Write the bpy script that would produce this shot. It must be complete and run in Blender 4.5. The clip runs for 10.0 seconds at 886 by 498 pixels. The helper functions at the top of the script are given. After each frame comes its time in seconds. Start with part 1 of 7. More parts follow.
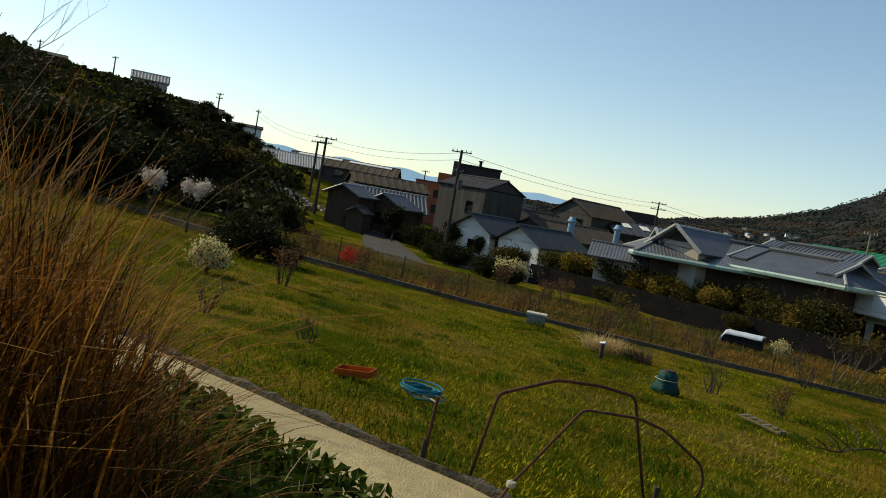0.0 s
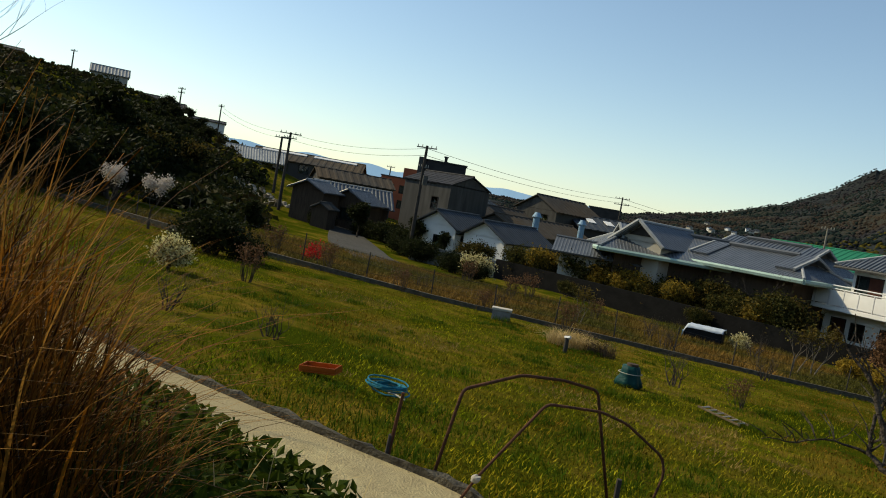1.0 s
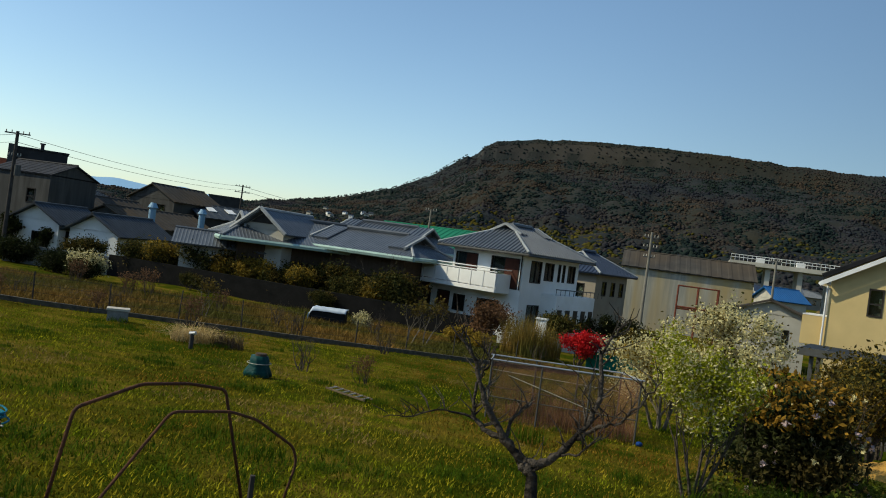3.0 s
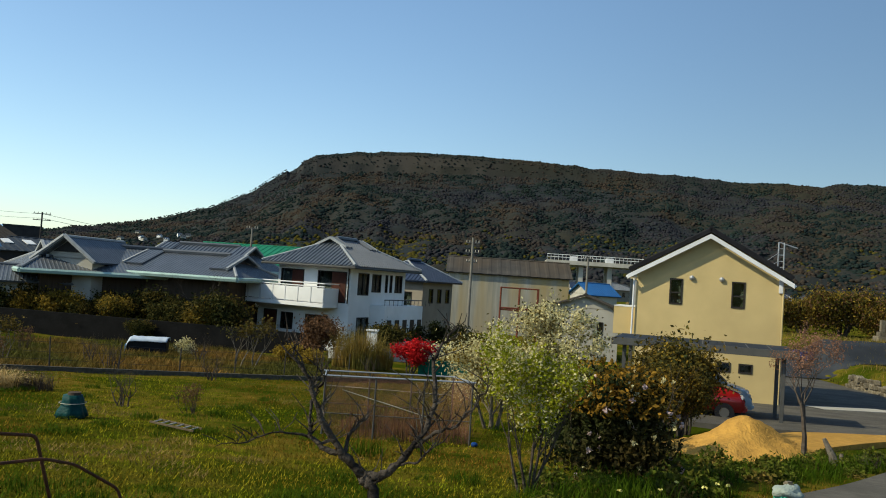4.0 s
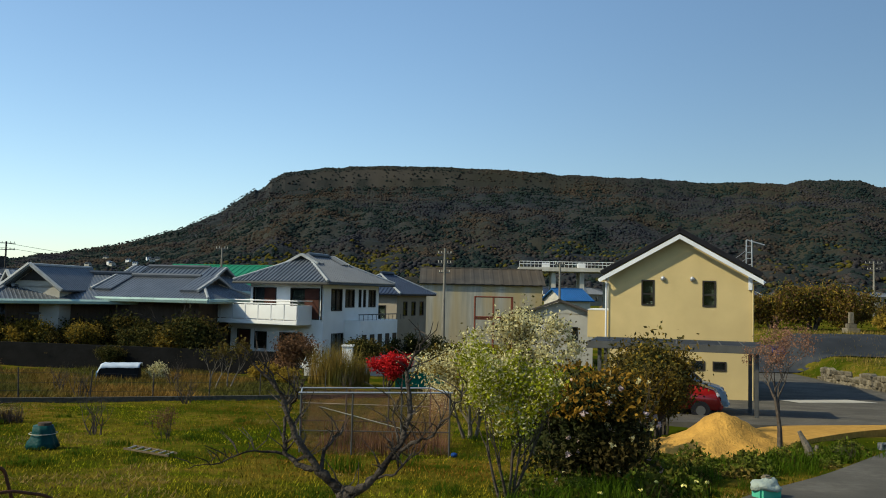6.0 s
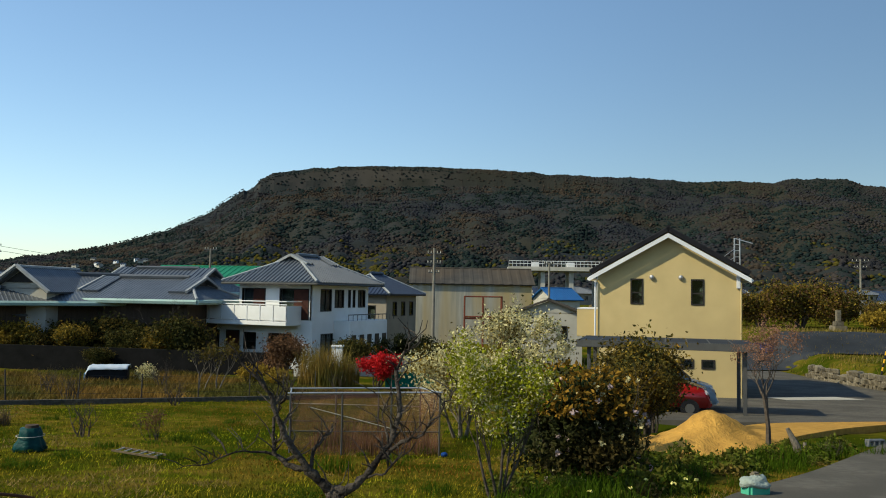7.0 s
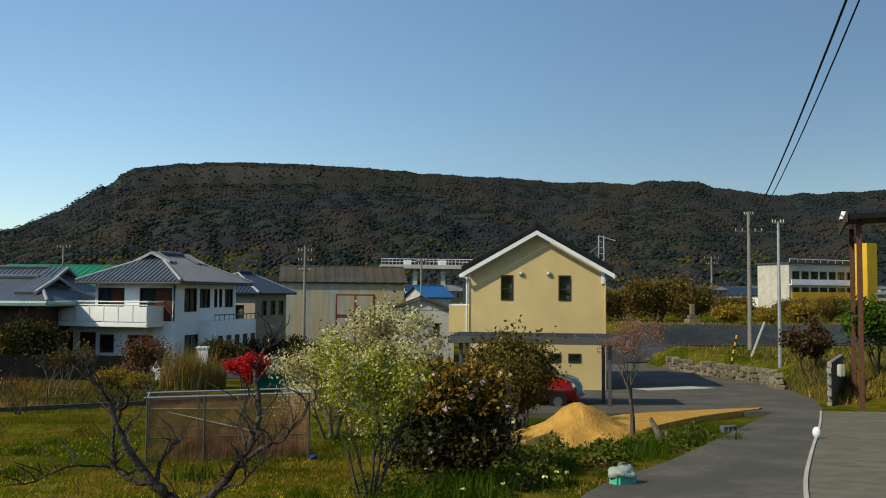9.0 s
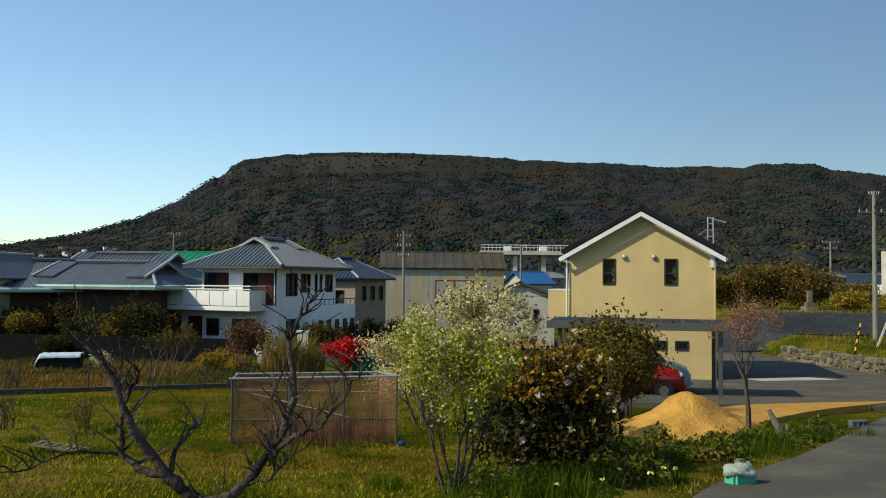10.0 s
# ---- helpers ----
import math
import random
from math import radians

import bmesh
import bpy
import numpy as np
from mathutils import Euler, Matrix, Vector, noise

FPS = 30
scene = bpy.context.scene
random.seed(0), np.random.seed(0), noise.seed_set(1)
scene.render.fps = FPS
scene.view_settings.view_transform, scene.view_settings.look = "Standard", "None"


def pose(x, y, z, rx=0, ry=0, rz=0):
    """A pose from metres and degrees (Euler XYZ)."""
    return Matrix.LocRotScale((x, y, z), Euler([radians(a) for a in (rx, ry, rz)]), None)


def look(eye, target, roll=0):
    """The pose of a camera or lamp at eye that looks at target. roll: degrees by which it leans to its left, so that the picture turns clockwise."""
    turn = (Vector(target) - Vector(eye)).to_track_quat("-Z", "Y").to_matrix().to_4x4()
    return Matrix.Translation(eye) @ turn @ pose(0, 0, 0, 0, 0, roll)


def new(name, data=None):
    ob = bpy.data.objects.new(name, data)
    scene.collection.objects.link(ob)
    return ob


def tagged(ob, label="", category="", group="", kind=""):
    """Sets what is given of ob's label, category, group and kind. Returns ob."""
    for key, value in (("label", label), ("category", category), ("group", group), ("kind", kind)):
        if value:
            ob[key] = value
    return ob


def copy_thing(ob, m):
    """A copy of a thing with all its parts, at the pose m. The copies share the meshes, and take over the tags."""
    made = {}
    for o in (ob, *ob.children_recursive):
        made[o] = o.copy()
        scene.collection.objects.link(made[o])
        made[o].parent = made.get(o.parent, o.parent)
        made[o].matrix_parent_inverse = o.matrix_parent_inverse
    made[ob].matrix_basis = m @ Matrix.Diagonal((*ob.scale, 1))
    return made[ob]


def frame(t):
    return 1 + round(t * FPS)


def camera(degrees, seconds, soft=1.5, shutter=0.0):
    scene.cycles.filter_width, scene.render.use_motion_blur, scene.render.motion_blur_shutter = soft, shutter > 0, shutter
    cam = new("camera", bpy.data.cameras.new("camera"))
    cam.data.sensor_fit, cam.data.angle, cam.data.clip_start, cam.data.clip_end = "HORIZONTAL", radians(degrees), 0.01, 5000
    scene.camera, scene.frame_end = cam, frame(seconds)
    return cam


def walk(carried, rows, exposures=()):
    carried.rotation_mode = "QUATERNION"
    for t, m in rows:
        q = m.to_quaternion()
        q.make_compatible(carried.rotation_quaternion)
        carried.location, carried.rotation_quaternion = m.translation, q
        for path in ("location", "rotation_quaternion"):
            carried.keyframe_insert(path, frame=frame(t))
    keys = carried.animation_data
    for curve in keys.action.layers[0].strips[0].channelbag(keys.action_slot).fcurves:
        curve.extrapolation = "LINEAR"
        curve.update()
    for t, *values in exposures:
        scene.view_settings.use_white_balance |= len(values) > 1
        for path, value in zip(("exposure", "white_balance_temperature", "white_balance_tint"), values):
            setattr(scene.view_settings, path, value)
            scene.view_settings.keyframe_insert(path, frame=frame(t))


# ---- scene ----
cam = camera(57.1, 10.0, soft=1.0)


def aim(yaw, pitch, roll, eye):
    a, b = radians(yaw), radians(pitch)
    d = Vector((-math.sin(a) * math.cos(b), math.cos(a) * math.cos(b), math.sin(b)))
    return look(eye, Vector(eye) + d, roll)


PATH = [
    (0.0, aim(43.14, -3.19, 10.11, (-0.02, -0.08, -0.04))),
    (0.5, aim(42.89, -3.20, 10.09, (-0.01, -0.08, -0.04))),
    (1.0, aim(40.71, -3.08, 10.04, (-0.00, -0.09, -0.03))),
    (1.5, aim(36.44, -2.87, 9.97, (0.01, -0.10, -0.02))),
    (2.0, aim(32.06, -2.28, 9.56, (-0.04, -0.07, -0.02))),
    (2.5, aim(20.35, -0.60, 8.25, (-0.01, -0.05, 0.02))),
    (3.0, aim(14.85, 0.09, 7.66, (-0.02, -0.03, 0.02))),
    (3.2, aim(9.08, 0.89, 6.58, (-0.01, 0.01, 0.03))),
    (4.3, aim(2.33, 2.42, 3.47, (-0.03, -0.04, 0.01))),
    (4.5, aim(1.96, 2.62, 2.90, (-0.02, -0.01, 0.00))),
    (5.0, aim(1.29, 2.92, 1.89, (-0.01, -0.01, -0.00))),
    (6.5, aim(0.67, 3.10, 1.05, (0.00, -0.02, 0.01))),
    (7.0, aim(0.12, 3.10, 0.98, (0.00, -0.01, 0.00))),
    (7.5, aim(0.00, 3.10, 1.00, (0.00, 0.00, 0.00))),
    (8.0, aim(-0.01, 3.08, 1.27, (-0.00, -0.03, 0.00))),
    (8.5, aim(-2.42, 3.04, 1.26, (0.02, 0.00, 0.01))),
    (9.0, aim(-8.85, 3.10, 0.45, (0.04, 0.31, -0.04))),
    (9.5, aim(-0.22, 2.48, 2.04, (0.14, 0.60, -0.09))),
    (10.0, aim(-1.75, 2.16, 0.51, (0.28, 1.16, -0.18))),
]
walk(cam, PATH, [(0.0, -0.22, 6600, 3), (1.5, -0.2, 6500, 3), (2.5, -0.4, 6000, 2), (3.2, -0.2, 5920, 1.5), (4.3, 0.0, 5920, 1.5), (8.4, 0.0, 5920, 1.5), (9.0, -0.1, 5920, 1.5), (9.6, 0.0, 5920, 1.5), (10.0, 0.0, 5920, 1.5)])

# ---- sky and sun ----
SUN_AZ, SUN_EL = 250.0, 39.0      # compass degrees from +Y clockwise, height
world = bpy.data.worlds.new("sky")
scene.world = world
world.use_nodes = True
wn, wl = world.node_tree.nodes, world.node_tree.links
sky = wn.new("ShaderNodeTexSky")
sky.sky_type, sky.sun_disc = "NISHITA", False
sky.sun_elevation, sky.sun_rotation = radians(SUN_EL), radians(SUN_AZ)
sky.air_density, sky.dust_density, sky.ozone_density = 1.0, 0.4, 0.6
wn["Background"].inputs["Strength"].default_value = 0.135
# hazy air: the sky is brighter on the sun's side and deeper away from it
sun_way = (math.sin(radians(SUN_AZ)) * math.cos(radians(SUN_EL)), math.cos(radians(SUN_AZ)) * math.cos(radians(SUN_EL)), math.sin(radians(SUN_EL)))
sky_at = wn.new("ShaderNodeTexCoord")
toward = wn.new("ShaderNodeVectorMath")
toward.operation = "DOT_PRODUCT"
toward.inputs[1].default_value = sun_way
haze = wn.new("ShaderNodeMapRange")
haze.interpolation_type = "SMOOTHSTEP"
haze.inputs["From Min"].default_value, haze.inputs["From Max"].default_value = -0.6, 0.1
haze.inputs["To Min"].default_value, haze.inputs["To Max"].default_value = 0.58, 1.22
hazed = wn.new("ShaderNodeVectorMath")
hazed.operation = "SCALE"
wl.new(sky_at.outputs["Generated"], toward.inputs[0])
wl.new(toward.outputs["Value"], haze.inputs["Value"])
wl.new(sky.outputs[0], hazed.inputs[0])
wl.new(haze.outputs[0], hazed.inputs["Scale"])
wl.new(hazed.outputs[0], wn["Background"].inputs["Color"])
lamp = bpy.data.lights.new("sun", "SUN")
lamp.energy, lamp.angle, lamp.color = 5.0, radians(0.6), (1.0, 0.84, 0.58)
sun = new("sun", lamp)
sa, se = radians(SUN_AZ), radians(SUN_EL)
sun.matrix_world = look((0, 0, 0), (-math.sin(sa) * math.cos(se), -math.cos(sa) * math.cos(se), -math.sin(se)))


# ---- materials ----
def mat(name, c1, c2, scale=4.0, rough=0.85, bump=0.15, metal=0.0, spec=0.08, island=0.0, obj=0.0, big=0.12, c3=None, stretch=(1, 1, 1), fine=0.0, trans=0.0):
    """Two colours mixed by noise at two sizes, with relief; island and obj vary the brightness piece by piece."""
    m = bpy.data.materials.new(name)
    m.use_nodes = True
    n, l = m.node_tree.nodes, m.node_tree.links
    b = n["Principled BSDF"]
    tc = n.new("ShaderNodeTexCoord")
    mp = n.new("ShaderNodeMapping")
    mp.inputs["Scale"].default_value = stretch
    l.new(tc.outputs["Object"], mp.inputs["Vector"])

    def noise_at(s, d=5):
        t = n.new("ShaderNodeTexNoise")
        t.inputs["Scale"].default_value, t.inputs["Detail"].default_value = s, d
        l.new(mp.outputs[0], t.inputs["Vector"])
        return t.outputs["Fac"]

    def mix(f, a, c, kind="MIX"):
        x = n.new("ShaderNodeMix")
        x.data_type, x.blend_type = "RGBA", kind
        for sock, v in ((x.inputs["Factor"], f), (x.inputs["A"], a), (x.inputs["B"], c)):
            if isinstance(v, (float, int)):
                sock.default_value = v
            elif isinstance(v, tuple):
                sock.default_value = (*v, 1)
            else:
                l.new(v, sock)
        return x.outputs["Result"]

    def sharpen(f, lo, hi):
        r = n.new("ShaderNodeMapRange")
        r.inputs["From Min"].default_value, r.inputs["From Max"].default_value = lo, hi
        l.new(f, r.inputs["Value"])
        return r.outputs[0]

    small = noise_at(scale)
    col = mix(sharpen(small, 0.35, 0.65), c1, c2)
    if c3:
        col = mix(sharpen(noise_at(scale * big), 0.42, 0.6), col, c3)
    else:
        dark = tuple(v * 0.72 for v in c1)
        col = mix(sharpen(noise_at(scale * big), 0.4, 0.75), col, dark)
    for amount, node, out in ((island, "ShaderNodeNewGeometry", "Random Per Island"), (obj, "ShaderNodeObjectInfo", "Random")):
        if amount:
            r = n.new(node).outputs[out]
            mr = n.new("ShaderNodeMapRange")
            mr.inputs["To Min"].default_value, mr.inputs["To Max"].default_value = 1 - amount, 1 + amount
            l.new(r, mr.inputs["Value"])
            hs = n.new("ShaderNodeHueSaturation")
            l.new(mr.outputs[0], hs.inputs["Value"])
            l.new(col, hs.inputs["Color"])
            col = hs.outputs[0]
    l.new(col, b.inputs["Base Color"])
    b.inputs["Roughness"].default_value, b.inputs["Metallic"].default_value = rough, metal
    b.inputs["Specular IOR Level"].default_value = spec
    if bump:
        bp = n.new("ShaderNodeBump")
        bp.inputs["Strength"].default_value = bump
        bp.inputs["Distance"].default_value = 0.05
        l.new(noise_at(fine or scale * 4), bp.inputs["Height"])
        l.new(bp.outputs[0], b.inputs["Normal"])
    if trans:
        tr = n.new("ShaderNodeBsdfTranslucent")
        l.new(col, tr.inputs["Color"])
        ms = n.new("ShaderNodeMixShader")
        ms.inputs[0].default_value = trans
        l.new(b.outputs[0], ms.inputs[1])
        l.new(tr.outputs[0], ms.inputs[2])
        l.new(ms.outputs[0], n["Material Output"].inputs["Surface"])
    return m


def glass(name, tint, rough=0.03):
    m = bpy.data.materials.new(name)
    m.use_nodes = True
    b = m.node_tree.nodes["Principled BSDF"]
    b.inputs["Base Color"].default_value = (*tint, 1)
    b.inputs["Roughness"].default_value, b.inputs["Transmission Weight"].default_value = rough, 1.0
    return m


M_LAWN = mat("field_grass_soil", (0.058, 0.07, 0.004), (0.16, 0.11, 0.016), 2.4, 0.95, 0.8, big=0.16, c3=(0.04, 0.052, 0.003), fine=30, spec=0.0)
M_BLADE = mat("grass_blade", (0.108, 0.14, 0.004), (0.245, 0.215, 0.01), 0.8, 0.8, 0, island=0.7, c3=(0.16, 0.085, 0.012), big=0.35, trans=0.15, spec=0.0)
M_TUFT = mat("lush_grass", (0.04, 0.075, 0.004), (0.085, 0.125, 0.006), 2.0, 0.7, 0, island=0.4, trans=0.35, spec=0.02)
M_DRY = mat("dry_grass", (0.2, 0.072, 0.006), (0.035, 0.014, 0.003), 3.0, 0.7, 0, island=0.9, c3=(0.2, 0.1, 0.02), big=0.6, trans=0.35)
M_STRAW = mat("pale_straw", (0.55, 0.42, 0.2), (0.42, 0.28, 0.09), 3.0, 0.6, 0, island=0.4, trans=0.3)
M_ASPHALT = mat("road_asphalt", (0.092, 0.083, 0.068), (0.125, 0.113, 0.092), 6.0, 0.9, 0.35, c3=(0.08, 0.073, 0.06), fine=90)
M_CONC = mat("road_concrete", (0.44, 0.37, 0.2), (0.29, 0.24, 0.13), 7.0, 0.95, 0.5, fine=60, c3=(0.36, 0.3, 0.17))
M_APRON = mat("apron_concrete", (0.17, 0.15, 0.11), (0.11, 0.1, 0.075), 3.0, 0.9, 0.3, fine=60)
M_LIP = mat("kerb_concrete", (0.13, 0.115, 0.085), (0.06, 0.053, 0.042), 9.0, 0.95, 0.7)
M_BLOCK = mat("grey_block", (0.26, 0.25, 0.23), (0.17, 0.165, 0.15), 5.0, 0.95, 0.4, obj=0.12)
# a dark wall, its colour blackened further for the shade of the shrubs
M_DARKWALL_SHADED = mat("dark_garden_wall_shaded", (0.016, 0.015, 0.014), (0.01, 0.01, 0.009), 2.0, 0.95, 0.3)
M_YELLOW = mat("cream_stucco", (0.56, 0.43, 0.2), (0.52, 0.4, 0.185), 1.5, 0.95, 0.25, fine=70)
M_WHITE = mat("white_plaster", (0.84, 0.83, 0.8), (0.77, 0.76, 0.72), 1.2, 0.9, 0.1)
M_OFFWHITE = mat("offwhite_wall", (0.48, 0.45, 0.38), (0.38, 0.35, 0.29), 1.0, 0.9, 0.1)
M_BEIGE = mat("beige_wall", (0.3, 0.26, 0.2), (0.25, 0.215, 0.165), 1.0, 0.9, 0.1)
M_BROWNWALL = mat("brown_plank_and_shaded_wall", (0.09, 0.065, 0.045), (0.055, 0.04, 0.03), 2.0, 0.9, 0.2, stretch=(4, 4, 0.5))
M_DARKMETAL = mat("dark_sheet_metal", (0.045, 0.043, 0.043), (0.03, 0.029, 0.03), 1.5, 0.6, 0.1)
M_GREYMETAL = mat("weathered_grey_sheet", (0.085, 0.082, 0.075), (0.05, 0.048, 0.044), 1.0, 0.75, 0.2, stretch=(3, 3, 0.4))
M_TILE = mat("grey_roof_tile", (0.1, 0.108, 0.12), (0.072, 0.08, 0.09), 1.5, 0.4, 0.1, spec=0.5)
M_RIDGE = mat("pale_ridge_tile", (0.34, 0.35, 0.35), (0.26, 0.27, 0.27), 2, 0.5, 0.1)
M_TILEBLUE = mat("blue_black_roof_tile", (0.03, 0.042, 0.075), (0.02, 0.03, 0.055), 1.5, 0.45, 0.1, spec=0.3)
M_TILEDARK = mat("dark_slate_roof", (0.045, 0.052, 0.06), (0.032, 0.037, 0.043), 1.5, 0.6, 0.1, spec=0.2)
M_SLATEOLD = mat("weathered_slate_sheet", (0.07, 0.064, 0.056), (0.045, 0.042, 0.039), 0.9, 0.9, 0.2, c3=(0.075, 0.058, 0.04))
M_BLACKROOF = mat("black_roof", (0.012, 0.012, 0.014), (0.02, 0.02, 0.022), 3, 0.6, 0.1)
M_GREENROOF = mat("green_sheet_roof", (0.02, 0.15, 0.08), (0.03, 0.19, 0.105), 0.5, 0.6, 0.05)
M_COPPER = mat("pale_green_gutter", (0.4, 0.52, 0.46), (0.32, 0.45, 0.4), 2, 0.6, 0.05)
M_WTRIM = mat("white_trim", (0.75, 0.75, 0.74), (0.66, 0.66, 0.65), 2, 0.5, 0.05)
M_DARKFRAME = mat("dark_window_frame", (0.045, 0.04, 0.035), (0.03, 0.027, 0.024), 3, 0.4, 0)
M_SHUTTER = mat("reddish_wood_shutter", (0.075, 0.03, 0.02), (0.05, 0.022, 0.016), 3, 0.7, 0.1)
M_CURTAIN = mat("green_grey_curtain", (0.12, 0.14, 0.11), (0.07, 0.085, 0.065), 3, 0.9, 0.1, stretch=(9, 9, 0.5))
M_GLASS = glass("window_glass", (0.55, 0.6, 0.62))
M_BARK = mat("bark", (0.1, 0.08, 0.06), (0.055, 0.042, 0.032), 8, 0.95, 0.8)
# dark bark; the paler noise tone paints in its lit grey highlights
M_DARKBARK = mat("dark_bark_lit_flecks", (0.024, 0.02, 0.017), (0.12, 0.1, 0.08), 9, 0.95, 0.8)
M_PALEBARK = mat("pale_bark", (0.2, 0.17, 0.13), (0.12, 0.1, 0.075), 8, 0.95, 0.6)
M_POLE = mat("concrete_pole", (0.24, 0.22, 0.18), (0.18, 0.165, 0.135), 3, 0.9, 0.2)
M_WOODPOLE = mat("dark_pole", (0.07, 0.062, 0.055), (0.045, 0.04, 0.035), 3, 0.9, 0.2)
M_STEEL = mat("galvanised_steel", (0.5, 0.5, 0.5), (0.4, 0.4, 0.4), 5, 0.4, 0.05, metal=0.6)
M_RUST = mat("rusty_pipe", (0.13, 0.06, 0.035), (0.06, 0.035, 0.025), 14, 0.85, 0.4)
M_WIRE = mat("black_cable", (0.015, 0.015, 0.016), (0.02, 0.02, 0.02), 5, 0.6, 0)
M_SAND = mat("ochre_sand", (0.52, 0.29, 0.06), (0.36, 0.2, 0.045), 5.0, 0.98, 0.9, fine=22)
M_STONE = mat("field_stone", (0.22, 0.185, 0.125), (0.12, 0.105, 0.08), 5, 0.95, 0.5, obj=0.25)
M_SHEET = mat("black_weed_sheet", (0.03, 0.033, 0.037), (0.05, 0.053, 0.058), 1.2, 0.75, 0.5, fine=2)


# ---- tools ----
def part(name, bm, material, parent=None, label=""):
    """Links a bmesh, or (verts, faces), as one mesh object, under a thing or part."""
    me = bpy.data.meshes.new(name)
    if isinstance(bm, tuple):
        me.from_pydata(bm[0], [], bm[1])
    else:
        bmesh.ops.recalc_face_normals(bm, faces=bm.faces)
        bm.to_mesh(me)
        bm.free()
    if material:
        me.materials.append(material)
    ob = new(name, me)
    ob.parent = parent
    if label:
        ob["label"] = label
    return ob


def thing(name, m, label, category, group="", kind=""):
    ob = new(name)
    ob.matrix_basis = m
    return tagged(ob, label, category, group, kind)


def smooth(ob):
    ob.data.polygons.foreach_set("use_smooth", [True] * len(ob.data.polygons))
    return ob


def box(bm, x0, y0, z0, x1, y1, z1, bevel=0.0):
    r = bmesh.ops.create_cube(bm, size=1, matrix=Matrix.LocRotScale(((x0 + x1) / 2, (y0 + y1) / 2, (z0 + z1) / 2), None, (abs(x1 - x0), abs(y1 - y0), abs(z1 - z0))))
    if bevel:
        es = list({e for v in r["verts"] for e in v.link_edges})
        bmesh.ops.bevel(bm, geom=es, offset=bevel, segments=2, affect="EDGES")
    return bm


def boxes(*rows, bevel=0.0):
    bm = bmesh.new()
    for r in rows:
        box(bm, *r, bevel=bevel)
    return bm


def prism(pts, y0, y1, axis="y"):
    """A profile in x and z drawn out along y."""
    bm = bmesh.new()
    a = [bm.verts.new((p[0], y0, p[1])) for p in pts]
    b = [bm.verts.new((p[0], y1, p[1])) for p in pts]
    n = len(pts)
    bm.faces.new(a)
    bm.faces.new(b[::-1])
    for i in range(n):
        bm.faces.new((a[i], b[i], b[(i + 1) % n], a[(i + 1) % n]))
    return bm


def slab(corners, thick):
    """A flat plate under its given top corners."""
    bm = bmesh.new()
    v = [Vector(c) for c in corners]
    nrm = (v[1] - v[0]).cross(v[2] - v[0]).normalized()
    if nrm.z < 0:
        nrm = -nrm
    a = [bm.verts.new(p) for p in v]
    b = [bm.verts.new(p - nrm * thick) for p in v]
    bm.faces.new(a)
    bm.faces.new(b[::-1])
    for i in range(len(v)):
        j = (i + 1) % len(v)
        bm.faces.new((a[i], b[i], b[j], a[j]))
    return bm


def tube_data(paths, sides=6):
    """Tapered tubes along lists of (point, radius)."""
    vs, fs = [], []
    for path in paths:
        n0 = len(vs)
        for i, (p, r) in enumerate(path):
            a = Vector(path[max(i - 1, 0)][0])
            b = Vector(path[min(i + 1, len(path) - 1)][0])
            d = (b - a).normalized()
            u = d.orthogonal().normalized() if i == 0 else (u - d * u.dot(d)).normalized()
            w = d.cross(u)
            for k in range(sides):
                t = 2 * math.pi * k / sides
                vs.append(tuple(Vector(p) + (u * math.cos(t) + w * math.sin(t)) * r))
        for i in range(len(path) - 1):
            for k in range(sides):
                k2 = (k + 1) % sides
                fs.append((n0 + i * sides + k, n0 + i * sides + k2, n0 + (i + 1) * sides + k2, n0 + (i + 1) * sides + k))
        fs.append(tuple(range(n0 + sides - 1, n0 - 1, -1)))
        fs.append(tuple(range(n0 + (len(path) - 1) * sides, n0 + len(path) * sides)))
    return vs, fs


def rod(a, b, r0, r1=None, sides=8):
    return tube_data([[(a, r0), (b, r1 or r0)]], sides)


def ground_z(x, y):
    a = -1.62 - 0.083 * y + 0.02 * max(0, -x)
    b = -4.7 + 0.015 * max(0, -x)
    k = 0.5
    z = k * math.log(math.exp(max(a, -30) / k) + math.exp(b / k))
    s = min(1, max(0, (-x - 48) / 62))
    f = 1 - min(1, max(0, (y - 48) / 34))
    z += 11.5 * s * s * (3 - 2 * s) * f * f * (3 - 2 * f)
    # banked ground beyond the lane on the other side, in two steps
    xe = 17.2 + 4.6 * min(1, max(0, (y - 25) / 12))
    s = min(1, max(0, (x - xe) / 2.2)) * min(1, max(0, (y - 24) / 4))
    z += 1.1 * s * s * (3 - 2 * s)
    s = min(1, max(0, (x - 15) / 6)) * min(1, max(0, (y - 53) / 4))
    z += 1.2 * s * s * (3 - 2 * s)
    # the grassy bank on which one stands
    q = math.hypot((x + 1.6) / 3.0, (y + 0.4) / 2.6)
    z += 0.35 * max(0, 1 - q) ** 0.5
    return z


def gz(x, y, up=0.0):
    return (x, y, ground_z(x, y) + up)


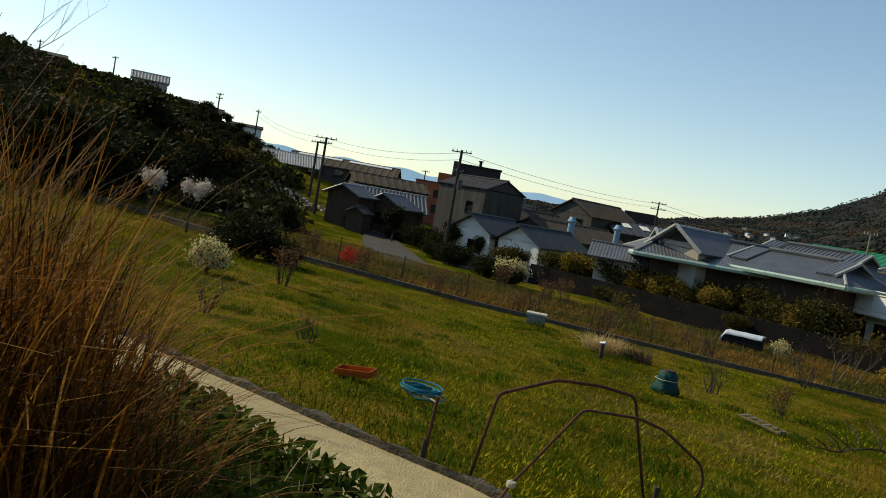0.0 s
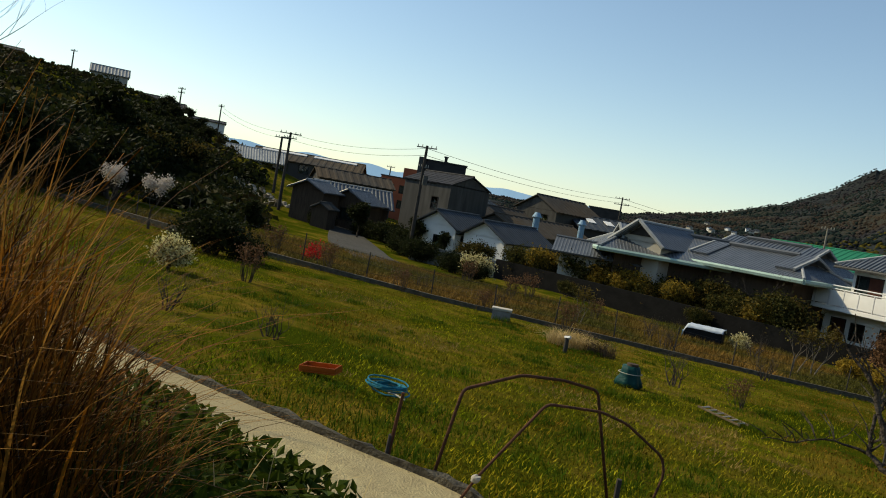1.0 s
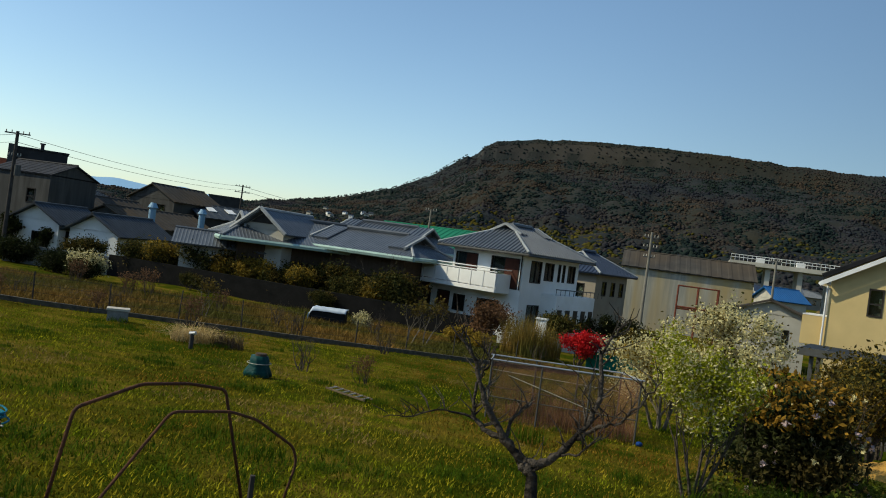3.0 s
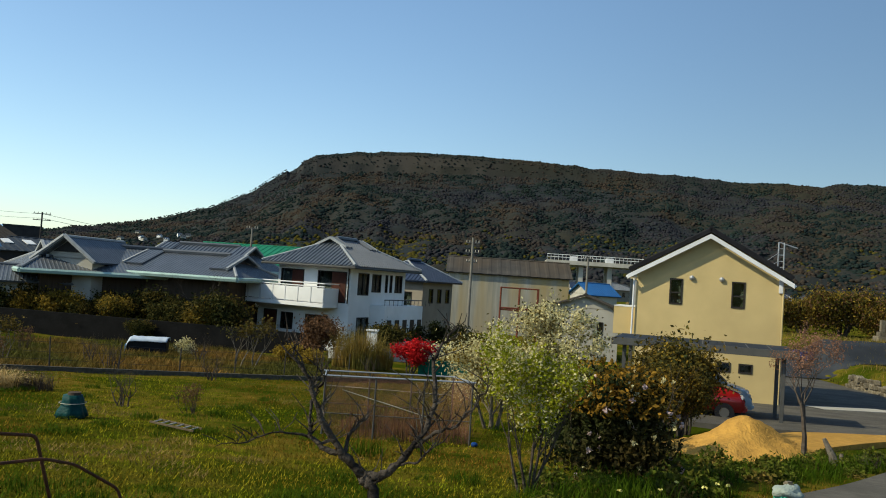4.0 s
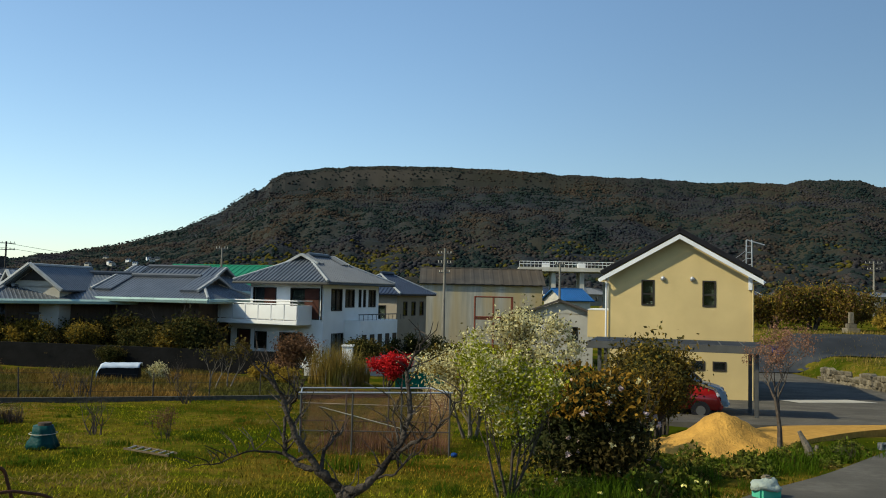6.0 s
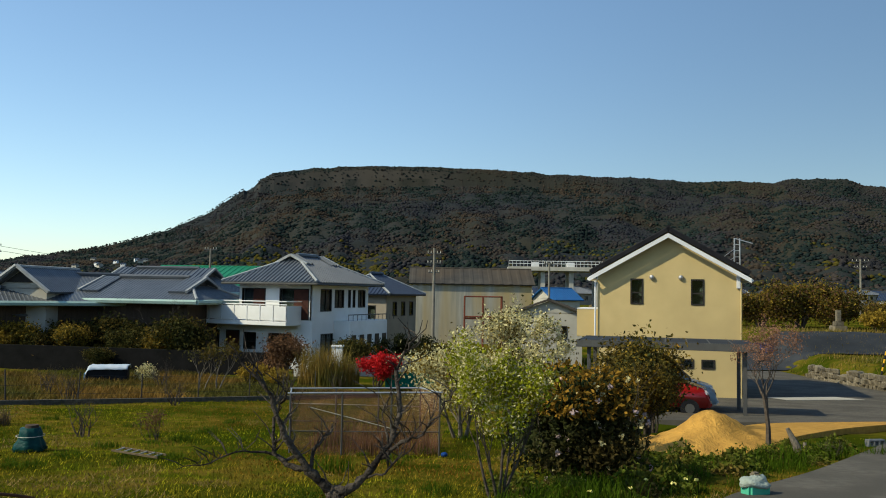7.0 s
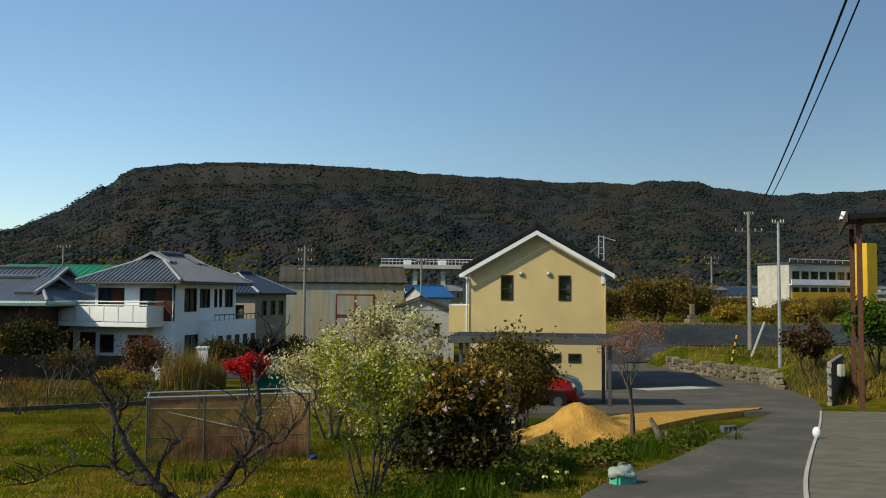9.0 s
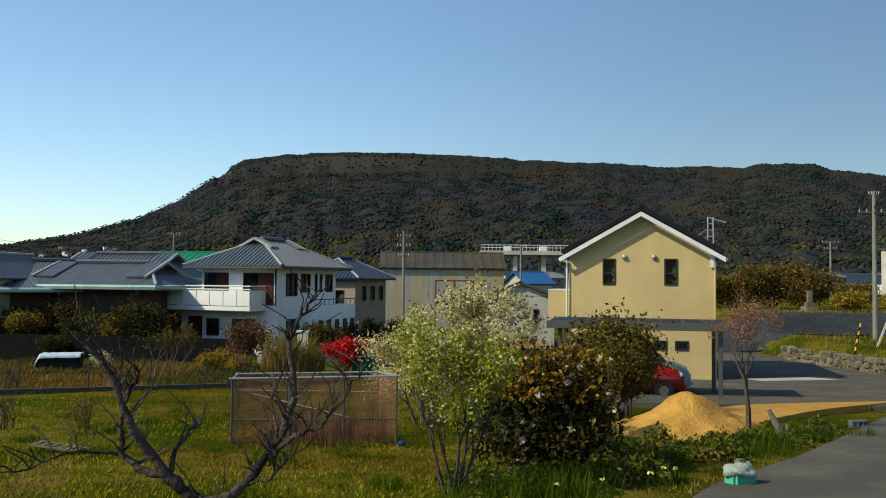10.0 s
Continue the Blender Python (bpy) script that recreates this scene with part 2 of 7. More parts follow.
# ---- ground ----
def ground_sheet():
    xs = sorted(set([-4800, -3000, -1800, -1000, -600, -400, -300, -240, -200, -170] + list(range(-150, -40, 4)) + list(np.arange(-40, 40, 0.5)) + list(range(40, 120, 5)) + [150, 200, 300, 450, 700, 1100, 1800, 3000, 4800]))
    ys = sorted(set([-3000, -1200, -500, -200, -100, -60, -40, -25, -15, -10] + list(np.arange(-6, 46, 0.5)) + list(range(46, 120, 4)) + [140, 180, 240, 320, 450, 700, 1100, 1800, 3000, 4800]))
    vs = []
    for y in ys:
        for x in xs:
            d = math.hypot(x, y)
            w = 0.05 * noise.noise((x * 0.9, y * 0.9, 0)) + 0.1 * noise.noise((x * 0.17, y * 0.17, 3)) if d < 60 and d > 6 else 0
            vs.append((x, y, ground_z(x, y) + w - 0.05))
    nx = len(xs)
    fs = [(j * nx + i, j * nx + i + 1, (j + 1) * nx + i + 1, (j + 1) * nx + i) for j in range(len(ys) - 1) for i in range(nx - 1)]
    return smooth(part("ground", (vs, fs), M_LAWN))


tagged(ground_sheet(), "sloping field of short green and yellowed grass", "ground", kind="structure")


def ribbon(name, left, right, material, up, label, category, steps=14, thick=0.25):
    """A strip of paving between two edges, laid on the ground."""
    def resample(line, n):
        pts = [Vector((*p, 0)) for p in line]
        out = []
        for i in range(n + 1):
            t = i / n * (len(pts) - 1)
            k = min(int(t), len(pts) - 2)
            p0, p1, p2, p3 = pts[max(k - 1, 0)], pts[k], pts[k + 1], pts[min(k + 2, len(pts) - 1)]
            u = t - k
            out.append(0.5 * ((2 * p1) + (p2 - p0) * u + (2 * p0 - 5 * p1 + 4 * p2 - p3) * u * u + (3 * p1 - p0 - 3 * p2 + p3) * u ** 3))
        return out
    n = steps * (len(left) - 1)
    a, b = resample(left, n), resample(right, n)
    vs, fs, m = [], [], 8
    for p, q in zip(a, b):
        for k in range(m + 1):
            c = p.lerp(q, k / m)
            vs.append((c.x, c.y, ground_z(c.x, c.y) + up))
    for i in range(n):
        for k in range(m):
            o = i * (m + 1) + k
            fs.append((o, o + 1, o + m + 2, o + m + 1))
    o = len(vs)
    vs += [(v[0], v[1], v[2] - thick) for v in vs]
    for i in range(n):
        fs.append((i * (m + 1), (i + 1) * (m + 1), o + (i + 1) * (m + 1), o + i * (m + 1)))
        fs.append((i * (m + 1) + m, o + i * (m + 1) + m, o + (i + 1) * (m + 1) + m, (i + 1) * (m + 1) + m))
    return tagged(part(name, (vs, fs), material), label, category, kind="structure"), a, b


ROAD_L = [(0.4, 4.5), (1.9, 6.6), (3.23, 9.58), (5.79, 12.64), (9.6, 17.6), (13.0, 22.0)]
ROAD_R = [(2.3, 3.3), (3.9, 6.0), (5.74, 9.08), (7.7, 12.0), (11.4, 17.3), (15.2, 23.0)]
ribbon("road", ROAD_L, ROAD_R, M_ASPHALT, 0.07, "narrow grey asphalt lane sloping down past the field", "road")
ribbon("road_side", [(13.0, 22.0), (4.0, 24.0), (5.0, 34.0), (16.0, 52.0)], [(15.2, 23.0), (18.5, 29.0), (21.3, 37.0), (21.4, 52.0)], M_ASPHALT, 0.07, "grey asphalt yard and lane in front of the house", "road")
_, LIPA, _ = ribbon("road_concrete", [(-12, 2.6), (-8.0, 3.1), (-5.5, 3.55), (-3.25, 4.0), (-1.2, 3.95), (0.4, 4.5)], [(-12, 1.6), (-7.8, 2.2), (-5.2, 2.6), (-2.6, 2.65), (-0.4, 2.5), (2.3, 3.3)], M_CONC, 0.07, "pale worn concrete stretch of the lane", "road")
ribbon("apron", [(2.25, 3.3), (3.85, 6.0), (5.69, 9.08), (7.65, 12.0), (11.35, 17.3), (14.2, 21.6)], [(8, 0.5), (10.5, 3.0), (13, 6.0), (15.5, 10.0), (18.5, 15.0), (20, 19.5)], M_APRON, 0.09, "mottled concrete forecourt beside the lane", "pavement")


# ---- mountain and distance ----
RIDGE = [(-62, 0.018), (-30, 0.026), (-27.1, 0.034), (-24.3, 0.042), (-22.4, 0.049), (-20.9, 0.057), (-18.8, 0.068), (-16.3, 0.089), (-14.5, 0.111), (-13.2, 0.128), (-13.0, 0.136), (-12.0, 0.1445), (-8.9, 0.153), (-5, 0.158), (-1.1, 0.158), (2.9, 0.1565),
         (6.9, 0.151), (10.9, 0.147), (15.1, 0.143), (17, 0.138), (19.6, 0.139), (22.1, 0.135), (23.5, 0.1395), (26.3, 0.136), (27.3, 0.129), (31, 0.1175), (37.3, 0.118), (60, 0.09), (80, 0.03)]
CLIFF = [(-62, 0), (-14, 0.0), (-12.2, 0.9), (-5, 1.0), (3, 0.7), (10, 0.3), (20, 0.1), (80, 0)]


def knots(table, a):
    return float(np.interp(a, [k[0] for k in table], [k[1] for k in table]))


def mountain_z(a, r):
    """Height over the eye at compass angle a and distance r: a flat-topped mountain, with a rock band under its rim."""
    top = (knots(RIDGE, a) - 0.003) * 1900 + 4 * noise.noise((a * 0.9, 0, 1))
    u = (r - 620) / (1900 - 620)
    if u >= 1:
        return top - (r - 1900) * 0.03
    u = max(u, 0)
    gully = 0.05 * noise.noise((a * 0.22, u * 2.5, 5)) + 0.03 * noise.noise((a * 0.6, u * 6, 8))
    f = u ** 1.35 * 0.93 + gully * math.sin(math.pi * min(1, u)) * 1.2
    c = knots(CLIFF, a)
    if u > 0.93:
        k = (u - 0.93) / 0.07
        step = min(1, max(0, (k - 0.4) * 4))
        f = f * (1 - c) + c * (0.765 + 0.135 * k + 0.1 * step) if c > 0 else f + 0.07 * k
        f = f + (1 - c) * 0.07 * k
    else:
        f = f * (1 - c * 0.1)
    return -5 + (top + 5) * f


def mountain():
    vs, fs = [], []
    A = np.linspace(-62, 80, 640)
    U = list(620 + (1900 - 620) * np.linspace(0, 1, 90)) + [2100, 2600]
    for r in U:
        for a in A:
            t = radians(a)
            z = mountain_z(a, r) + (5 * noise.noise((math.sin(t) * r * 0.03, math.cos(t) * r * 0.03, 2)) if 640 < r < 1850 else 0)
            vs.append((math.sin(t) * r, math.cos(t) * r, z))
    n = len(A)
    fs = [(j * n + i, j * n + i + 1, (j + 1) * n + i + 1, (j + 1) * n + i) for j in range(len(U) - 1) for i in range(n - 1)]
    # ground colours cooled towards blue for the haze of distance
    m = mat("hazed_mountain_ground", (0.021, 0.022, 0.022), (0.016, 0.02, 0.02), 0.02, 0.95, 0.0, c3=(0.026, 0.024, 0.015))
    # bare rock where it is steep
    nt = m.node_tree
    geo = nt.nodes.new("ShaderNodeNewGeometry")
    sep = nt.nodes.new("ShaderNodeSeparateXYZ")
    rng = nt.nodes.new("ShaderNodeMapRange")
    rng.inputs["From Min"].default_value, rng.inputs["From Max"].default_value = 0.62, 0.45
    mx = nt.nodes.new("ShaderNodeMix")
    mx.data_type = "RGBA"
    b = nt.nodes["Principled BSDF"]
    old = b.inputs["Base Color"].links[0].from_socket
    nt.links.new(geo.outputs["Normal"], sep.inputs[0])
    nt.links.new(sep.outputs["Z"], rng.inputs["Value"])
    nt.links.new(rng.outputs[0], mx.inputs["Factor"])
    nt.links.new(old, mx.inputs["A"])
    mx.inputs["B"].default_value = (0.08, 0.068, 0.057, 1)
    nt.links.new(mx.outputs["Result"], b.inputs["Base Color"])
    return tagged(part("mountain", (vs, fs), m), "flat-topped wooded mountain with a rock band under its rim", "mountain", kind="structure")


mountain()


def clump_cloud(name, places, material, label, category, parent=None):
    """Many small uneven crowns in one mesh: places are (x, y, z, radius, height)."""
    rnd = random.Random(7)
    vs, fs = [], []
    for x, y, z, r, h in places:
        o = len(vs)
        k = 4
        a0 = rnd.random() * 6
        for lev, (rr, hh) in enumerate(((0.75, 0.0), (1.0, 0.45), (0.55, 0.85))):
            for i in range(k):
                t = a0 + 2 * math.pi * i / k + lev * 0.5
                q = r * rr * (0.75 + 0.5 * rnd.random())
                vs.append((x + q * math.cos(t), y + q * math.sin(t), z + h * hh * (0.85 + 0.3 * rnd.random())))
        vs.append((x + r * 0.2 * (rnd.random() - 0.5), y, z + h))
        for lev in range(2):
            for i in range(k):
                i2 = (i + 1) % k
                fs.append((o + lev * k + i, o + lev * k + i2, o + (lev + 1) * k + i2, o + (lev + 1) * k + i))
        for i in range(k):
            fs.append((o + 2 * k + i, o + 2 * k + (i + 1) % k, o + 3 * k))
    ob = smooth(part(name, (vs, fs), material, parent))
    return tagged(ob, label, category, kind="stuff")


def forest():
    rnd = random.Random(3)
    green, brown, bamboo = [], [], []
    for i in range(60000):
        a = rnd.uniform(-40, 50)
        r = 640 + 1265 * rnd.random() ** 0.8 if i < 50000 else rnd.uniform(1780, 1915)
        u = (r - 620) / 1280
        t = radians(a)
        z = mountain_z(a, r)
        c = knots(CLIFF, a)
        if c > 0.4 and 0.95 < u < 0.976 and rnd.random() < 0.6:
            continue
        s = rnd.uniform(1.6, 3.8) * (0.7 if u > 0.97 else 1)
        p = (math.sin(t) * r, math.cos(t) * r, z - 0.8, s, s * rnd.uniform(0.8, 1.3))
        k = 1.3 * noise.noise((a * 0.28, r * 0.005, 4)) + 0.5 * noise.noise((a * 1.1, r * 0.02, 6)) + rnd.uniform(-0.3, 0.3)
        if -27 < a < -4 and u < 0.3 + 0.14 * noise.noise((a * 0.5, r * 0.004, 9)) and rnd.random() < 0.75:
            bamboo.append(p)
        elif u < 0.42 and noise.noise((a * 0.3, r * 0.008, 14)) > 0.12 and rnd.random() < 0.3:
            bamboo.append(p)
        else:
            (green if k > 0.02 else brown).append(p)
    # evergreen and bare wood colours carry some blue of the distance haze
    clump_cloud("evergreen_forest", green, mat("hazed_far_evergreen", (0.014, 0.022, 0.023), (0.02, 0.028, 0.022), 0.05, 1.0, 0, island=0.22, spec=0), "dark evergreen trees covering the mountain slope", "forest")
    clump_cloud("bare_forest", brown, mat("hazed_far_bare_wood", (0.029, 0.028, 0.032), (0.021, 0.024, 0.03), 0.012, 1.0, 0, island=0.22, spec=0, c3=(0.042, 0.033, 0.025), big=0.4), "leafless brown-grey winter woods on the mountain slope", "forest")
    clump_cloud("bamboo_forest", bamboo, mat("far_bamboo", (0.075, 0.062, 0.012), (0.048, 0.046, 0.012), 0.05, 1.0, 0, island=0.2, spec=0), "yellow-green bamboo grove at the mountain foot", "forest")


forest()


def far_range():
    vs, fs = [], []
    A = np.linspace(-75, -20, 160)
    for i, a in enumerate(A):
        t = radians(a)
        h = 4500 * (0.031 + 0.009 * noise.noise((a * 0.12, 2, 2)) + 0.004 * noise.noise((a * 0.5, 4, 2)) + 0.008 * max(0, (-48 - a) / 10))
        for r, z in ((4500, -60), (4500, h * 0.55), (4560, h)):
            vs.append((math.sin(t) * r, math.cos(t) * r, z))
    fs = [(i * 3 + k, i * 3 + 3 + k, i * 3 + 4 + k, i * 3 + 1 + k) for i in range(len(A) - 1) for k in range(2)]
    m = bpy.data.materials.new("hazed_range_glow")
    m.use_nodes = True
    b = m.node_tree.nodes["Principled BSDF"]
    # the blue haze of distance is put into the colour and a glow
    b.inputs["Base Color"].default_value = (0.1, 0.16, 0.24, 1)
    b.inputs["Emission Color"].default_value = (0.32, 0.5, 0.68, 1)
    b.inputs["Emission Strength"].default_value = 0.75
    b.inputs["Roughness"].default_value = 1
    tagged(part("backdrop", (vs, fs), m), "mountain range far across the water, pale blue haze in its glow", "backdrop", kind="structure")


far_range()


# ---- houses ----
SIDES = {"front": lambda w, d: (Vector((-w / 2, -d / 2, 0)), Vector((1, 0, 0)), Vector((0, 1, 0)), w),
         "right": lambda w, d: (Vector((w / 2, -d / 2, 0)), Vector((0, 1, 0)), Vector((-1, 0, 0)), d),
         "back": lambda w, d: (Vector((w / 2, d / 2, 0)), Vector((-1, 0, 0)), Vector((0, -1, 0)), w),
         "left": lambda w, d: (Vector((-w / 2, d / 2, 0)), Vector((0, -1, 0)), Vector((1, 0, 0)), d)}


def obox(bm, o, u, n, s0, s1, n0, n1, z0, z1):
    c = o + u * (s0 + s1) / 2 + n * (n0 + n1) / 2 + Vector((0, 0, (z0 + z1) / 2))
    m = Matrix((u, n, Vector((0, 0, 1)))).transposed().to_4x4()
    m.translation = c
    bmesh.ops.create_cube(bm, size=1, matrix=m @ Matrix.Diagonal((s1 - s0, n1 - n0, z1 - z0, 1)))


def walls(house, w, d, z0, z1, material, openings=None, t=0.16, off=(0, 0), frame_mat=None):
    """Four walls with real openings; each opening (s0, z0, s1, z1, kind) gets a frame and a pane, shutter or door."""
    openings = openings or {}
    fm = frame_mat or M_DARKFRAME
    shift = Vector((off[0], off[1], 0))
    for side, fn in SIDES.items():
        o, u, n, length = fn(w, d)
        o = o + shift
        holes = openings.get(side, [])
        bm = bmesh.new()
        cut = t if side in ("left", "right") else 0
        brk = sorted({cut, length - cut, *[h[0] for h in holes], *[h[2] for h in holes]})
        for a, b in zip(brk, brk[1:]):
            zs = z0
            for h in sorted([h for h in holes if h[0] <= a + 1e-4 and h[2] >= b - 1e-4], key=lambda q: q[1]):
                if h[1] > zs + 1e-3:
                    obox(bm, o, u, n, a, b, 0, t, zs, h[1])
                zs = h[3]
            if z1 > zs + 1e-3:
                obox(bm, o, u, n, a, b, 0, t, zs, z1)
        bmesh.ops.remove_doubles(bm, verts=bm.verts, dist=1e-4)
        part("wall", bm, material, house)
        for s0, h0, s1, h1, kind in holes:
            bm = bmesh.new()
            f = 0.06
            obox(bm, o, u, n, s0, s0 + f, -0.025, 0.1, h0, h1)
            obox(bm, o, u, n, s1 - f, s1, -0.025, 0.1, h0, h1)
            obox(bm, o, u, n, s0 + f, s1 - f, -0.025, 0.1, h1 - f, h1)
            obox(bm, o, u, n, s0 + f, s1 - f, -0.035, 0.1, h0, h0 + f)
            if kind in ("win", "half"):
                mid = (s0 + s1) / 2
                if s1 - s0 > 0.9:
                    obox(bm, o, u, n, mid - 0.03, mid + 0.03, 0.0, 0.08, h0 + f, h1 - f)
                elif h1 - h0 > 0.9:
                    zm = h0 + (h1 - h0) * 0.45
                    obox(bm, o, u, n, s0 + f, s1 - f, 0.0, 0.08, zm - 0.03, zm + 0.03)
            win = part("window" if kind != "door" else "door", bm, fm, house)
            if kind == "half":
                bm = bmesh.new()
                mid = (s0 + s1) / 2
                obox(bm, o, u, n, mid, s1 - f, -0.03, 0.02, h0 + f, h1 - f)
                part("shutter", bm, M_SHUTTER, win, "reddish wooden shutter")
            bm = bmesh.new()
            obox(bm, o, u, n, s0 + f, s1 - f, 0.05, 0.06, h0 + f, h1 - f)
            if kind == "door":
                part("door_leaf", bm, M_SHUTTER, win)
            else:
                part("pane", bm, M_GLASS, win).visible_shadow = False
                bm = bmesh.new()
                obox(bm, o, u, n, s0 + f, s1 - f, 0.2, 0.22, h0 + f, h1 - f)
                part("curtain", bm, M_CURTAIN, win, "drawn greenish curtain")
    return house


def roof_plane(house, e0, e1, t0, t1, rib, rh, thick, material):
    slab_data, rows = slope_mesh(e0, e1, t0, t1, rib, rh, thick)
    roof = part("roof", slab_data, material, house)
    if house.matrix_basis.translation.length < 60:
        for r in rows:
            part("roof_rib", r, material, roof)
    elif rows:
        vs, fs = [], []
        for v, f in rows:
            fs += [tuple(i + len(vs) for i in g) for g in f]
            vs += v
        tagged(part("roof_ribbing", (vs, fs), material, roof), kind="stuff")
    return roof


def slope_mesh(e0, e1, t0, t1, rib, rh, thick):
    """A roof plane from eave e0-e1 up to t0-t1, with raised rows running down it."""
    e0, e1, t0, t1 = (Vector(p) for p in (e0, e1, t0, t1))
    u = e1 - e0
    L = u.length
    u.normalize()
    a, b = (t0 - e0).dot(u), (t1 - e0).dot(u)
    up = t0 - e0 - u * a
    nrm = u.cross(up).normalized()
    if nrm.z < 0:
        nrm = -nrm
    vs, fs = [], []

    def add(top, h):
        o = len(vs)
        vs.extend([tuple(p) for p in top] + [tuple(p - nrm * h) for p in top])
        k = len(top)
        fs.append(tuple(range(o, o + k)))
        fs.append(tuple(range(o + 2 * k - 1, o + k - 1, -1)))
        for i in range(k):
            j = (i + 1) % k
            fs.append((o + i, o + k + i, o + k + j, o + j))
    rows = []
    add([e0, e1, t1, t0] if (t1 - t0).length > 0.05 else [e0, e1, t0], thick)
    if rib:
        n = max(2, int(L / rib))
        for i in range(n):
            s = (i + 0.5) * L / n
            v = 1.0 if a <= s <= b else (s / a if s < a else (L - s) / (L - b))
            if v < 0.04:
                continue
            p, q = e0 + u * s, e0 + u * s + up * v
            hw = rib * 0.26
            rv = []
            for c in (p, q):
                rv.extend([tuple(c - u * hw), tuple(c - u * hw * 0.5 + nrm * rh), tuple(c + u * hw * 0.5 + nrm * rh), tuple(c + u * hw)])
            rows.append((rv, [(0, 1, 5, 4), (1, 2, 6, 5), (2, 3, 7, 6), (0, 3, 2, 1)]))
    return (vs, fs), rows


def ridge_cap(house, a, b, r, material, name="ridge"):
    return part(name, rod(a, b, r, r, 6), material, house)


def gable_roof(house, w, d, z, rise, eo, go, material, wall_mat, axis="x", rib=0.3, rh=0.05, thick=0.1, off=(0, 0), cap=None, gable_walls=True):
    """A saddle roof; axis is the ridge's direction."""
    ox, oy = off
    hx, hy = w / 2, d / 2
    f = Matrix.Translation((ox, oy, 0))
    if axis == "y":
        f = f @ Matrix.Rotation(math.pi / 2, 4, "Z")
        hx, hy = hy, hx
    k = rise / hy
    drop = k * eo
    A = [f @ Vector(p) for p in ((-hx - go, -hy - eo, z - drop), (hx + go, -hy - eo, z - drop), (hx + go, 0, z + rise), (-hx - go, 0, z + rise), (hx + go, hy + eo, z - drop), (-hx - go, hy + eo, z - drop))]
    roof_plane(house, A[0], A[1], A[3], A[2], rib, rh, thick, material)
    roof_plane(house, A[4], A[5], A[2], A[3], rib, rh, thick, material)
    ridge_cap(house, A[3], A[2], 0.1, cap or material)
    if gable_walls:
        for s in (-1, 1):
            bm = prism([(-hy, z), (hy, z), (0, z + rise - 0.02)], -0.08, 0.08)
            bm.transform(f @ Matrix.Translation((s * (hx - 0.08), 0, -thick - 0.02)) @ Matrix.Rotation(math.pi / 2, 4, "Z"))
            part("gable", bm, wall_mat, house)
    return A


def hip_roof(house, w, d, z, rise, eo, ridge, material, axis="x", rib=0.3, rh=0.05, thick=0.12, cap=None, gablet=0.0, gmat=None, off=(0, 0)):
    """A hipped roof; gablet > 0 sets a small gable into each hip end, as on Japanese tiled houses."""
    f = Matrix.Translation((off[0], off[1], 0))
    hx, hy = w / 2 + eo, d / 2 + eo
    if axis == "y":
        f = f @ Matrix.Rotation(math.pi / 2, 4, "Z")
        hx, hy = d / 2 + eo, w / 2 + eo
    rl = ridge / 2
    P = lambda x, y, zz: f @ Vector((x, y, zz))
    c = [P(-hx, -hy, z), P(hx, -hy, z), P(hx, hy, z), P(-hx, hy, z)]
    r0, r1 = P(-rl, 0, z + rise), P(rl, 0, z + rise)
    roof_plane(house, c[0], c[1], r0, r1, rib, rh, thick, material)
    roof_plane(house, c[2], c[3], r1, r0, rib, rh, thick, material)
    for s, (i, j), r in ((1, (1, 2), r1), (-1, (3, 0), r0)):
        roof_plane(house, c[i], c[j], r, r, rib, rh, thick, material)
        for q in (i, j):
            ridge_cap(house, c[q] + Vector((0, 0, 0.06)), r, 0.085, cap or material, "hip")
        if gablet:
            k = gablet
            zz = z + rise * (1 - k)
            xe = s * (rl + (hx - rl) * k * 0.8)
            yw = hy * k
            roof_plane(house, P(xe, -yw * 1.15, zz + 0.02), P(s * (rl - 0.1), -yw * 1.15, zz + 0.02), P(xe, 0, z + rise + 0.1), P(s * (rl - 0.1), 0, z + rise + 0.1), rib, rh, 0.1, material)
            roof_plane(house, P(s * (rl - 0.1), yw * 1.15, zz + 0.02), P(xe, yw * 1.15, zz + 0.02), P(s * (rl - 0.1), 0, z + rise + 0.1), P(xe, 0, z + rise + 0.1), rib, rh, 0.1, material)
            bm = prism([(-yw, zz - 0.1), (yw, zz - 0.1), (0, z + rise - 0.05)], -0.05, 0.05)
            bm.transform(f @ Matrix.Translation((xe - s * 0.35, 0, 0)) @ Matrix.Rotation(math.pi / 2, 4, "Z"))
            part("gable", bm, gmat or M_DARKFRAME, house)
            for q in (-1, 1):
                part("bargeboard", rod(P(xe, q * yw * 1.2, zz), P(xe, 0, z + rise + 0.08), 0.1, 0.1, 4), cap or material, house)
    ridge_cap(house, r0 + Vector((0, 0, 0.1)), r1 + Vector((0, 0, 0.1)), 0.13, material)
    return c


def fascia(house, c, material, h=0.16, t=0.06):
    """Gutter boards along the four eaves."""
    for i in range(4):
        a, b = Vector(c[i]), Vector(c[(i + 1) % 4])
        part("gutter", rod(a - Vector((0, 0, 0.1)), b - Vector((0, 0, 0.1)), h * 0.55, h * 0.55, 6), material, house)


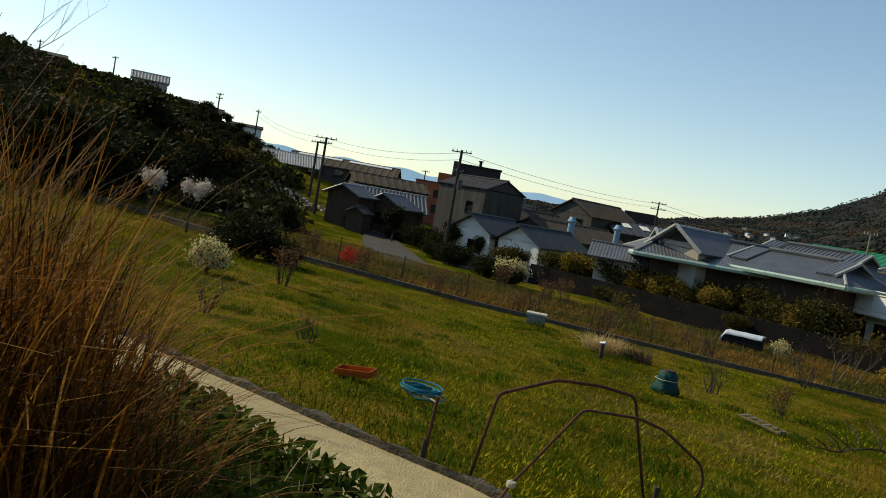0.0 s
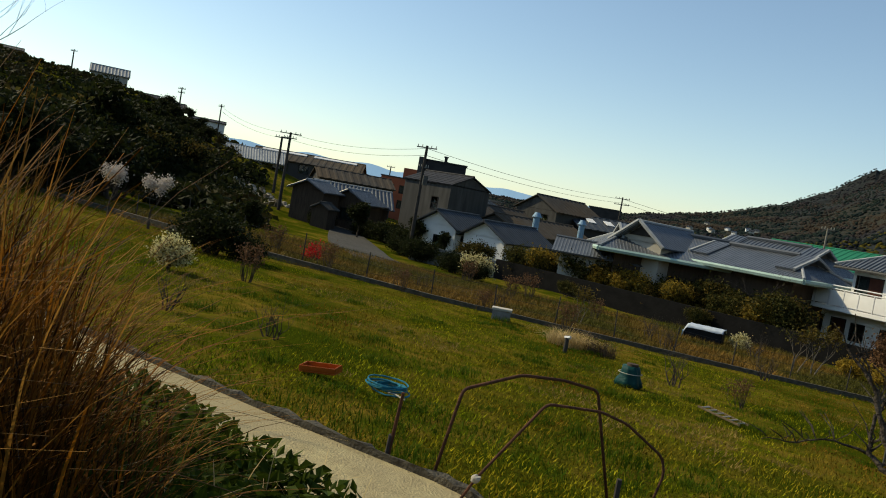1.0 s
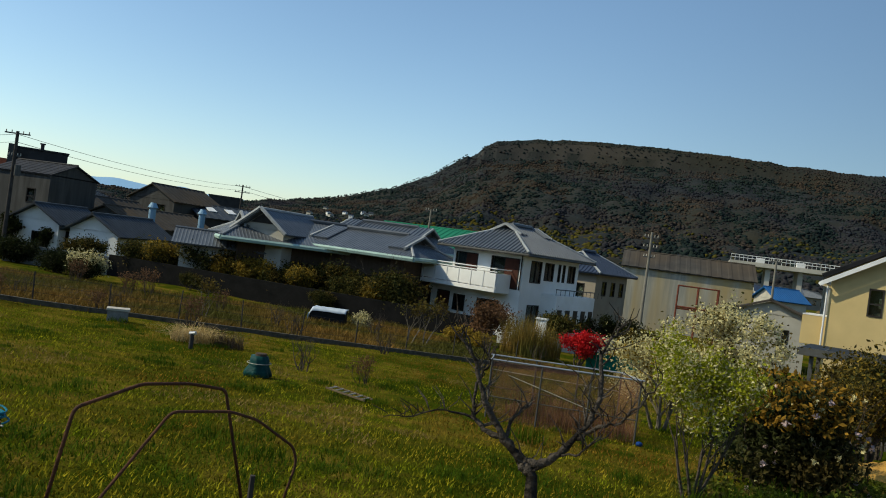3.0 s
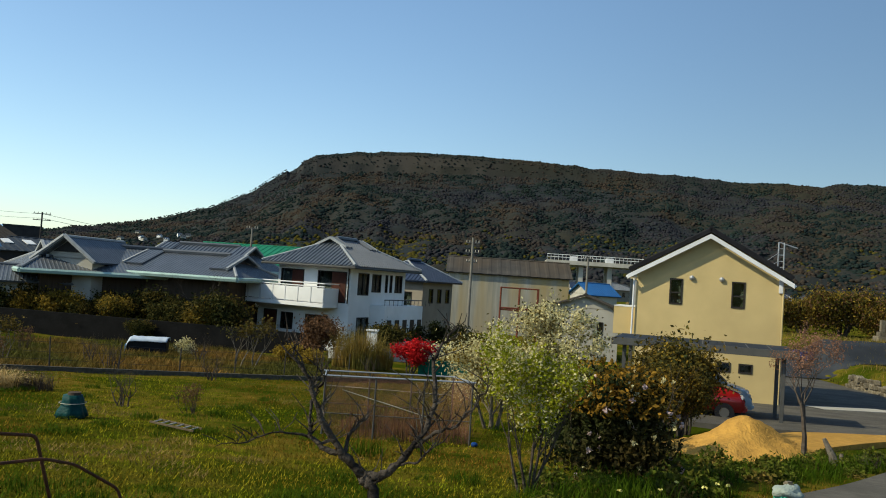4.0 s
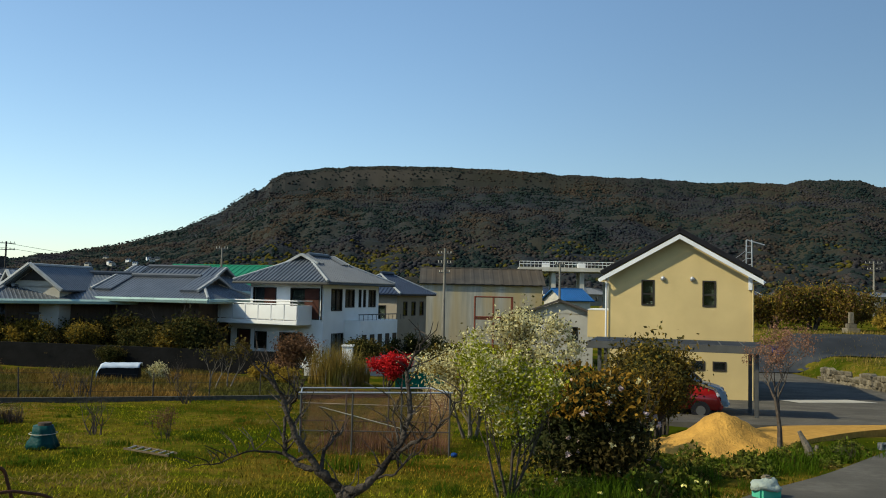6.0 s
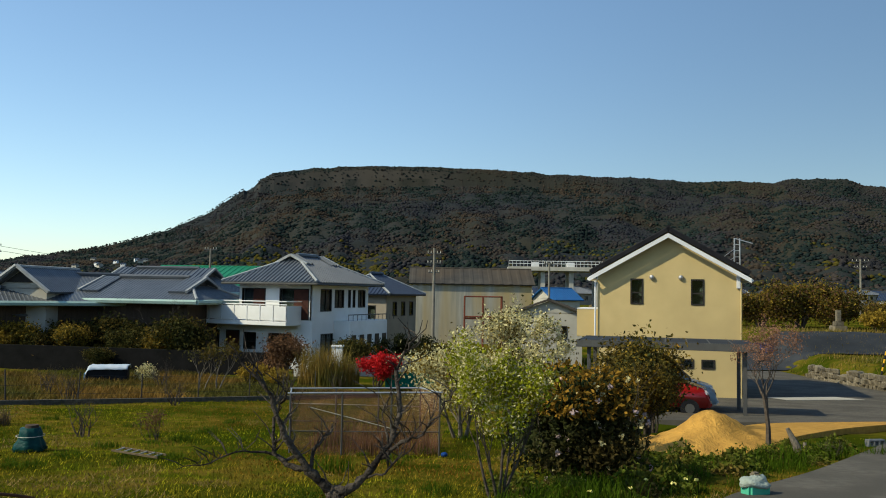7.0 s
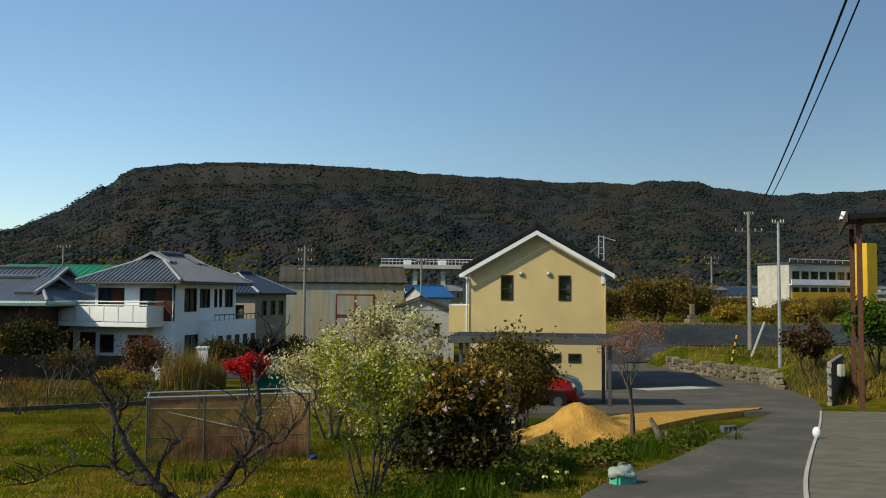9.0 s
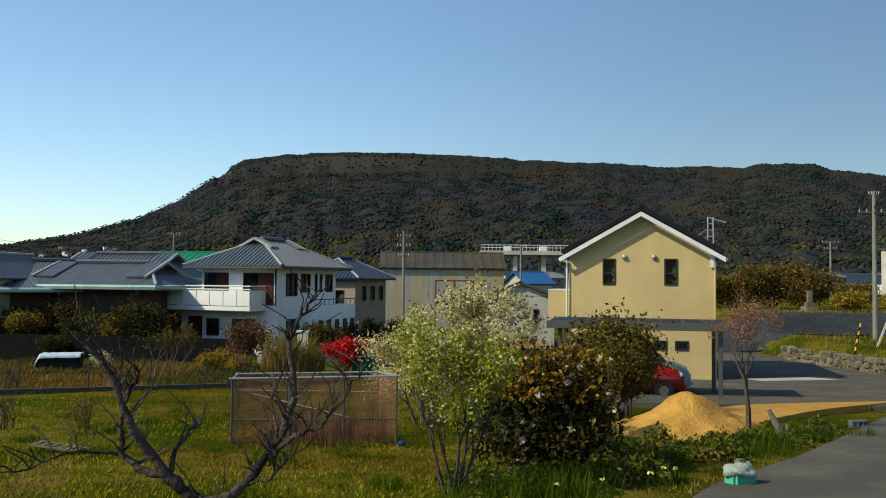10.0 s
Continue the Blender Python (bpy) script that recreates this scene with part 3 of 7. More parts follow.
# the cream house
def cream_house():
    Y = -15.3
    h = thing("house", pose(9.55 + 0.264 * 4.0, 34.75 + 0.965 * 4.0, -4.55, 0, 0, Y), "two-storey cream stucco house with white bargeboards and black roof", "house")
    w, d, ze = 5.9, 8.0, 5.52
    walls(h, w, d, 0.0, ze + 0.135, M_YELLOW, {"front": [(1.38, 4.22, 1.92, 5.32, "win"), (3.88, 4.22, 4.42, 5.32, "win"), (3.45, 1.55, 4.0, 1.95, "win"), (4.3, 1.55, 4.85, 1.95, "win")],
                                       "right": [(1.5, 1.0, 3.1, 2.2, "win"), (1.5, 3.7, 3.1, 4.9, "win")], "left": [(2, 3.4, 3.6, 5.0, "win")]})
    gable_roof(h, w, d, ze + 0.31, 1.68, 0.34, 0.42, M_BLACKROOF, M_YELLOW, axis="y", rib=0.28, rh=0.04, thick=0.16)
    k = 1.68 / (w / 2)
    for s in (-1, 1):
        e = w / 2 + 0.36
        bm = prism([(0, ze + 1.73), (s * e, ze + 1.73 - k * e), (s * e, ze + 1.54 - k * e), (0, ze + 1.54)], -d / 2 - 0.44, -d / 2 - 0.39)
        part("bargeboard", bm, M_WTRIM, h, "white bargeboard")
        part("gutter", rod((s * e, -d / 2 - 0.4, ze - 0.24), (s * e, d / 2 + 0.4, ze - 0.24), 0.07, 0.07, 8), M_WTRIM, h)
    part("downpipe", rod((-w / 2 - 0.1, -d / 2 - 0.08, ze - 0.3), (-w / 2 - 0.1, -d / 2 - 0.08, 0.1), 0.04), M_WTRIM, h)
    part("downpipe", rod((w / 2 - 0.02, -d / 2 - 0.08, ze - 0.3), (w / 2 - 0.02, -d / 2 - 0.08, 0.1), 0.035), M_YELLOW, h)
    for x in (-0.68, 0.52):
        bm = bmesh.new()
        bmesh.ops.create_uvsphere(bm, u_segments=10, v_segments=8, radius=0.11, matrix=Matrix.Translation((x, -d / 2 - 0.04, 5.38)) @ Matrix.Diagonal((1, 0.9, 1, 1)))
        part("vent_hood", bm, M_STEEL, h, "small steel vent hood")
    part("meter_box", boxes((w / 2 - 0.2, -d / 2 - 0.13, 4.95, w / 2 - 0.04, -d / 2, 5.55), bevel=0.015), M_WTRIM, h, "narrow white box")
    part("balcony", boxes((-w / 2 - 0.95, -d / 2 + 0.5, 2.75, -w / 2, -d / 2 + 3.2, 3.95), bevel=0.02), M_YELLOW, h)
    part("balcony_rail", boxes((-w / 2 - 0.95, -d / 2 + 0.5, 3.95, -w / 2, -d / 2 + 3.2, 4.0)), M_WTRIM, h)
    part("plinth", boxes((-w / 2 - 0.02, -d / 2 - 0.03, -0.4, w / 2 + 0.02, d / 2, 0.3)), M_BLOCK, h)
    # steel ladder mast behind
    m = thing("ladder_mast", pose(14.2, 39.5, -4.6, 0, 0, -15), "white lattice ladder mast with stays behind the house", "mast")
    for x in (-0.2, 0.2):
        part("upright", rod((x, 0, 0), (x * 0.6, 0, 7.5), 0.035), M_STEEL, m)
    for i in range(24):
        z = 0.3 + i * 0.3
        part("rung", rod((-0.2 + 0.003 * i, 0, z), (0.2 - 0.003 * i, 0, z), 0.02, 0.02, 4), M_STEEL, m)
    part("arm", rod((-0.12, 0, 7.5), (0.7, 0, 7.25), 0.03), M_STEEL, m)
    part("stay", rod((-0.1, 0, 7.0), (-2.2, -1.0, 5.4), 0.012), M_STEEL, m)
    part("stay", rod((-0.1, 0, 6.6), (-2.0, -1.0, 5.3), 0.012), M_STEEL, m)


cream_house()


def carport():
    h = thing("carport", pose(7.25, 26.7, -3.72, 0, 0, -15.3), "dark flat carport roof on slim grey posts before the house", "carport")
    w, d = 5.4, 2.9
    for i in range(8):
        x0 = -w / 2 + i * w / 8
        part("roof_panel", slab([(x0 + 0.02, -d / 2, 2.28), (x0 + w / 8 - 0.02, -d / 2, 2.28), (x0 + w / 8 - 0.02, d / 2, 2.3), (x0 + 0.02, d / 2, 2.3)], 0.02), M_PANEL, h)
        part("rafter", boxes((x0 - 0.02, -d / 2, 2.2, x0 + 0.02, d / 2, 2.3)), M_GREYALU, h)
    part("front_beam", boxes((-w / 2 - 0.03, -d / 2 - 0.1, 2.1, w / 2 + 0.03, -d / 2 - 0.02, 2.33), bevel=0.01), M_GREYALU, h)
    part("back_beam", boxes((-w / 2, d / 2, 2.1, w / 2, d / 2 + 0.08, 2.32), bevel=0.01), M_GREYALU, h)
    for x in (-w / 2 + 0.35, w / 2 - 0.35):
        for y in (-d / 2 + 0.3, d / 2 - 0.3):
            part("post", boxes((x - 0.06, y - 0.05, -0.6, x + 0.06, y + 0.05, 2.2), bevel=0.01), M_GREYALU, h)
    t = thing("blue_tarp", pose(9.85, 25.2, -3.72, 0, 0, -15), "crumpled blue tarpaulin hung at the carport corner", "tarpaulin")
    bm = bmesh.new()
    bmesh.ops.create_grid(bm, x_segments=12, y_segments=8, size=0.5)
    for v in bm.verts:
        v.co = Vector((v.co.x * 0.6, 0.12 * noise.noise(v.co * 4), 2.2 + v.co.y * 0.3 + 0.1 * noise.noise(v.co * 3 + Vector((5, 0, 0)))))
    ob = part("sheet", bm, M_BLUETARP, t)
    md = ob.modifiers.new("thick", "SOLIDIFY")
    md.thickness = 0.01


M_PANEL = mat("smoked_roof_panel", (0.02, 0.024, 0.03), (0.028, 0.033, 0.04), 2, 0.6, 0.02, spec=0.12)
M_GREYALU = mat("grey_aluminium", (0.11, 0.108, 0.1), (0.085, 0.083, 0.078), 4, 0.5, 0.05, metal=0.3)
M_BLUETARP = mat("blue_tarp", (0.012, 0.05, 0.2), (0.01, 0.04, 0.15), 4, 0.5, 0.3)
carport()


# the white house
def white_house():
    yaw = math.degrees(math.atan2(-3.1, 6.9))
    u = Vector((math.cos(radians(yaw)), math.sin(radians(yaw)), 0))
    v = Vector((-u.y, u.x, 0))
    w, d = 5.2, 6.4
    corner = Vector((-7.5, 46.7, 0))
    c = corner - u * w / 2 + v * d / 2
    h = thing("house", pose(c.x, c.y, -4.5, 0, 0, yaw), "white two-storey house with grey tiled hip-and-gable roof and long balcony", "house")
    walls(h, w, d, 2.55, 5.0, M_WHITE, {"front": [(0.2, 2.8, 1.9, 4.62, "half"), (2.9, 2.8, 4.95, 4.62, "half")],
                                        "right": [(0.8, 3.3, 2.0, 4.62, "win"), (2.35, 3.5, 3.4, 4.6, "win"), (3.9, 3.5, 4.2, 4.6, "win"), (4.45, 3.5, 4.75, 4.6, "win"), (5.1, 3.5, 6.0, 4.6, "win")]})
    walls(h, w + 3.2, d, 0.0, 2.55, M_WHITE, {"front": [(1.3, 0.9, 1.8, 2.1, "win"), (2.3, 0.05, 3.3, 2.1, "door"), (3.6, 1.0, 4.5, 2.0, "win"), (5.4, 0.9, 7.0, 2.0, "win")],
                                              "right": [(0.9, 0.3, 2.2, 2.0, "win")]}, off=(-1.6, 0))
    part("floor_slab", boxes((-w / 2 - 3.15, -d / 2 + 0.05, 2.5, w / 2 - 0.05, d / 2 - 0.05, 2.545)), M_WHITE, h)
    c4 = hip_roof(h, w, d, 4.98, 1.6, 0.75, 2.2, M_TILE, axis="y", rib=0.27, rh=0.06, gablet=0.3, cap=M_RIDGE)
    fascia(h, c4, M_GREYALU, 0.12)
    # long balcony of white panels
    x0, x1, y0 = -w / 2 - 3.75, w / 2 - 0.75, -d / 2 - 1.5
    part("balcony_floor", boxes((x0, y0, 2.5, x1, -d / 2 - 0.003, 2.74), bevel=0.02), M_WHITE, h)
    n = 9
    for i in range(n):
        a = x0 + (x1 - x0) * i / n
        part("balcony_panel", boxes((a + 0.035, y0 + 0.02, 2.8, a + (x1 - x0) / n - 0.035, y0 + 0.06, 3.6), bevel=0.01), M_WHITE, h)
        part("balcony_post", boxes((a - 0.03, y0, 2.74, a + 0.03, y0 + 0.08, 3.64)), M_WTRIM, h)
    part("balcony_side", boxes((x1 - 0.06, y0 + 0.09, 2.74, x1, -d / 2 - 0.003, 3.62)), M_WHITE, h)
    part("balcony_side", boxes((x0, y0 + 0.09, 2.74, x0 + 0.06, -d / 2 - 0.003, 3.62)), M_WHITE, h)
    for z in (3.68, 3.86):
        part("handrail", rod((x0, y0 + 0.04, z), (x1, y0 + 0.04, z), 0.035), M_WTRIM, h)
    part("handrail", rod((x1, y0 + 0.04, 3.86), (x1, -d / 2, 3.86), 0.03), M_WTRIM, h)
    # lower wing on the shaded side
    part("wing", boxes((w / 2 + 0.003, -d / 2 + 2.3, 0, w / 2 + 1.1, d / 2 + 0.6, 2.75), bevel=0.02), M_WHITE, h)
    for i in range(5):
        y = -d / 2 + 2.55 + i * 0.95
        part("window", boxes((w / 2 + 1.1, y, 0.8, w / 2 + 1.13, y + 0.5, 1.9)), M_DARKFRAME, h)
    part("wing_rail", rod((w / 2 + 1.0, -d / 2 + 2.3, 3.1), (w / 2 + 1.0, d / 2 + 0.6, 3.1), 0.03), M_GREYALU, h)
    for i in range(12):
        y = -d / 2 + 2.35 + i * 0.52
        part("wing_rail_post", rod((w / 2 + 1.0, y, 2.75), (w / 2 + 1.0, y, 3.1), 0.018, 0.018, 4), M_GREYALU, h)
    part("downpipe", rod((w / 2 - 0.1, -d / 2 - 0.06, 4.9), (w / 2 - 0.1, -d / 2 - 0.06, 2.8), 0.04), M_DARKFRAME, h)


white_house()


def plain_house(x, y, z, yaw, w, d, h, rise, roof, wall, label, axis="x", kind="gable", eo=0.5, rib=0.3, openings=None, cap=None, gut=None, ridge=None, rh=0.05, gablet=0.0, go=None):
    t = thing("house", pose(x, y, z, 0, 0, yaw), label, "house")
    walls(t, w, d, -1.0, h, wall, openings)
    if kind == "gable":
        c = gable_roof(t, w, d, h + 0.05, rise, eo, eo if go is None else go, roof, wall, axis, rib, rh, cap=cap)
        if gut:
            part("gutter", rod(c[0], c[1], 0.08, 0.08, 6), gut, t)
    else:
        c = hip_roof(t, w, d, h - 0.02, rise, eo, ridge or max(0.5, abs(w - d)), roof, axis, rib, rh, cap=cap, gablet=gablet)
        if gut:
            fascia(t, c, gut, 0.26)
    return t


def row_windows(n, s0, step, wd, z0, z1, kind="win"):
    return [(s0 + i * step, z0, s0 + i * step + wd, z1, kind) for i in range(n)]


def ridged(x, y, yaw, w, d, peak, rise, roof, wall, label, **more):
    """A gabled house set by the height of its ridge."""
    z = ground_z(x, y)
    h = peak - rise - 0.05 - z
    holes = more.pop("openings", {})
    top = max([q[3] for row in holes.values() for q in row], default=0)
    low = max(0, top - h + 0.25)
    holes = {side: [(q[0], q[1] - low, q[2], q[3] - low, q[4]) for q in row] for side, row in holes.items()}
    return plain_house(x, y, z, yaw, w, d, h, rise, roof, wall, label, axis="y", openings=holes, **more)


# grey-roofed low house with pale green gutters, in two wings
# walls take the brown plank colour to hold the deep shade under the eaves
plain_house(-22.3, 48.6, -4.4, 36, 9.0, 7.0, 3.6, 1.5, M_TILE, M_BROWNWALL, "low traditional house with grey tiled hip-and-gable roof and pale green gutters", axis="x", kind="hip", eo=1.1, rib=0.2, rh=0.02, ridge=6.2, gut=M_COPPER, gablet=0.5, cap=M_RIDGE, openings={"front": row_windows(2, 1.0, 3.2, 1.8, 0.8, 2.4)})
plain_house(-17.2, 48.4, -4.4, -8, 6.6, 5.0, 3.78, 1.22, M_TILE, M_BROWNWALL, "low tiled wing with pale green gutters behind garden shrubs", axis="x", kind="hip", eo=1.0, rib=0.2, rh=0.02, ridge=4.4, gut=M_COPPER, gablet=0.62, cap=M_RIDGE, openings={"front": row_windows(2, 0.8, 3.0, 1.8, 0.8, 2.4)})
plain_house(-19.9, 58.6, -4.4, -4, 7.6, 6.5, 4.2, 1.6, M_TILE, M_OFFWHITE, "tiled house with light ridge behind the low wing", axis="x", kind="hip", eo=0.9, rib=0.3, ridge=4.6, gut=M_COPPER, gablet=0.6, cap=M_RIDGE)
dormer = ridged(-22.6, 46.6, -7, 3.0, 5.0, 1.05, 1.1, M_TILE, M_OFFWHITE, "tiled gable wing with pale bargeboards on the low house", eo=0.35, go=0.45, rib=0.2, rh=0.02, cap=M_RIDGE)
zr = (dormer.matrix_basis.inverted() @ Vector((-22.6, 46.6, 1.05))).z
for q in (-1, 1):
    part("bargeboard", rod((q * 1.95, -3.0, zr - 1.36), (0, -3.0, zr + 0.06), 0.11, 0.11, 5), M_RIDGE, dormer, "pale bargeboard")
part("gable_panel", prism([(-0.9, zr - 0.85), (0.9, zr - 0.85), (0, zr - 0.22)], -2.56, -2.52), M_DARKFRAME, dormer, "dark triangular panel in the gable")
plain_house(-25.2, 44.5, -4.2, 28, 5.4, 2.4, 2.85, 0.6, M_TILE, M_OFFWHITE, "small outbuilding with low grey roof and pale gable", axis="x", eo=0.5, rib=0.2, rh=0.015)
# blue-black tiled house behind
plain_house(-5.3, 63.8, -4.6, -24, 4.5, 5.0, 4.47, 1.5, M_TILEBLUE, M_BEIGE, "beige two-storey house with shining blue-black tiled roof", axis="y", kind="hip", eo=0.6, ridge=2.0, openings={"right": row_windows(3, 1.0, 1.4, 0.7, 2.8, 3.9), "front": row_windows(2, 0.8, 2.0, 0.8, 2.4, 3.6)}, rib=0.3, cap=M_RIDGE)
# green hall
plain_house(-21.8, 80.5, -4.6, -10, 12.5, 12, 4.7, 2.1, M_GREENROOF, M_OFFWHITE, "hall with a bright green sheet-metal roof", eo=0.5, rib=0.6)
# long weathered shed
plain_house(2.6, 80.5, -4.6, 1, 11.4, 6, 5.6, 1.4, M_SLATEOLD, mat("streaked_sheet_wall", (0.38, 0.35, 0.28), (0.27, 0.26, 0.22), 1.6, 0.85, 0.2, stretch=(2.5, 2.5, 0.2), c3=(0.38, 0.29, 0.14)), "long streaked sheet-metal warehouse with weathered slate roof", axis="x", eo=0.3, rib=0.9, rh=0.03)
plain_house(7.5, 58.3, -4.6, -8, 4.6, 5, 3.4, 0.85, M_SLATEOLD, M_OFFWHITE, "low off-white shed with a weathered roof", axis="y", eo=0.3, rib=0.6, openings={"front": [(3.2, 1.6, 3.6, 2.5, "win")]})
# village on the seaward side
ridged(-40.1, 47.6, 6, 3.4, 5.0, -0.42, 1.0, M_TILEDARK, M_WHITE, "low white bungalow with dark slate gabled roof", eo=0.45, rib=0.35, rh=0.03, openings={"front": [(1.5, 0.7, 2.8, 1.7, "win")], "right": row_windows(2, 0.8, 2.2, 1.4, 0.7, 1.9)})
ridged(-36.0, 48.9, 3, 3.6, 6.2, -0.62, 1.05, M_TILEDARK, M_WHITE, "second wing of the white bungalow with slate roof", eo=0.45, rib=0.35, rh=0.03, openings={"front": [(0.8, 0.6, 2.2, 1.6, "win")], "right": row_windows(2, 1.0, 2.6, 1.5, 0.7, 1.9)})
ridged(-48.2, 62.2, 0, 5.0, 9.6, 0.67, 1.3, M_SLATEOLD, M_GREYMETAL, "workshop with a broad weathered brown slate roof", eo=0.3, rib=0.7)
ridged(-42.3, 61.1, -2, 6.0, 11.5, 0.06, 1.3, M_SLATEOLD, M_GREYMETAL, "lower workshop with weathered slate roof and roof ventilator", eo=0.3, rib=0.7)
ridged(-51.0, 78.0, -5, 5.7, 8.2, 2.94, 1.5, M_SLATEOLD, M_GREYMETAL, "tall slate-roofed workshop with gable window", eo=0.3, rib=0.7, openings={"front": [(3.2, 3.6, 4.6, 4.8, "win")]})
factory = ridged(-46.5, 82.5, -37, 9.0, 11.0, 1.5, 1.3, M_TILEDARK, M_DARKMETAL, "low dark-roofed factory with pale skylights", eo=0.3, rib=0.8)
for k in range(3):
    u0 = -4.0 + 2.2 * k
    zr = factory.matrix_basis.inverted() @ Vector((-46.5, 82.5, 1.5))
    part("skylight", slab([(1.2, u0, zr.z - 0.22), (2.6, u0, zr.z - 0.62), (2.6, u0 + 0.9, zr.z - 0.62), (1.2, u0 + 0.9, zr.z - 0.22)], 0.08), M_WTRIM, factory, "pale skylight panel")
bl = thing("flat_building", pose(-56.4, 97.0, -4.2, 0, 0, 30), "distant dark blue-grey flat-roofed building", "building")
walls(bl, 4.0, 4.0, 0, 7.3, M_DARKMETAL, {"front": row_windows(2, 0.5, 1.8, 1.0, 4.6, 5.8)})
part("flat_roof", boxes((-2.1, -2.1, 7.303, 2.1, 2.1, 7.45)), M_GREYMETAL, bl)
ridged(-47.3, 54.0, 90, 5.2, 5.4, 2.73, 0.95, M_DARKMETAL, M_GREYMETAL, "tall grey metal-clad workshop with dark gable", eo=0.15, rib=0.6, rh=0.03, openings={"left": [(3.4, 3.4, 4.2, 4.5, "win")]})
tw = thing("dark_tower_building", pose(-54.2, 61.0, -4.0, 0, 0, 42), "tall dark concrete building with flat roof", "building")
walls(tw, 4.1, 5.0, 0, 7.9, M_DARKMETAL, {"front": row_windows(1, 2.2, 1.0, 1.0, 5.6, 6.8)})
part("flat_roof", boxes((-2.15, -2.6, 7.91, 2.15, 2.6, 8.05), bevel=0.02), M_DARKMETAL, tw)
part("side_pier", boxes((-2.6, -2.9, 0, -2.06, -2.1, 8.15), bevel=0.02), M_GREYMETAL, tw)
part("chimney", rod((0.0, 0, 8.05), (0.0, 0, 8.6), 0.15), M_DARKMETAL, tw)
part("chimney_cap", rod((0.0, 0, 8.6), (0.0, 0, 8.72), 0.24), M_DARKMETAL, tw)
ridged(-56.2, 51.2, -35, 4.2, 6.4, 0.21, 1.3, M_TILE, M_BROWNWALL, "old brown wooden house with ribbed grey tiled roof", eo=0.5, rib=0.34, rh=0.08, cap=M_RIDGE, openings={"right": row_windows(2, 1.0, 3.0, 1.4, 0.7, 1.8)})
ridged(-53.4, 49.4, 23, 3.4, 3.8, -0.1, 0.9, M_TILE, M_BROWNWALL, "brown timber porch wing with pale rake tiles", eo=0.45, rib=0.34, rh=0.06, cap=M_RIDGE, openings={"front": row_windows(1, 1.0, 3.0, 1.4, 0.7, 1.8)})
ridged(-53.9, 45.0, 21, 3.0, 2.8, 0.1, 0.7, M_TILE, M_BROWNWALL, "small weathered wooden shed with bright tin roof edge", eo=0.35, go=0.5, cap=M_RIDGE)
ridged(-51.3, 44.0, 21, 1.5, 1.5, -1.55, 0.4, M_GREYMETAL, M_BROWNWALL, "tiny wooden hut with sloping tin roof", eo=0.2)
lf = ridged(-87.1, 70.8, -48, 7.0, 14.5, 3.39, 1.2, M_SLATEOLD, M_GREYMETAL, "long low factory with weathered roof and pale ridge strips", eo=0.3, rib=0.9, openings={"right": row_windows(5, 1.0, 2.7, 1.4, 3.2, 4.4)})
zr = (lf.matrix_basis.inverted() @ Vector((-87.1, 70.8, 3.39))).z
for u0, u1 in ((-6.4, -0.4), (0.6, 6.4)):
    part("skylight", slab([(0.5, u0, zr - 0.02), (1.1, u0, zr - 0.23), (1.1, u1, zr - 0.23), (0.5, u1, zr - 0.02)], 0.1), M_WTRIM, lf, "pale translucent roof strip")
ridged(-69.5, 63.0, -30, 5.0, 8.4, 1.73, 1.0, M_SLATEOLD, M_GREYMETAL, "lower weathered shed beside the long factory", eo=0.3, rib=0.9, openings={"front": [(1.0, 2.6, 2.0, 3.5, "win")]})
ph = ridged(-79.5, 55.2, -33, 5.6, 7.6, 2.6, 1.1, M_RIDGE, M_OFFWHITE, "two-storey house with pale grey roof and small blue eaves", eo=0.7, openings={"right": row_windows(3, 0.8, 2.4, 1.2, 3.0, 4.0) + row_windows(2, 1.0, 3.4, 1.6, 0.6, 1.9), "front": row_windows(1, 2.0, 3.0, 1.4, 1.8, 3.0)})
zr = (ph.matrix_basis.inverted() @ Vector((-79.5, 55.2, 2.6))).z - 2.5
part("lower_eave", slab([(2.8, -3.9, zr), (4.2, -3.9, zr - 0.45), (4.2, 3.9, zr - 0.45), (2.8, 3.9, zr)], 0.12), M_TILEBLUE, ph, "blue tiled lower eave")
rb = thing("red_brick_building", pose(-77.6, 79.0, -4.2, 0, 0, 36), "orange-red block building with dark side and roof box", "building")
M_ORANGE = mat("orange_render", (0.4, 0.12, 0.06), (0.32, 0.095, 0.05), 1, 0.9, 0.1)
walls(rb, 4.6, 5.0, 0, 6.6, M_ORANGE, {"front": row_windows(2, 0.6, 2.0, 1.3, 4.6, 5.7) + row_windows(2, 0.6, 2.0, 1.3, 2.6, 3.7), "left": row_windows(2, 0.6, 2.3, 1.4, 4.4, 5.7)})
part("flat_roof", boxes((-2.4, -2.6, 6.61, 2.4, 2.6, 6.75)), M_GREYMETAL, rb)
part("roof_box", boxes((0.4, -1.6, 6.753, 2.2, 1.2, 8.1), bevel=0.03), M_ORANGE, rb)
ridged(-70.0, 88.0, 25, 6.0, 7.0, 1.6, 1.2, M_TILEDARK, M_GREYMETAL, "dark gabled house near the water", eo=0.3)
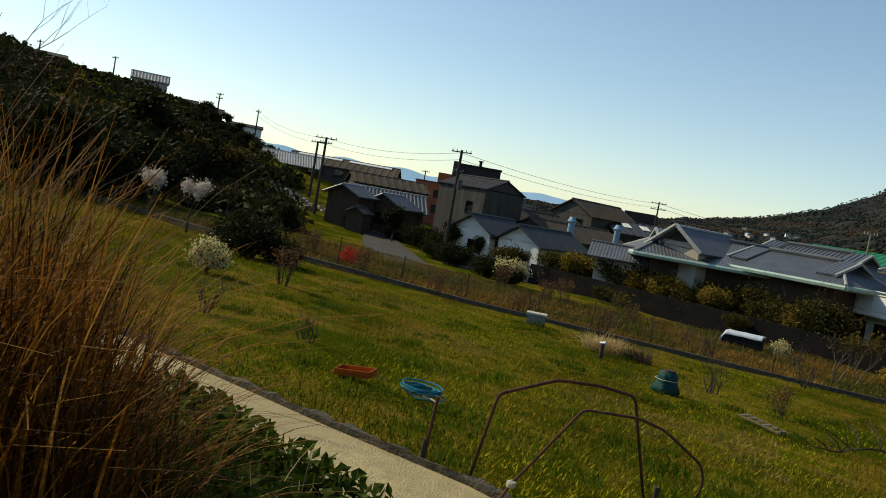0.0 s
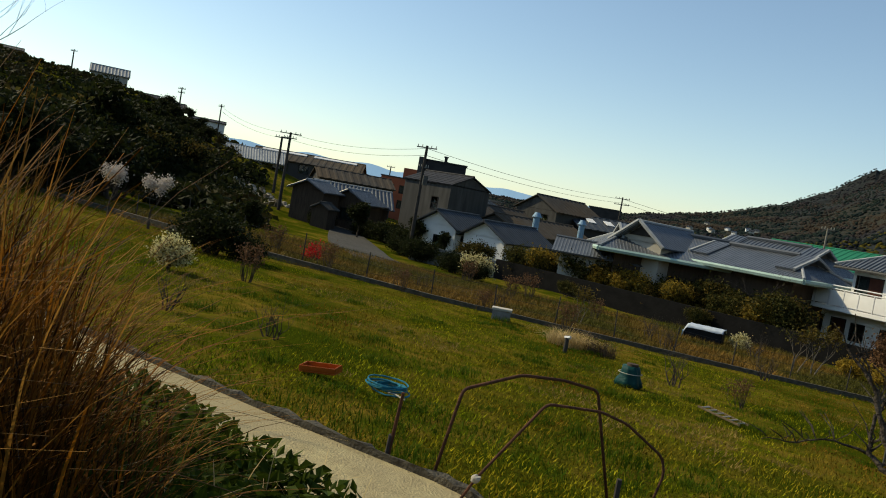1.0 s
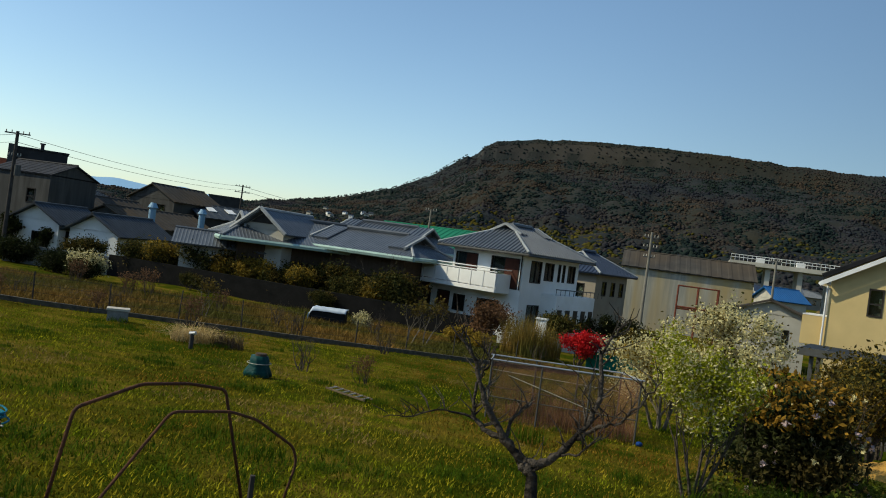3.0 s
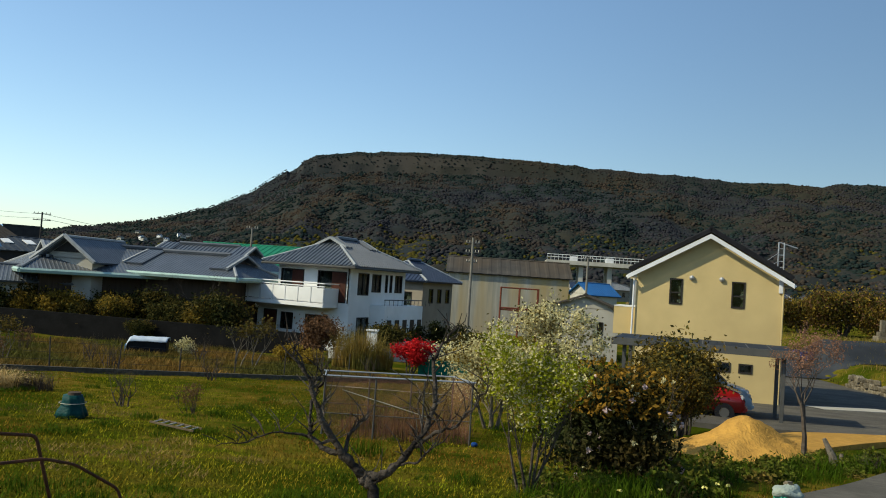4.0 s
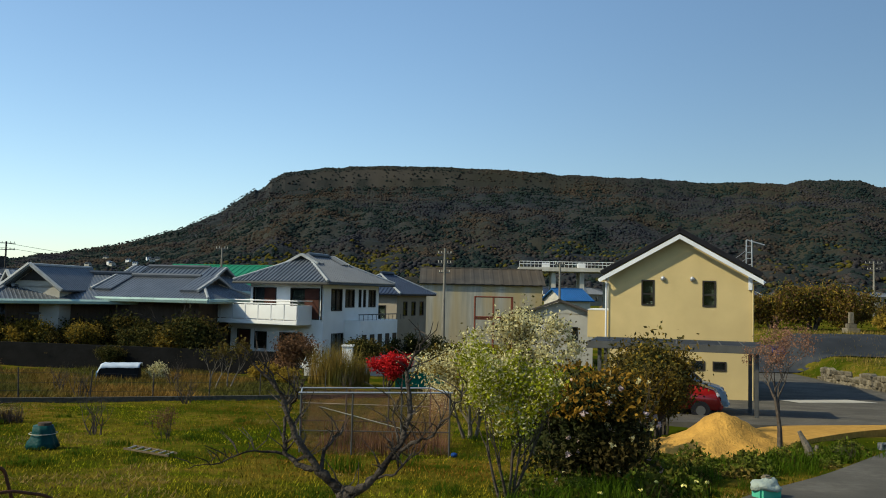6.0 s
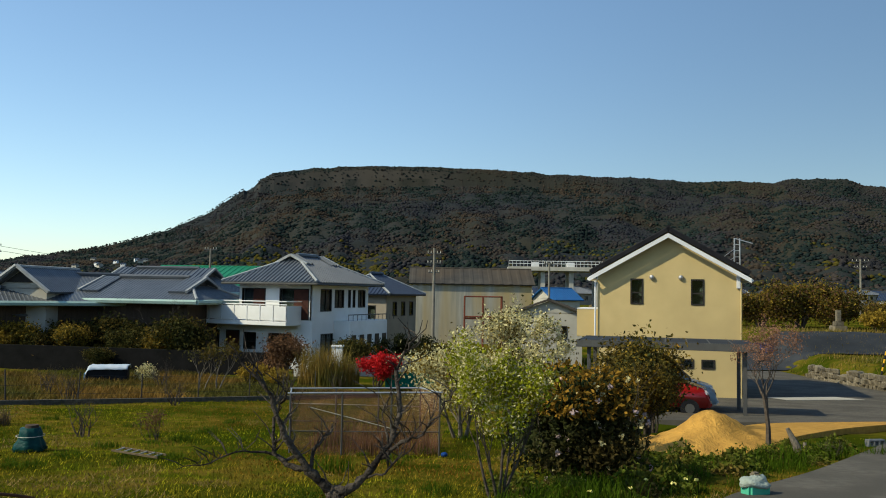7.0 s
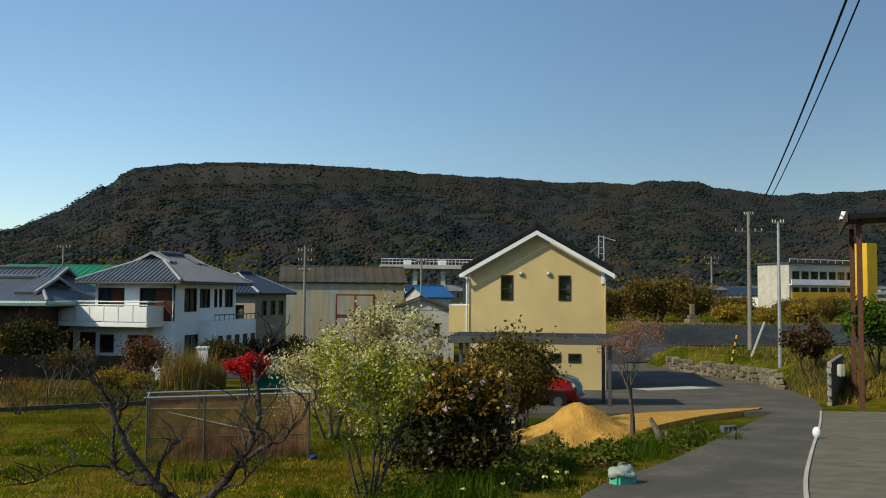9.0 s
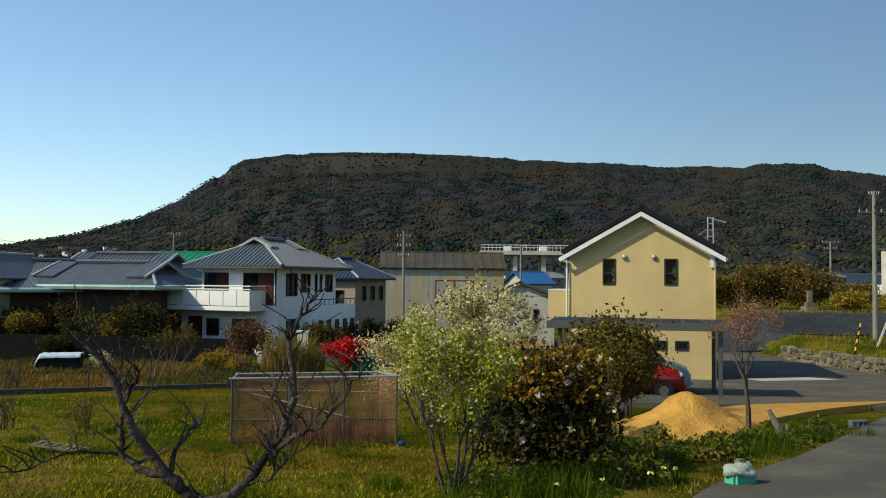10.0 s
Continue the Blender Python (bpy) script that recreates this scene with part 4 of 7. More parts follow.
# hillside
ridged(-108.9, 52.2, -25, 3.2, 4.6, 10.4, 0.9, M_RIDGE, M_OFFWHITE, "pale grey gabled hut on the hilltop", eo=0.25, rib=0.4, openings={"right": row_windows(3, 1.9, 0.6, 0.4, 3.2, 3.9)})
ridged(-104.0, 53.6, -30, 3.0, 5.6, 7.6, 0.5, M_DARKMETAL, M_BROWNWALL, "dark shed at the edge of the hilltop", eo=0.4)
ridged(-98.2, 55.5, -20, 3.0, 3.4, 6.9, 0.6, M_DARKMETAL, M_BROWNWALL, "small dark shed on the hill edge", eo=0.4)
ridged(-110.2, 68.8, -32, 3.0, 5.2, 6.5, 0.3, M_DARKMETAL, M_WHITE, "low white hut behind the hill's shoulder", eo=0.2)
ridged(-119.5, 42.0, -20, 4.0, 5.2, 10.8, 0.4, M_GREYMETAL, M_BEIGE, "flat-roofed house on the hilltop", eo=0.3, openings={"right": row_windows(3, 0.6, 1.5, 0.9, 2.0, 3.0)})
ridged(-114.6, 43.6, -20, 3.0, 3.0, 8.7, 0.4, M_DARKMETAL, M_BEIGE, "small flat-roofed annexe beside the hilltop house", eo=0.25)
ridged(-84.0, 46.0, -20, 4.0, 7.0, 3.6, 1.2, M_SLATEOLD, M_BROWNWALL, "old grey-roofed house half hidden by hillside trees", eo=0.5)


# ---- plants ----
def grow(rnd, p, d, length, r, depth, spread=0.6, up=0.15, kids=3, wob=0.18, shrink=0.68):
    """Branches from p along d: paths of (point, radius), and the tips."""
    paths, tips = [], []
    pts = [(p.copy(), r)]
    n = 4
    for i in range(n):
        d = (d + Vector((rnd.uniform(-1, 1), rnd.uniform(-1, 1), rnd.uniform(-1, 1))) * wob + Vector((0, 0, up * 0.3))).normalized()
        p = p + d * length / n
        pts.append((p.copy(), r * (1 - 0.55 * (i + 1) / n)))
    paths.append(pts)
    if depth == 0:
        tips += [q for q, _ in pts[1:]]
        return paths, tips
    for k in range(kids):
        q, rr = pts[rnd.randint(2, n)] if k else pts[n]
        side = Vector((rnd.uniform(-1, 1), rnd.uniform(-1, 1), rnd.uniform(-0.4, 0.8)))
        nd = (d + side * spread * 1.4 + Vector((0, 0, up))).normalized()
        a, b = grow(rnd, q, nd, length * shrink * rnd.uniform(0.8, 1.15), rr * 0.72, depth - 1, spread, up, kids, wob, shrink)
        paths += a
        tips += b
    return paths, tips


def leaf_quads(points, size, rnd, ratio=0.55, flat=0.0):
    """A small folded leaf at every point."""
    vs, fs = [], []
    for p in points:
        a = Vector((rnd.gauss(0, 1), rnd.gauss(0, 1), rnd.gauss(0, 1) * (1 - flat))).normalized()
        b = a.orthogonal().normalized()
        b = (Matrix.Rotation(rnd.uniform(0, 6.3), 3, a) @ b)
        s = size * rnd.uniform(0.6, 1.3)
        o = len(vs)
        c = a.cross(b) * s * ratio
        tip = b * s
        bend = a * s * 0.18
        vs += [tuple(p - tip), tuple(p + c + bend), tuple(p + tip), tuple(p - c + bend)]
        fs += [(o, o + 1, o + 2), (o, o + 2, o + 3)]
    return vs, fs


def scatter(tips, n, spread, rnd, low=-99):
    out = []
    for _ in range(n):
        t = rnd.choice(tips)
        p = t + Vector((rnd.gauss(0, spread), rnd.gauss(0, spread), rnd.gauss(0, spread * 0.8)))
        if p.z > low:
            out.append(p)
    return out


def plant(name, m, label, category, seed, height, trunk_r, bark, depth=3, spread=0.6, up=0.15, kids=3, stems=1, first=0.4, layers=(), group="", lean=(0, 0), shrink=0.68, wob=0.18, sides=5):
    """A tree or shrub: stems with limbs, and layers of (part, material, count, spread, leaf size)."""
    rnd = random.Random(seed)
    t = thing(name, m, label, category, group)
    paths, tips = [], []
    for s in range(stems):
        a = rnd.uniform(0, 6.3)
        k = 0.0 if stems == 1 else rnd.uniform(0.15, 0.55)
        d = Vector((math.cos(a) * k + lean[0], math.sin(a) * k + lean[1], 1)).normalized()
        p = Vector((math.cos(a), math.sin(a), 0)) * (0.0 if stems == 1 else trunk_r * 2)
        x, y = grow(rnd, p - Vector((0, 0, 0.12)), d, height * first, trunk_r, depth, spread, up, kids, wob, shrink)
        paths += x
        tips += y
    part("trunk", tube_data(paths, sides), bark, t)
    for pname, material, count, sp, size in layers:
        ob = part(pname, leaf_quads(scatter(tips, count, sp, rnd, 0.05), size, rnd), material, t)
        if pname == "fruit":
            tagged(ob, kind="stuff")
    return t


def leafmat(name, a, b, island=0.4, trans=0.3, c3=None):
    return mat(name, a, b, 1.2, 0.65, 0, island=island, trans=trans, c3=c3, big=0.4, spec=0.06)


L_DARK = leafmat("dark_evergreen_leaf", (0.016, 0.021, 0.006), (0.028, 0.032, 0.008))
L_OLIVE = leafmat("olive_leaf", (0.09, 0.08, 0.018), (0.055, 0.055, 0.014), c3=(0.13, 0.085, 0.016))
L_YGREEN = leafmat("young_yellow_green_leaf", (0.36, 0.36, 0.02), (0.24, 0.26, 0.014), trans=0.45)
L_WHITE = leafmat("white_blossom", (0.72, 0.68, 0.55), (0.6, 0.56, 0.42), 0.2, 0.3)
L_CREAM = leafmat("cream_blossom", (0.72, 0.64, 0.34), (0.58, 0.52, 0.24), 0.25, 0.35)
L_PINK = leafmat("pale_pink_blossom", (0.6, 0.46, 0.44), (0.48, 0.36, 0.33), 0.2, 0.3)
L_PLUM = leafmat("plum_blossom", (0.62, 0.56, 0.5), (0.5, 0.44, 0.4), 0.2, 0.3)
L_BUD = leafmat("brown_pink_bud", (0.3, 0.16, 0.1), (0.2, 0.1, 0.055), 0.3, 0.25)
L_RED = leafmat("red_leaf", (0.55, 0.02, 0.022), (0.42, 0.015, 0.02), 0.3, 0.3)
L_BROWN = leafmat("brown_leaf", (0.16, 0.085, 0.04), (0.11, 0.06, 0.03), 0.35, 0.25)
L_GOLD = leafmat("golden_leaf", (0.3, 0.2, 0.025), (0.22, 0.15, 0.02), 0.35, 0.35)
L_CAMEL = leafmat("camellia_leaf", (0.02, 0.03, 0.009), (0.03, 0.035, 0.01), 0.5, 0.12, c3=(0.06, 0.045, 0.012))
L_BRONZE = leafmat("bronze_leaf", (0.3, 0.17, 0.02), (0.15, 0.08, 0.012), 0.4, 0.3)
L_FRUIT = mat("yellow_citrus", (0.6, 0.33, 0.02), (0.5, 0.26, 0.015), 4, 0.5, 0.05)


def at_ground(x, y, rz=0, s=1.0, sink=0.0):
    return pose(x, y, ground_z(x, y) - sink, 0, 0, rz) @ Matrix.Scale(s, 4)


def strewn(template, spots, seed=1):
    """Copies of a plant at (x, y, size)."""
    rnd = random.Random(seed)
    sc0 = template.scale.copy()
    for x, y, s in spots:
        c = copy_thing(template, pose(x, y, ground_z(x, y) - 0.05, 0, 0, rnd.uniform(0, 360)))
        c.scale = sc0 * s
    return template


# the gnarled bare tree before the net frame
def gnarled_tree():
    t = thing("fruit_tree", pose(-0.55, 4.55, ground_z(-0.55, 4.55)), "bare gnarled fruit tree pruned low with dark bark", "tree")
    z0 = ground_z(-0.55, 4.55)
    rnd = random.Random(5)

    def limb(rows, r0, r1, name="limb"):
        pts = []
        for i in range(len(rows) - 1):
            a, b = Vector(rows[i]), Vector(rows[i + 1])
            for k in range(4):
                pts.append(a.lerp(b, k / 4) + Vector((rnd.uniform(-1, 1), rnd.uniform(-1, 1), rnd.uniform(-1, 1))) * 0.009)
        pts.append(Vector(rows[-1]))
        n = len(pts)
        path = [(p - Vector((-0.55, 4.55, z0)), (r0 + (r1 - r0) * (i / (n - 1)) ** 0.75) * 0.72 * rnd.uniform(0.8, 1.25)) for i, p in enumerate(pts)]
        smooth(part(name, tube_data([path], 7), M_DARKBARK, t))
        for _ in range(int(n * 1.1)):
            q, r = path[rnd.randint(n // 3, n - 1)]
            d = Vector((rnd.uniform(-0.7, 0.7), rnd.uniform(-0.6, 0.6), rnd.uniform(0.3, 1))).normalized()
            l = rnd.uniform(0.05, 0.24)
            TW.append([(q, min(r * 0.6, 0.012)), (q + d * l * 0.5 + Vector((0.02, 0, 0)), 0.0035), (q + d * l, 0.002)])
    TW = []
    limb([(-0.5, 4.55, z0 - 0.1), (-0.548, 4.550, -1.162), (-0.614, 4.550, -1.096)], 0.0548, 0.0466, "trunk")
    limb([(-0.614, 4.550, -1.096), (-0.729, 4.539, -0.987), (-0.861, 4.495, -0.800), (-0.932, 4.468, -0.581), (-0.976, 4.451, -0.510), (-1.096, 4.440, -0.395)], 0.0411, 0.0066)
    limb([(-0.729, 4.539, -0.987), (-0.822, 4.550, -0.976), (-0.932, 4.577, -0.910), (-0.943, 4.605, -0.713), (-0.877, 4.605, -0.576)], 0.0274, 0.0082)
    limb([(-0.932, 4.577, -0.910), (-1.096, 4.550, -0.888), (-1.266, 4.495, -0.943), (-1.425, 4.440, -0.976)], 0.0121, 0.0033)
    limb([(-0.729, 4.539, -0.987), (-0.702, 4.577, -0.861), (-0.608, 4.605, -0.767)], 0.0219, 0.0077)
    limb([(-0.614, 4.550, -1.096), (-0.521, 4.550, -1.096), (-0.417, 4.577, -1.031), (-0.291, 4.605, -0.850), (-0.230, 4.632, -0.691), (-0.269, 4.660, -0.444), (-0.219, 4.660, -0.340), (-0.148, 4.660, -0.252)], 0.0411, 0.0066)
    limb([(-0.340, 4.594, -0.932), (-0.219, 4.550, -0.833), (-0.104, 4.523, -0.784), (0.000, 4.495, -0.630), (0.077, 4.495, -0.521)], 0.0192, 0.0044)
    limb([(-0.417, 4.577, -1.031), (-0.302, 4.495, -0.987), (-0.230, 4.440, -0.877), (-0.197, 4.440, -0.795)], 0.0121, 0.0038)
    limb([(-0.291, 4.605, -0.850), (-0.340, 4.660, -0.713), (-0.318, 4.687, -0.630)], 0.0110, 0.0033)
    tagged(part("twig", tube_data(TW, 4), M_DARKBARK, t), kind="stuff")


gnarled_tree()
# yellow-green young tree with white blossom
plant("blossom_tree", pose(0.68, 9.95, ground_z(0.68, 9.95)), "young tree with pale trunk, fresh yellow-green leaves and white blossom", "tree", 11, 2.15, 0.026, M_BARK, depth=4, spread=0.3, up=0.4, kids=3, stems=5, first=0.34, lean=(-0.22, 0),
      layers=(("leaves", L_YGREEN, 4400, 0.065, 0.026), ("blossom", L_CREAM, 2600, 0.05, 0.021)))
plant("blossom_shrub", pose(1.6, 14.8, ground_z(1.6, 14.8)), "broad shrub covered with cream-white blossom", "shrub", 12, 2.75, 0.05, M_PALEBARK, depth=4, spread=0.55, up=0.25, kids=3, stems=4, first=0.38,
      layers=(("blossom", L_CREAM, 7500, 0.055, 0.03), ("leaves", L_OLIVE, 1800, 0.12, 0.03)))
plant("blossom_shrub", pose(0.4, 17.8, ground_z(0.4, 17.8)), "rounded pale blossoming shrub behind the net frame", "shrub", 13, 2.2, 0.05, M_PALEBARK, depth=4, spread=0.6, up=0.1, kids=3, stems=4, first=0.36,
      layers=(("blossom", L_CREAM, 10000, 0.15, 0.032), ("leaves", L_GOLD, 1800, 0.15, 0.04)))


# camellia: dense, dark, dotted with flowers
def camellia():
    t = thing("camellia_bush", pose(1.8, 11.6, ground_z(1.8, 11.6)), "dense dark camellia bush dotted with pale and pinkish flowers", "shrub")
    rnd = random.Random(21)
    paths = []
    for i in range(7):
        a, b = grow(rnd, Vector((rnd.uniform(-0.3, 0.3), rnd.uniform(-0.3, 0.3), -0.1)), Vector((rnd.uniform(-0.5, 0.5), rnd.uniform(-0.5, 0.5), 1)).normalized(), 0.9, 0.03, 2, 0.6)
        paths += a
    part("trunk", tube_data(paths, 5), M_BARK, t)
    lobes = [(Vector((rnd.uniform(-0.6, 0.6), rnd.uniform(-0.55, 0.55), rnd.uniform(0.3, 1.25))), rnd.uniform(0.28, 0.5)) for _ in range(26)]

    def pick(n, k):
        out = []
        for _ in range(n):
            c, r = rnd.choice(lobes)
            d = Vector((rnd.gauss(0, 1), rnd.gauss(0, 1), rnd.gauss(0, 1))).normalized()
            out.append(c + d * r * rnd.uniform(k, 1.05))
        return [p for p in out if p.z > 0.02]
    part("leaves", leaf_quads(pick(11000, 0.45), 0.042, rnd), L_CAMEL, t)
    # lighter bronze leaf colour only above 0.95 m
    part("bronze_leaves", leaf_quads([p for p in pick(9000, 0.85) if p.z > 0.95], 0.042, rnd), L_BRONZE, t, "bronze leaves at the crown")
    for nm, m, n in (("white_bloom", L_CREAM, 46), ("pink_bloom", L_PINK, 40)):
        vs, fs = [], []
        for p in pick(n, 1.0):
            q = [p + Vector((rnd.gauss(0, 0.018), rnd.gauss(0, 0.018), rnd.gauss(0, 0.018))) for _ in range(9)]
            v, f = leaf_quads(q, 0.026, rnd, 0.8)
            fs += [tuple(i + len(vs) for i in g) for g in f]
            vs += v
        tagged(part(nm, (vs, fs), m, t), kind="stuff")


camellia()
citrus = plant("citrus_tree", pose(4.75, 19.3, ground_z(4.75, 19.3)), "bushy citrus tree with dark leaves and yellow fruit", "tree", 31, 3.15, 0.05, M_BARK, depth=3, spread=0.62, up=0.14, kids=4, stems=6, first=0.3,
               layers=(("leaves", L_OLIVE, 7000, 0.2, 0.05), ("dark_leaves", L_CAMEL, 3000, 0.18, 0.05), ("golden_leaves", L_GOLD, 2600, 0.2, 0.045), ("fruit", L_FRUIT, 110, 0.2, 0.045)))
plant("bare_cherry", pose(6.15, 15.5, ground_z(6.15, 15.5)), "leafless cherry sapling with reddish buds beside the sand", "tree", 33, 2.9, 0.065, M_BARK, depth=5, spread=0.6, up=0.22, kids=3, stems=1, first=0.4,
      layers=(("bud", L_BUD, 3200, 0.05, 0.019),))
plant("maple", pose(-2.92, 36.8, ground_z(-2.92, 36.8)), "small maple with bright red leaves", "tree", 35, 1.55, 0.05, M_BARK, depth=3, spread=0.5, up=0.12, kids=3, stems=3, first=0.44, layers=(("leaves", L_RED, 5200, 0.15, 0.06),))
plant("brown_shrub", pose(-7.6, 40.2, ground_z(-7.6, 40.2)), "rounded shrub with dry reddish-brown leaves", "shrub", 36, 2.3, 0.05, M_BARK, depth=3, spread=0.75, up=0.1, kids=3, stems=4, first=0.42, layers=(("leaves", L_BROWN, 4200, 0.25, 0.07),))
plant("red_sapling", pose(-20.6, 17.6, ground_z(-20.6, 17.6)), "small sapling with red leaves", "shrub", 37, 0.9, 0.02, M_BARK, depth=2, spread=0.6, stems=3, layers=(("leaves", L_RED, 420, 0.1, 0.04),))
blossom = plant("plum_tree", pose(-22.0, 12.3, ground_z(-22, 12.3)), "plum tree in pale pink-white blossom", "tree", 41, 1.65, 0.05, M_BARK, depth=4, spread=0.5, up=0.35, kids=3, stems=1, first=0.36, layers=(("blossom", L_PLUM, 1700, 0.07, 0.03),))
strewn(blossom, [(-23.9, 12.0, 1.05)])
wb = plant("white_shrub", pose(-13.2, 7.8, ground_z(-13.2, 7.8)), "low round shrub thick with white flowers", "shrub", 43, 0.62, 0.02, M_BARK, depth=3, spread=0.8, up=0.1, kids=3, stems=6, first=0.42, layers=(("blossom", L_CREAM, 3500, 0.08, 0.026), ("leaves", L_OLIVE, 1500, 0.08, 0.028)))
strewn(citrus, [(4.2, 18.2, 0.78), (5.3, 20.6, 0.7)], 12)
strewn(wb, [(-28.2, 35.6, 2.4), (-13.1, 36.1, 1.3)])
db = plant("dark_shrub", pose(-17.9, 11.8, ground_z(-17.9, 11.8)), "dense dark green rounded evergreen shrub", "shrub", 45, 1.6, 0.06, M_BARK, depth=3, spread=0.8, up=0.05, kids=4, stems=7, first=0.28, layers=(("leaves", L_DARK, 8000, 0.2, 0.055),))
strewn(db, [(-17.2, 12.4, 0.6), (-30.0, 36.0, 1.1), (-28.0, 35.4, 0.9), (-35.0, 38.5, 1.3), (-46.5, 47.0, 1.6), (-43.0, 45.6, 1.5), (-49.0, 46.8, 1.3), (-52.0, 44.4, 1.2), (-37.5, 39.5, 1.1), (-33.0, 15.0, 0.9), (-31.0, 13.4, 0.9)], 2)
cf = plant("young_conifer", pose(-23.4, 16.9, ground_z(-23.4, 16.9)), "small dark young pine at the edge of the field", "tree", 47, 1.5, 0.05, M_BARK, depth=3, spread=0.45, up=0.35, kids=4, stems=1, first=0.45, layers=(("needles", L_DARK, 2600, 0.1, 0.06),))
strewn(cf, [(-47.0, 44.0, 1.9), (-41.5, 44.5, 1.7), (-39.0, 45.2, 1.4)], 3)
bare = plant("bare_shrub", pose(-8.9, 5.3, ground_z(-8.9, 5.3)), "small leafless shrub with fine dark twigs", "shrub", 51, 0.75, 0.016, M_BARK, depth=3, spread=0.7, up=0.12, kids=3, stems=4, first=0.42)
strewn(bare, [(-7.6, 6.0, 1.0), (-6.6, 15.2, 1.5), (-7.9, 24.5, 1.7), (-10.8, 24.0, 1.9), (-13.0, 27.0, 1.8), (-11.2, 33.0, 2.1), (-6.2, 32.5, 2.2), (-17.6, 19.5, 1.4), (-15.5, 21.0, 1.5), (-4.4, 35.0, 1.6), (-3.0, 38.5, 2.0), (-9.5, 16.8, 0.8), (7.0, 14.6, 0.8), (20.5, 31.0, 1.6)], 4)
sh = plant("brown_weed", pose(-12.8, 9.3, ground_z(-12.8, 9.3)), "upright brown dried weed clump", "shrub", 53, 0.7, 0.012, M_BARK, depth=2, spread=0.35, up=0.3, kids=3, stems=8, first=0.6, layers=(("dry_leaves", L_BROWN, 500, 0.06, 0.025),))
strewn(sh, [(-16.0, 17.0, 1.0), (-18.5, 16.3, 1.2), (-14.6, 19.2, 0.9), (-12.4, 20.4, 1.2), (-22.0, 17.0, 1.3), (-20.0, 28.0, 1.4), (-24.5, 30.5, 1.5), (-21.5, 31.5, 1.6), (-17.0, 30.0, 1.2), (-5.2, 14.9, 0.8)], 5)
thin = plant("garden_tree", pose(-8.9, 32.3, ground_z(-8.9, 32.3)), "slim pale-trunked tree with sparse dark leaf clumps", "tree", 55, 1.8, 0.04, M_PALEBARK, depth=3, spread=0.5, up=0.2, kids=3, stems=2, first=0.5, layers=(("leaves", L_OLIVE, 380, 0.12, 0.06),))
strewn(thin, [(-14.3, 24.2, 0.72), (-9.4, 32.0, 0.95)], 6)
# garden shrubs behind and before the dark wall
hedge = plant("garden_shrub", pose(-21.5, 45.0, ground_z(-21.5, 45)), "olive and golden clipped garden shrub behind the wall", "shrub", 57, 2.6, 0.06, M_BARK, depth=3, spread=0.75, up=0.1, kids=4, stems=4, first=0.4, layers=(("leaves", L_OLIVE, 5000, 0.22, 0.08), ("dark_leaves", L_DARK, 3500, 0.22, 0.08)), group="garden shrubs")
strewn(hedge, [(-23.8, 44.2, 0.9), (-26.0, 43.6, 1.0), (-28.0, 42.9, 0.8), (-30.0, 42.6, 0.9), (-19.4, 44.8, 0.95), (-17.6, 44.6, 0.8), (-15.6, 44.6, 0.95), (-32.5, 41.0, 0.8), (-25.0, 40.4, 0.4), (-0.3, 41.0, 0.8), (-5.0, 44.5, 0.8), (-17.4, 41.2, 0.5), (-18.4, 44.9, 1.1), (-24.8, 44.2, 1.15), (-14.2, 43.7, 1.15), (-27.0, 43.6, 1.1), (-21.0, 43.4, 0.8), (-16.6, 43.9, 0.9)], 7)
bare_garden = plant("bare_garden_tree", pose(-15.2, 43.2, ground_z(-15.2, 43.2)), "leafless dark garden tree with spreading fine twigs", "tree", 91, 4.6, 0.1, M_DARKBARK, depth=5, spread=0.75, up=0.05, kids=3, stems=1, first=0.4)
gold = plant("golden_shrub", pose(-8.5, 36.5, ground_z(-8.5, 36.5)), "low golden-yellow flowering shrub", "shrub", 59, 1.0, 0.03, M_BARK, depth=3, spread=0.8, up=0.1, kids=3, stems=6, first=0.42, layers=(("leaves", L_GOLD, 2600, 0.1, 0.05),))
strewn(gold, [(-7.2, 36.0, 0.9), (33.0, 62.0, 2.0), (36.0, 61.0, 1.7), (40, 63, 2.2), (-1.5, 39.5, 0.9)], 8)
niwaki = plant("clipped_pine", pose(-2.2, 47.5, ground_z(-2.2, 47.5)), "garden pine clipped into flat dark tiers", "tree", 61, 2.1, 0.07, M_BARK, depth=2, spread=1.1, up=-0.1, kids=4, stems=1, first=0.5, layers=(("needles", L_DARK, 3200, 0.18, 0.07),))
strewn(niwaki, [(-3.6, 47.8, 0.9), (-0.9, 48.2, 1.0), (-5.2, 46.6, 0.8)], 9)
# big evergreens of the hillside
oak = plant("hillside_tree", pose(-62, 30, ground_z(-62, 30) - 0.2), "broad dark evergreen tree on the wooded hillside", "tree", 63, 6.5, 0.2, M_BARK, depth=3, spread=0.75, up=0.12, kids=4, stems=3, first=0.4, layers=(("leaves", L_DARK, 2000, 0.5, 0.31),), group="hillside trees")
oak2 = plant("hillside_tree", pose(-52, 22, ground_z(-52, 22) - 0.2), "olive-green hillside tree with uneven crown", "tree", 64, 5.5, 0.18, M_BARK, depth=3, spread=0.8, up=0.1, kids=4, stems=3, first=0.4, layers=(("leaves", L_OLIVE, 1400, 0.45, 0.26), ("dark_leaves", L_DARK, 1300, 0.45, 0.26)), group="hillside trees")
rnd = random.Random(77)
spots, spots2 = [], []


def fit_size(x, y, s):
    return max(0.1, min(s, (0.045 * math.hypot(x, y) - ground_z(x, y)) / 6.5))


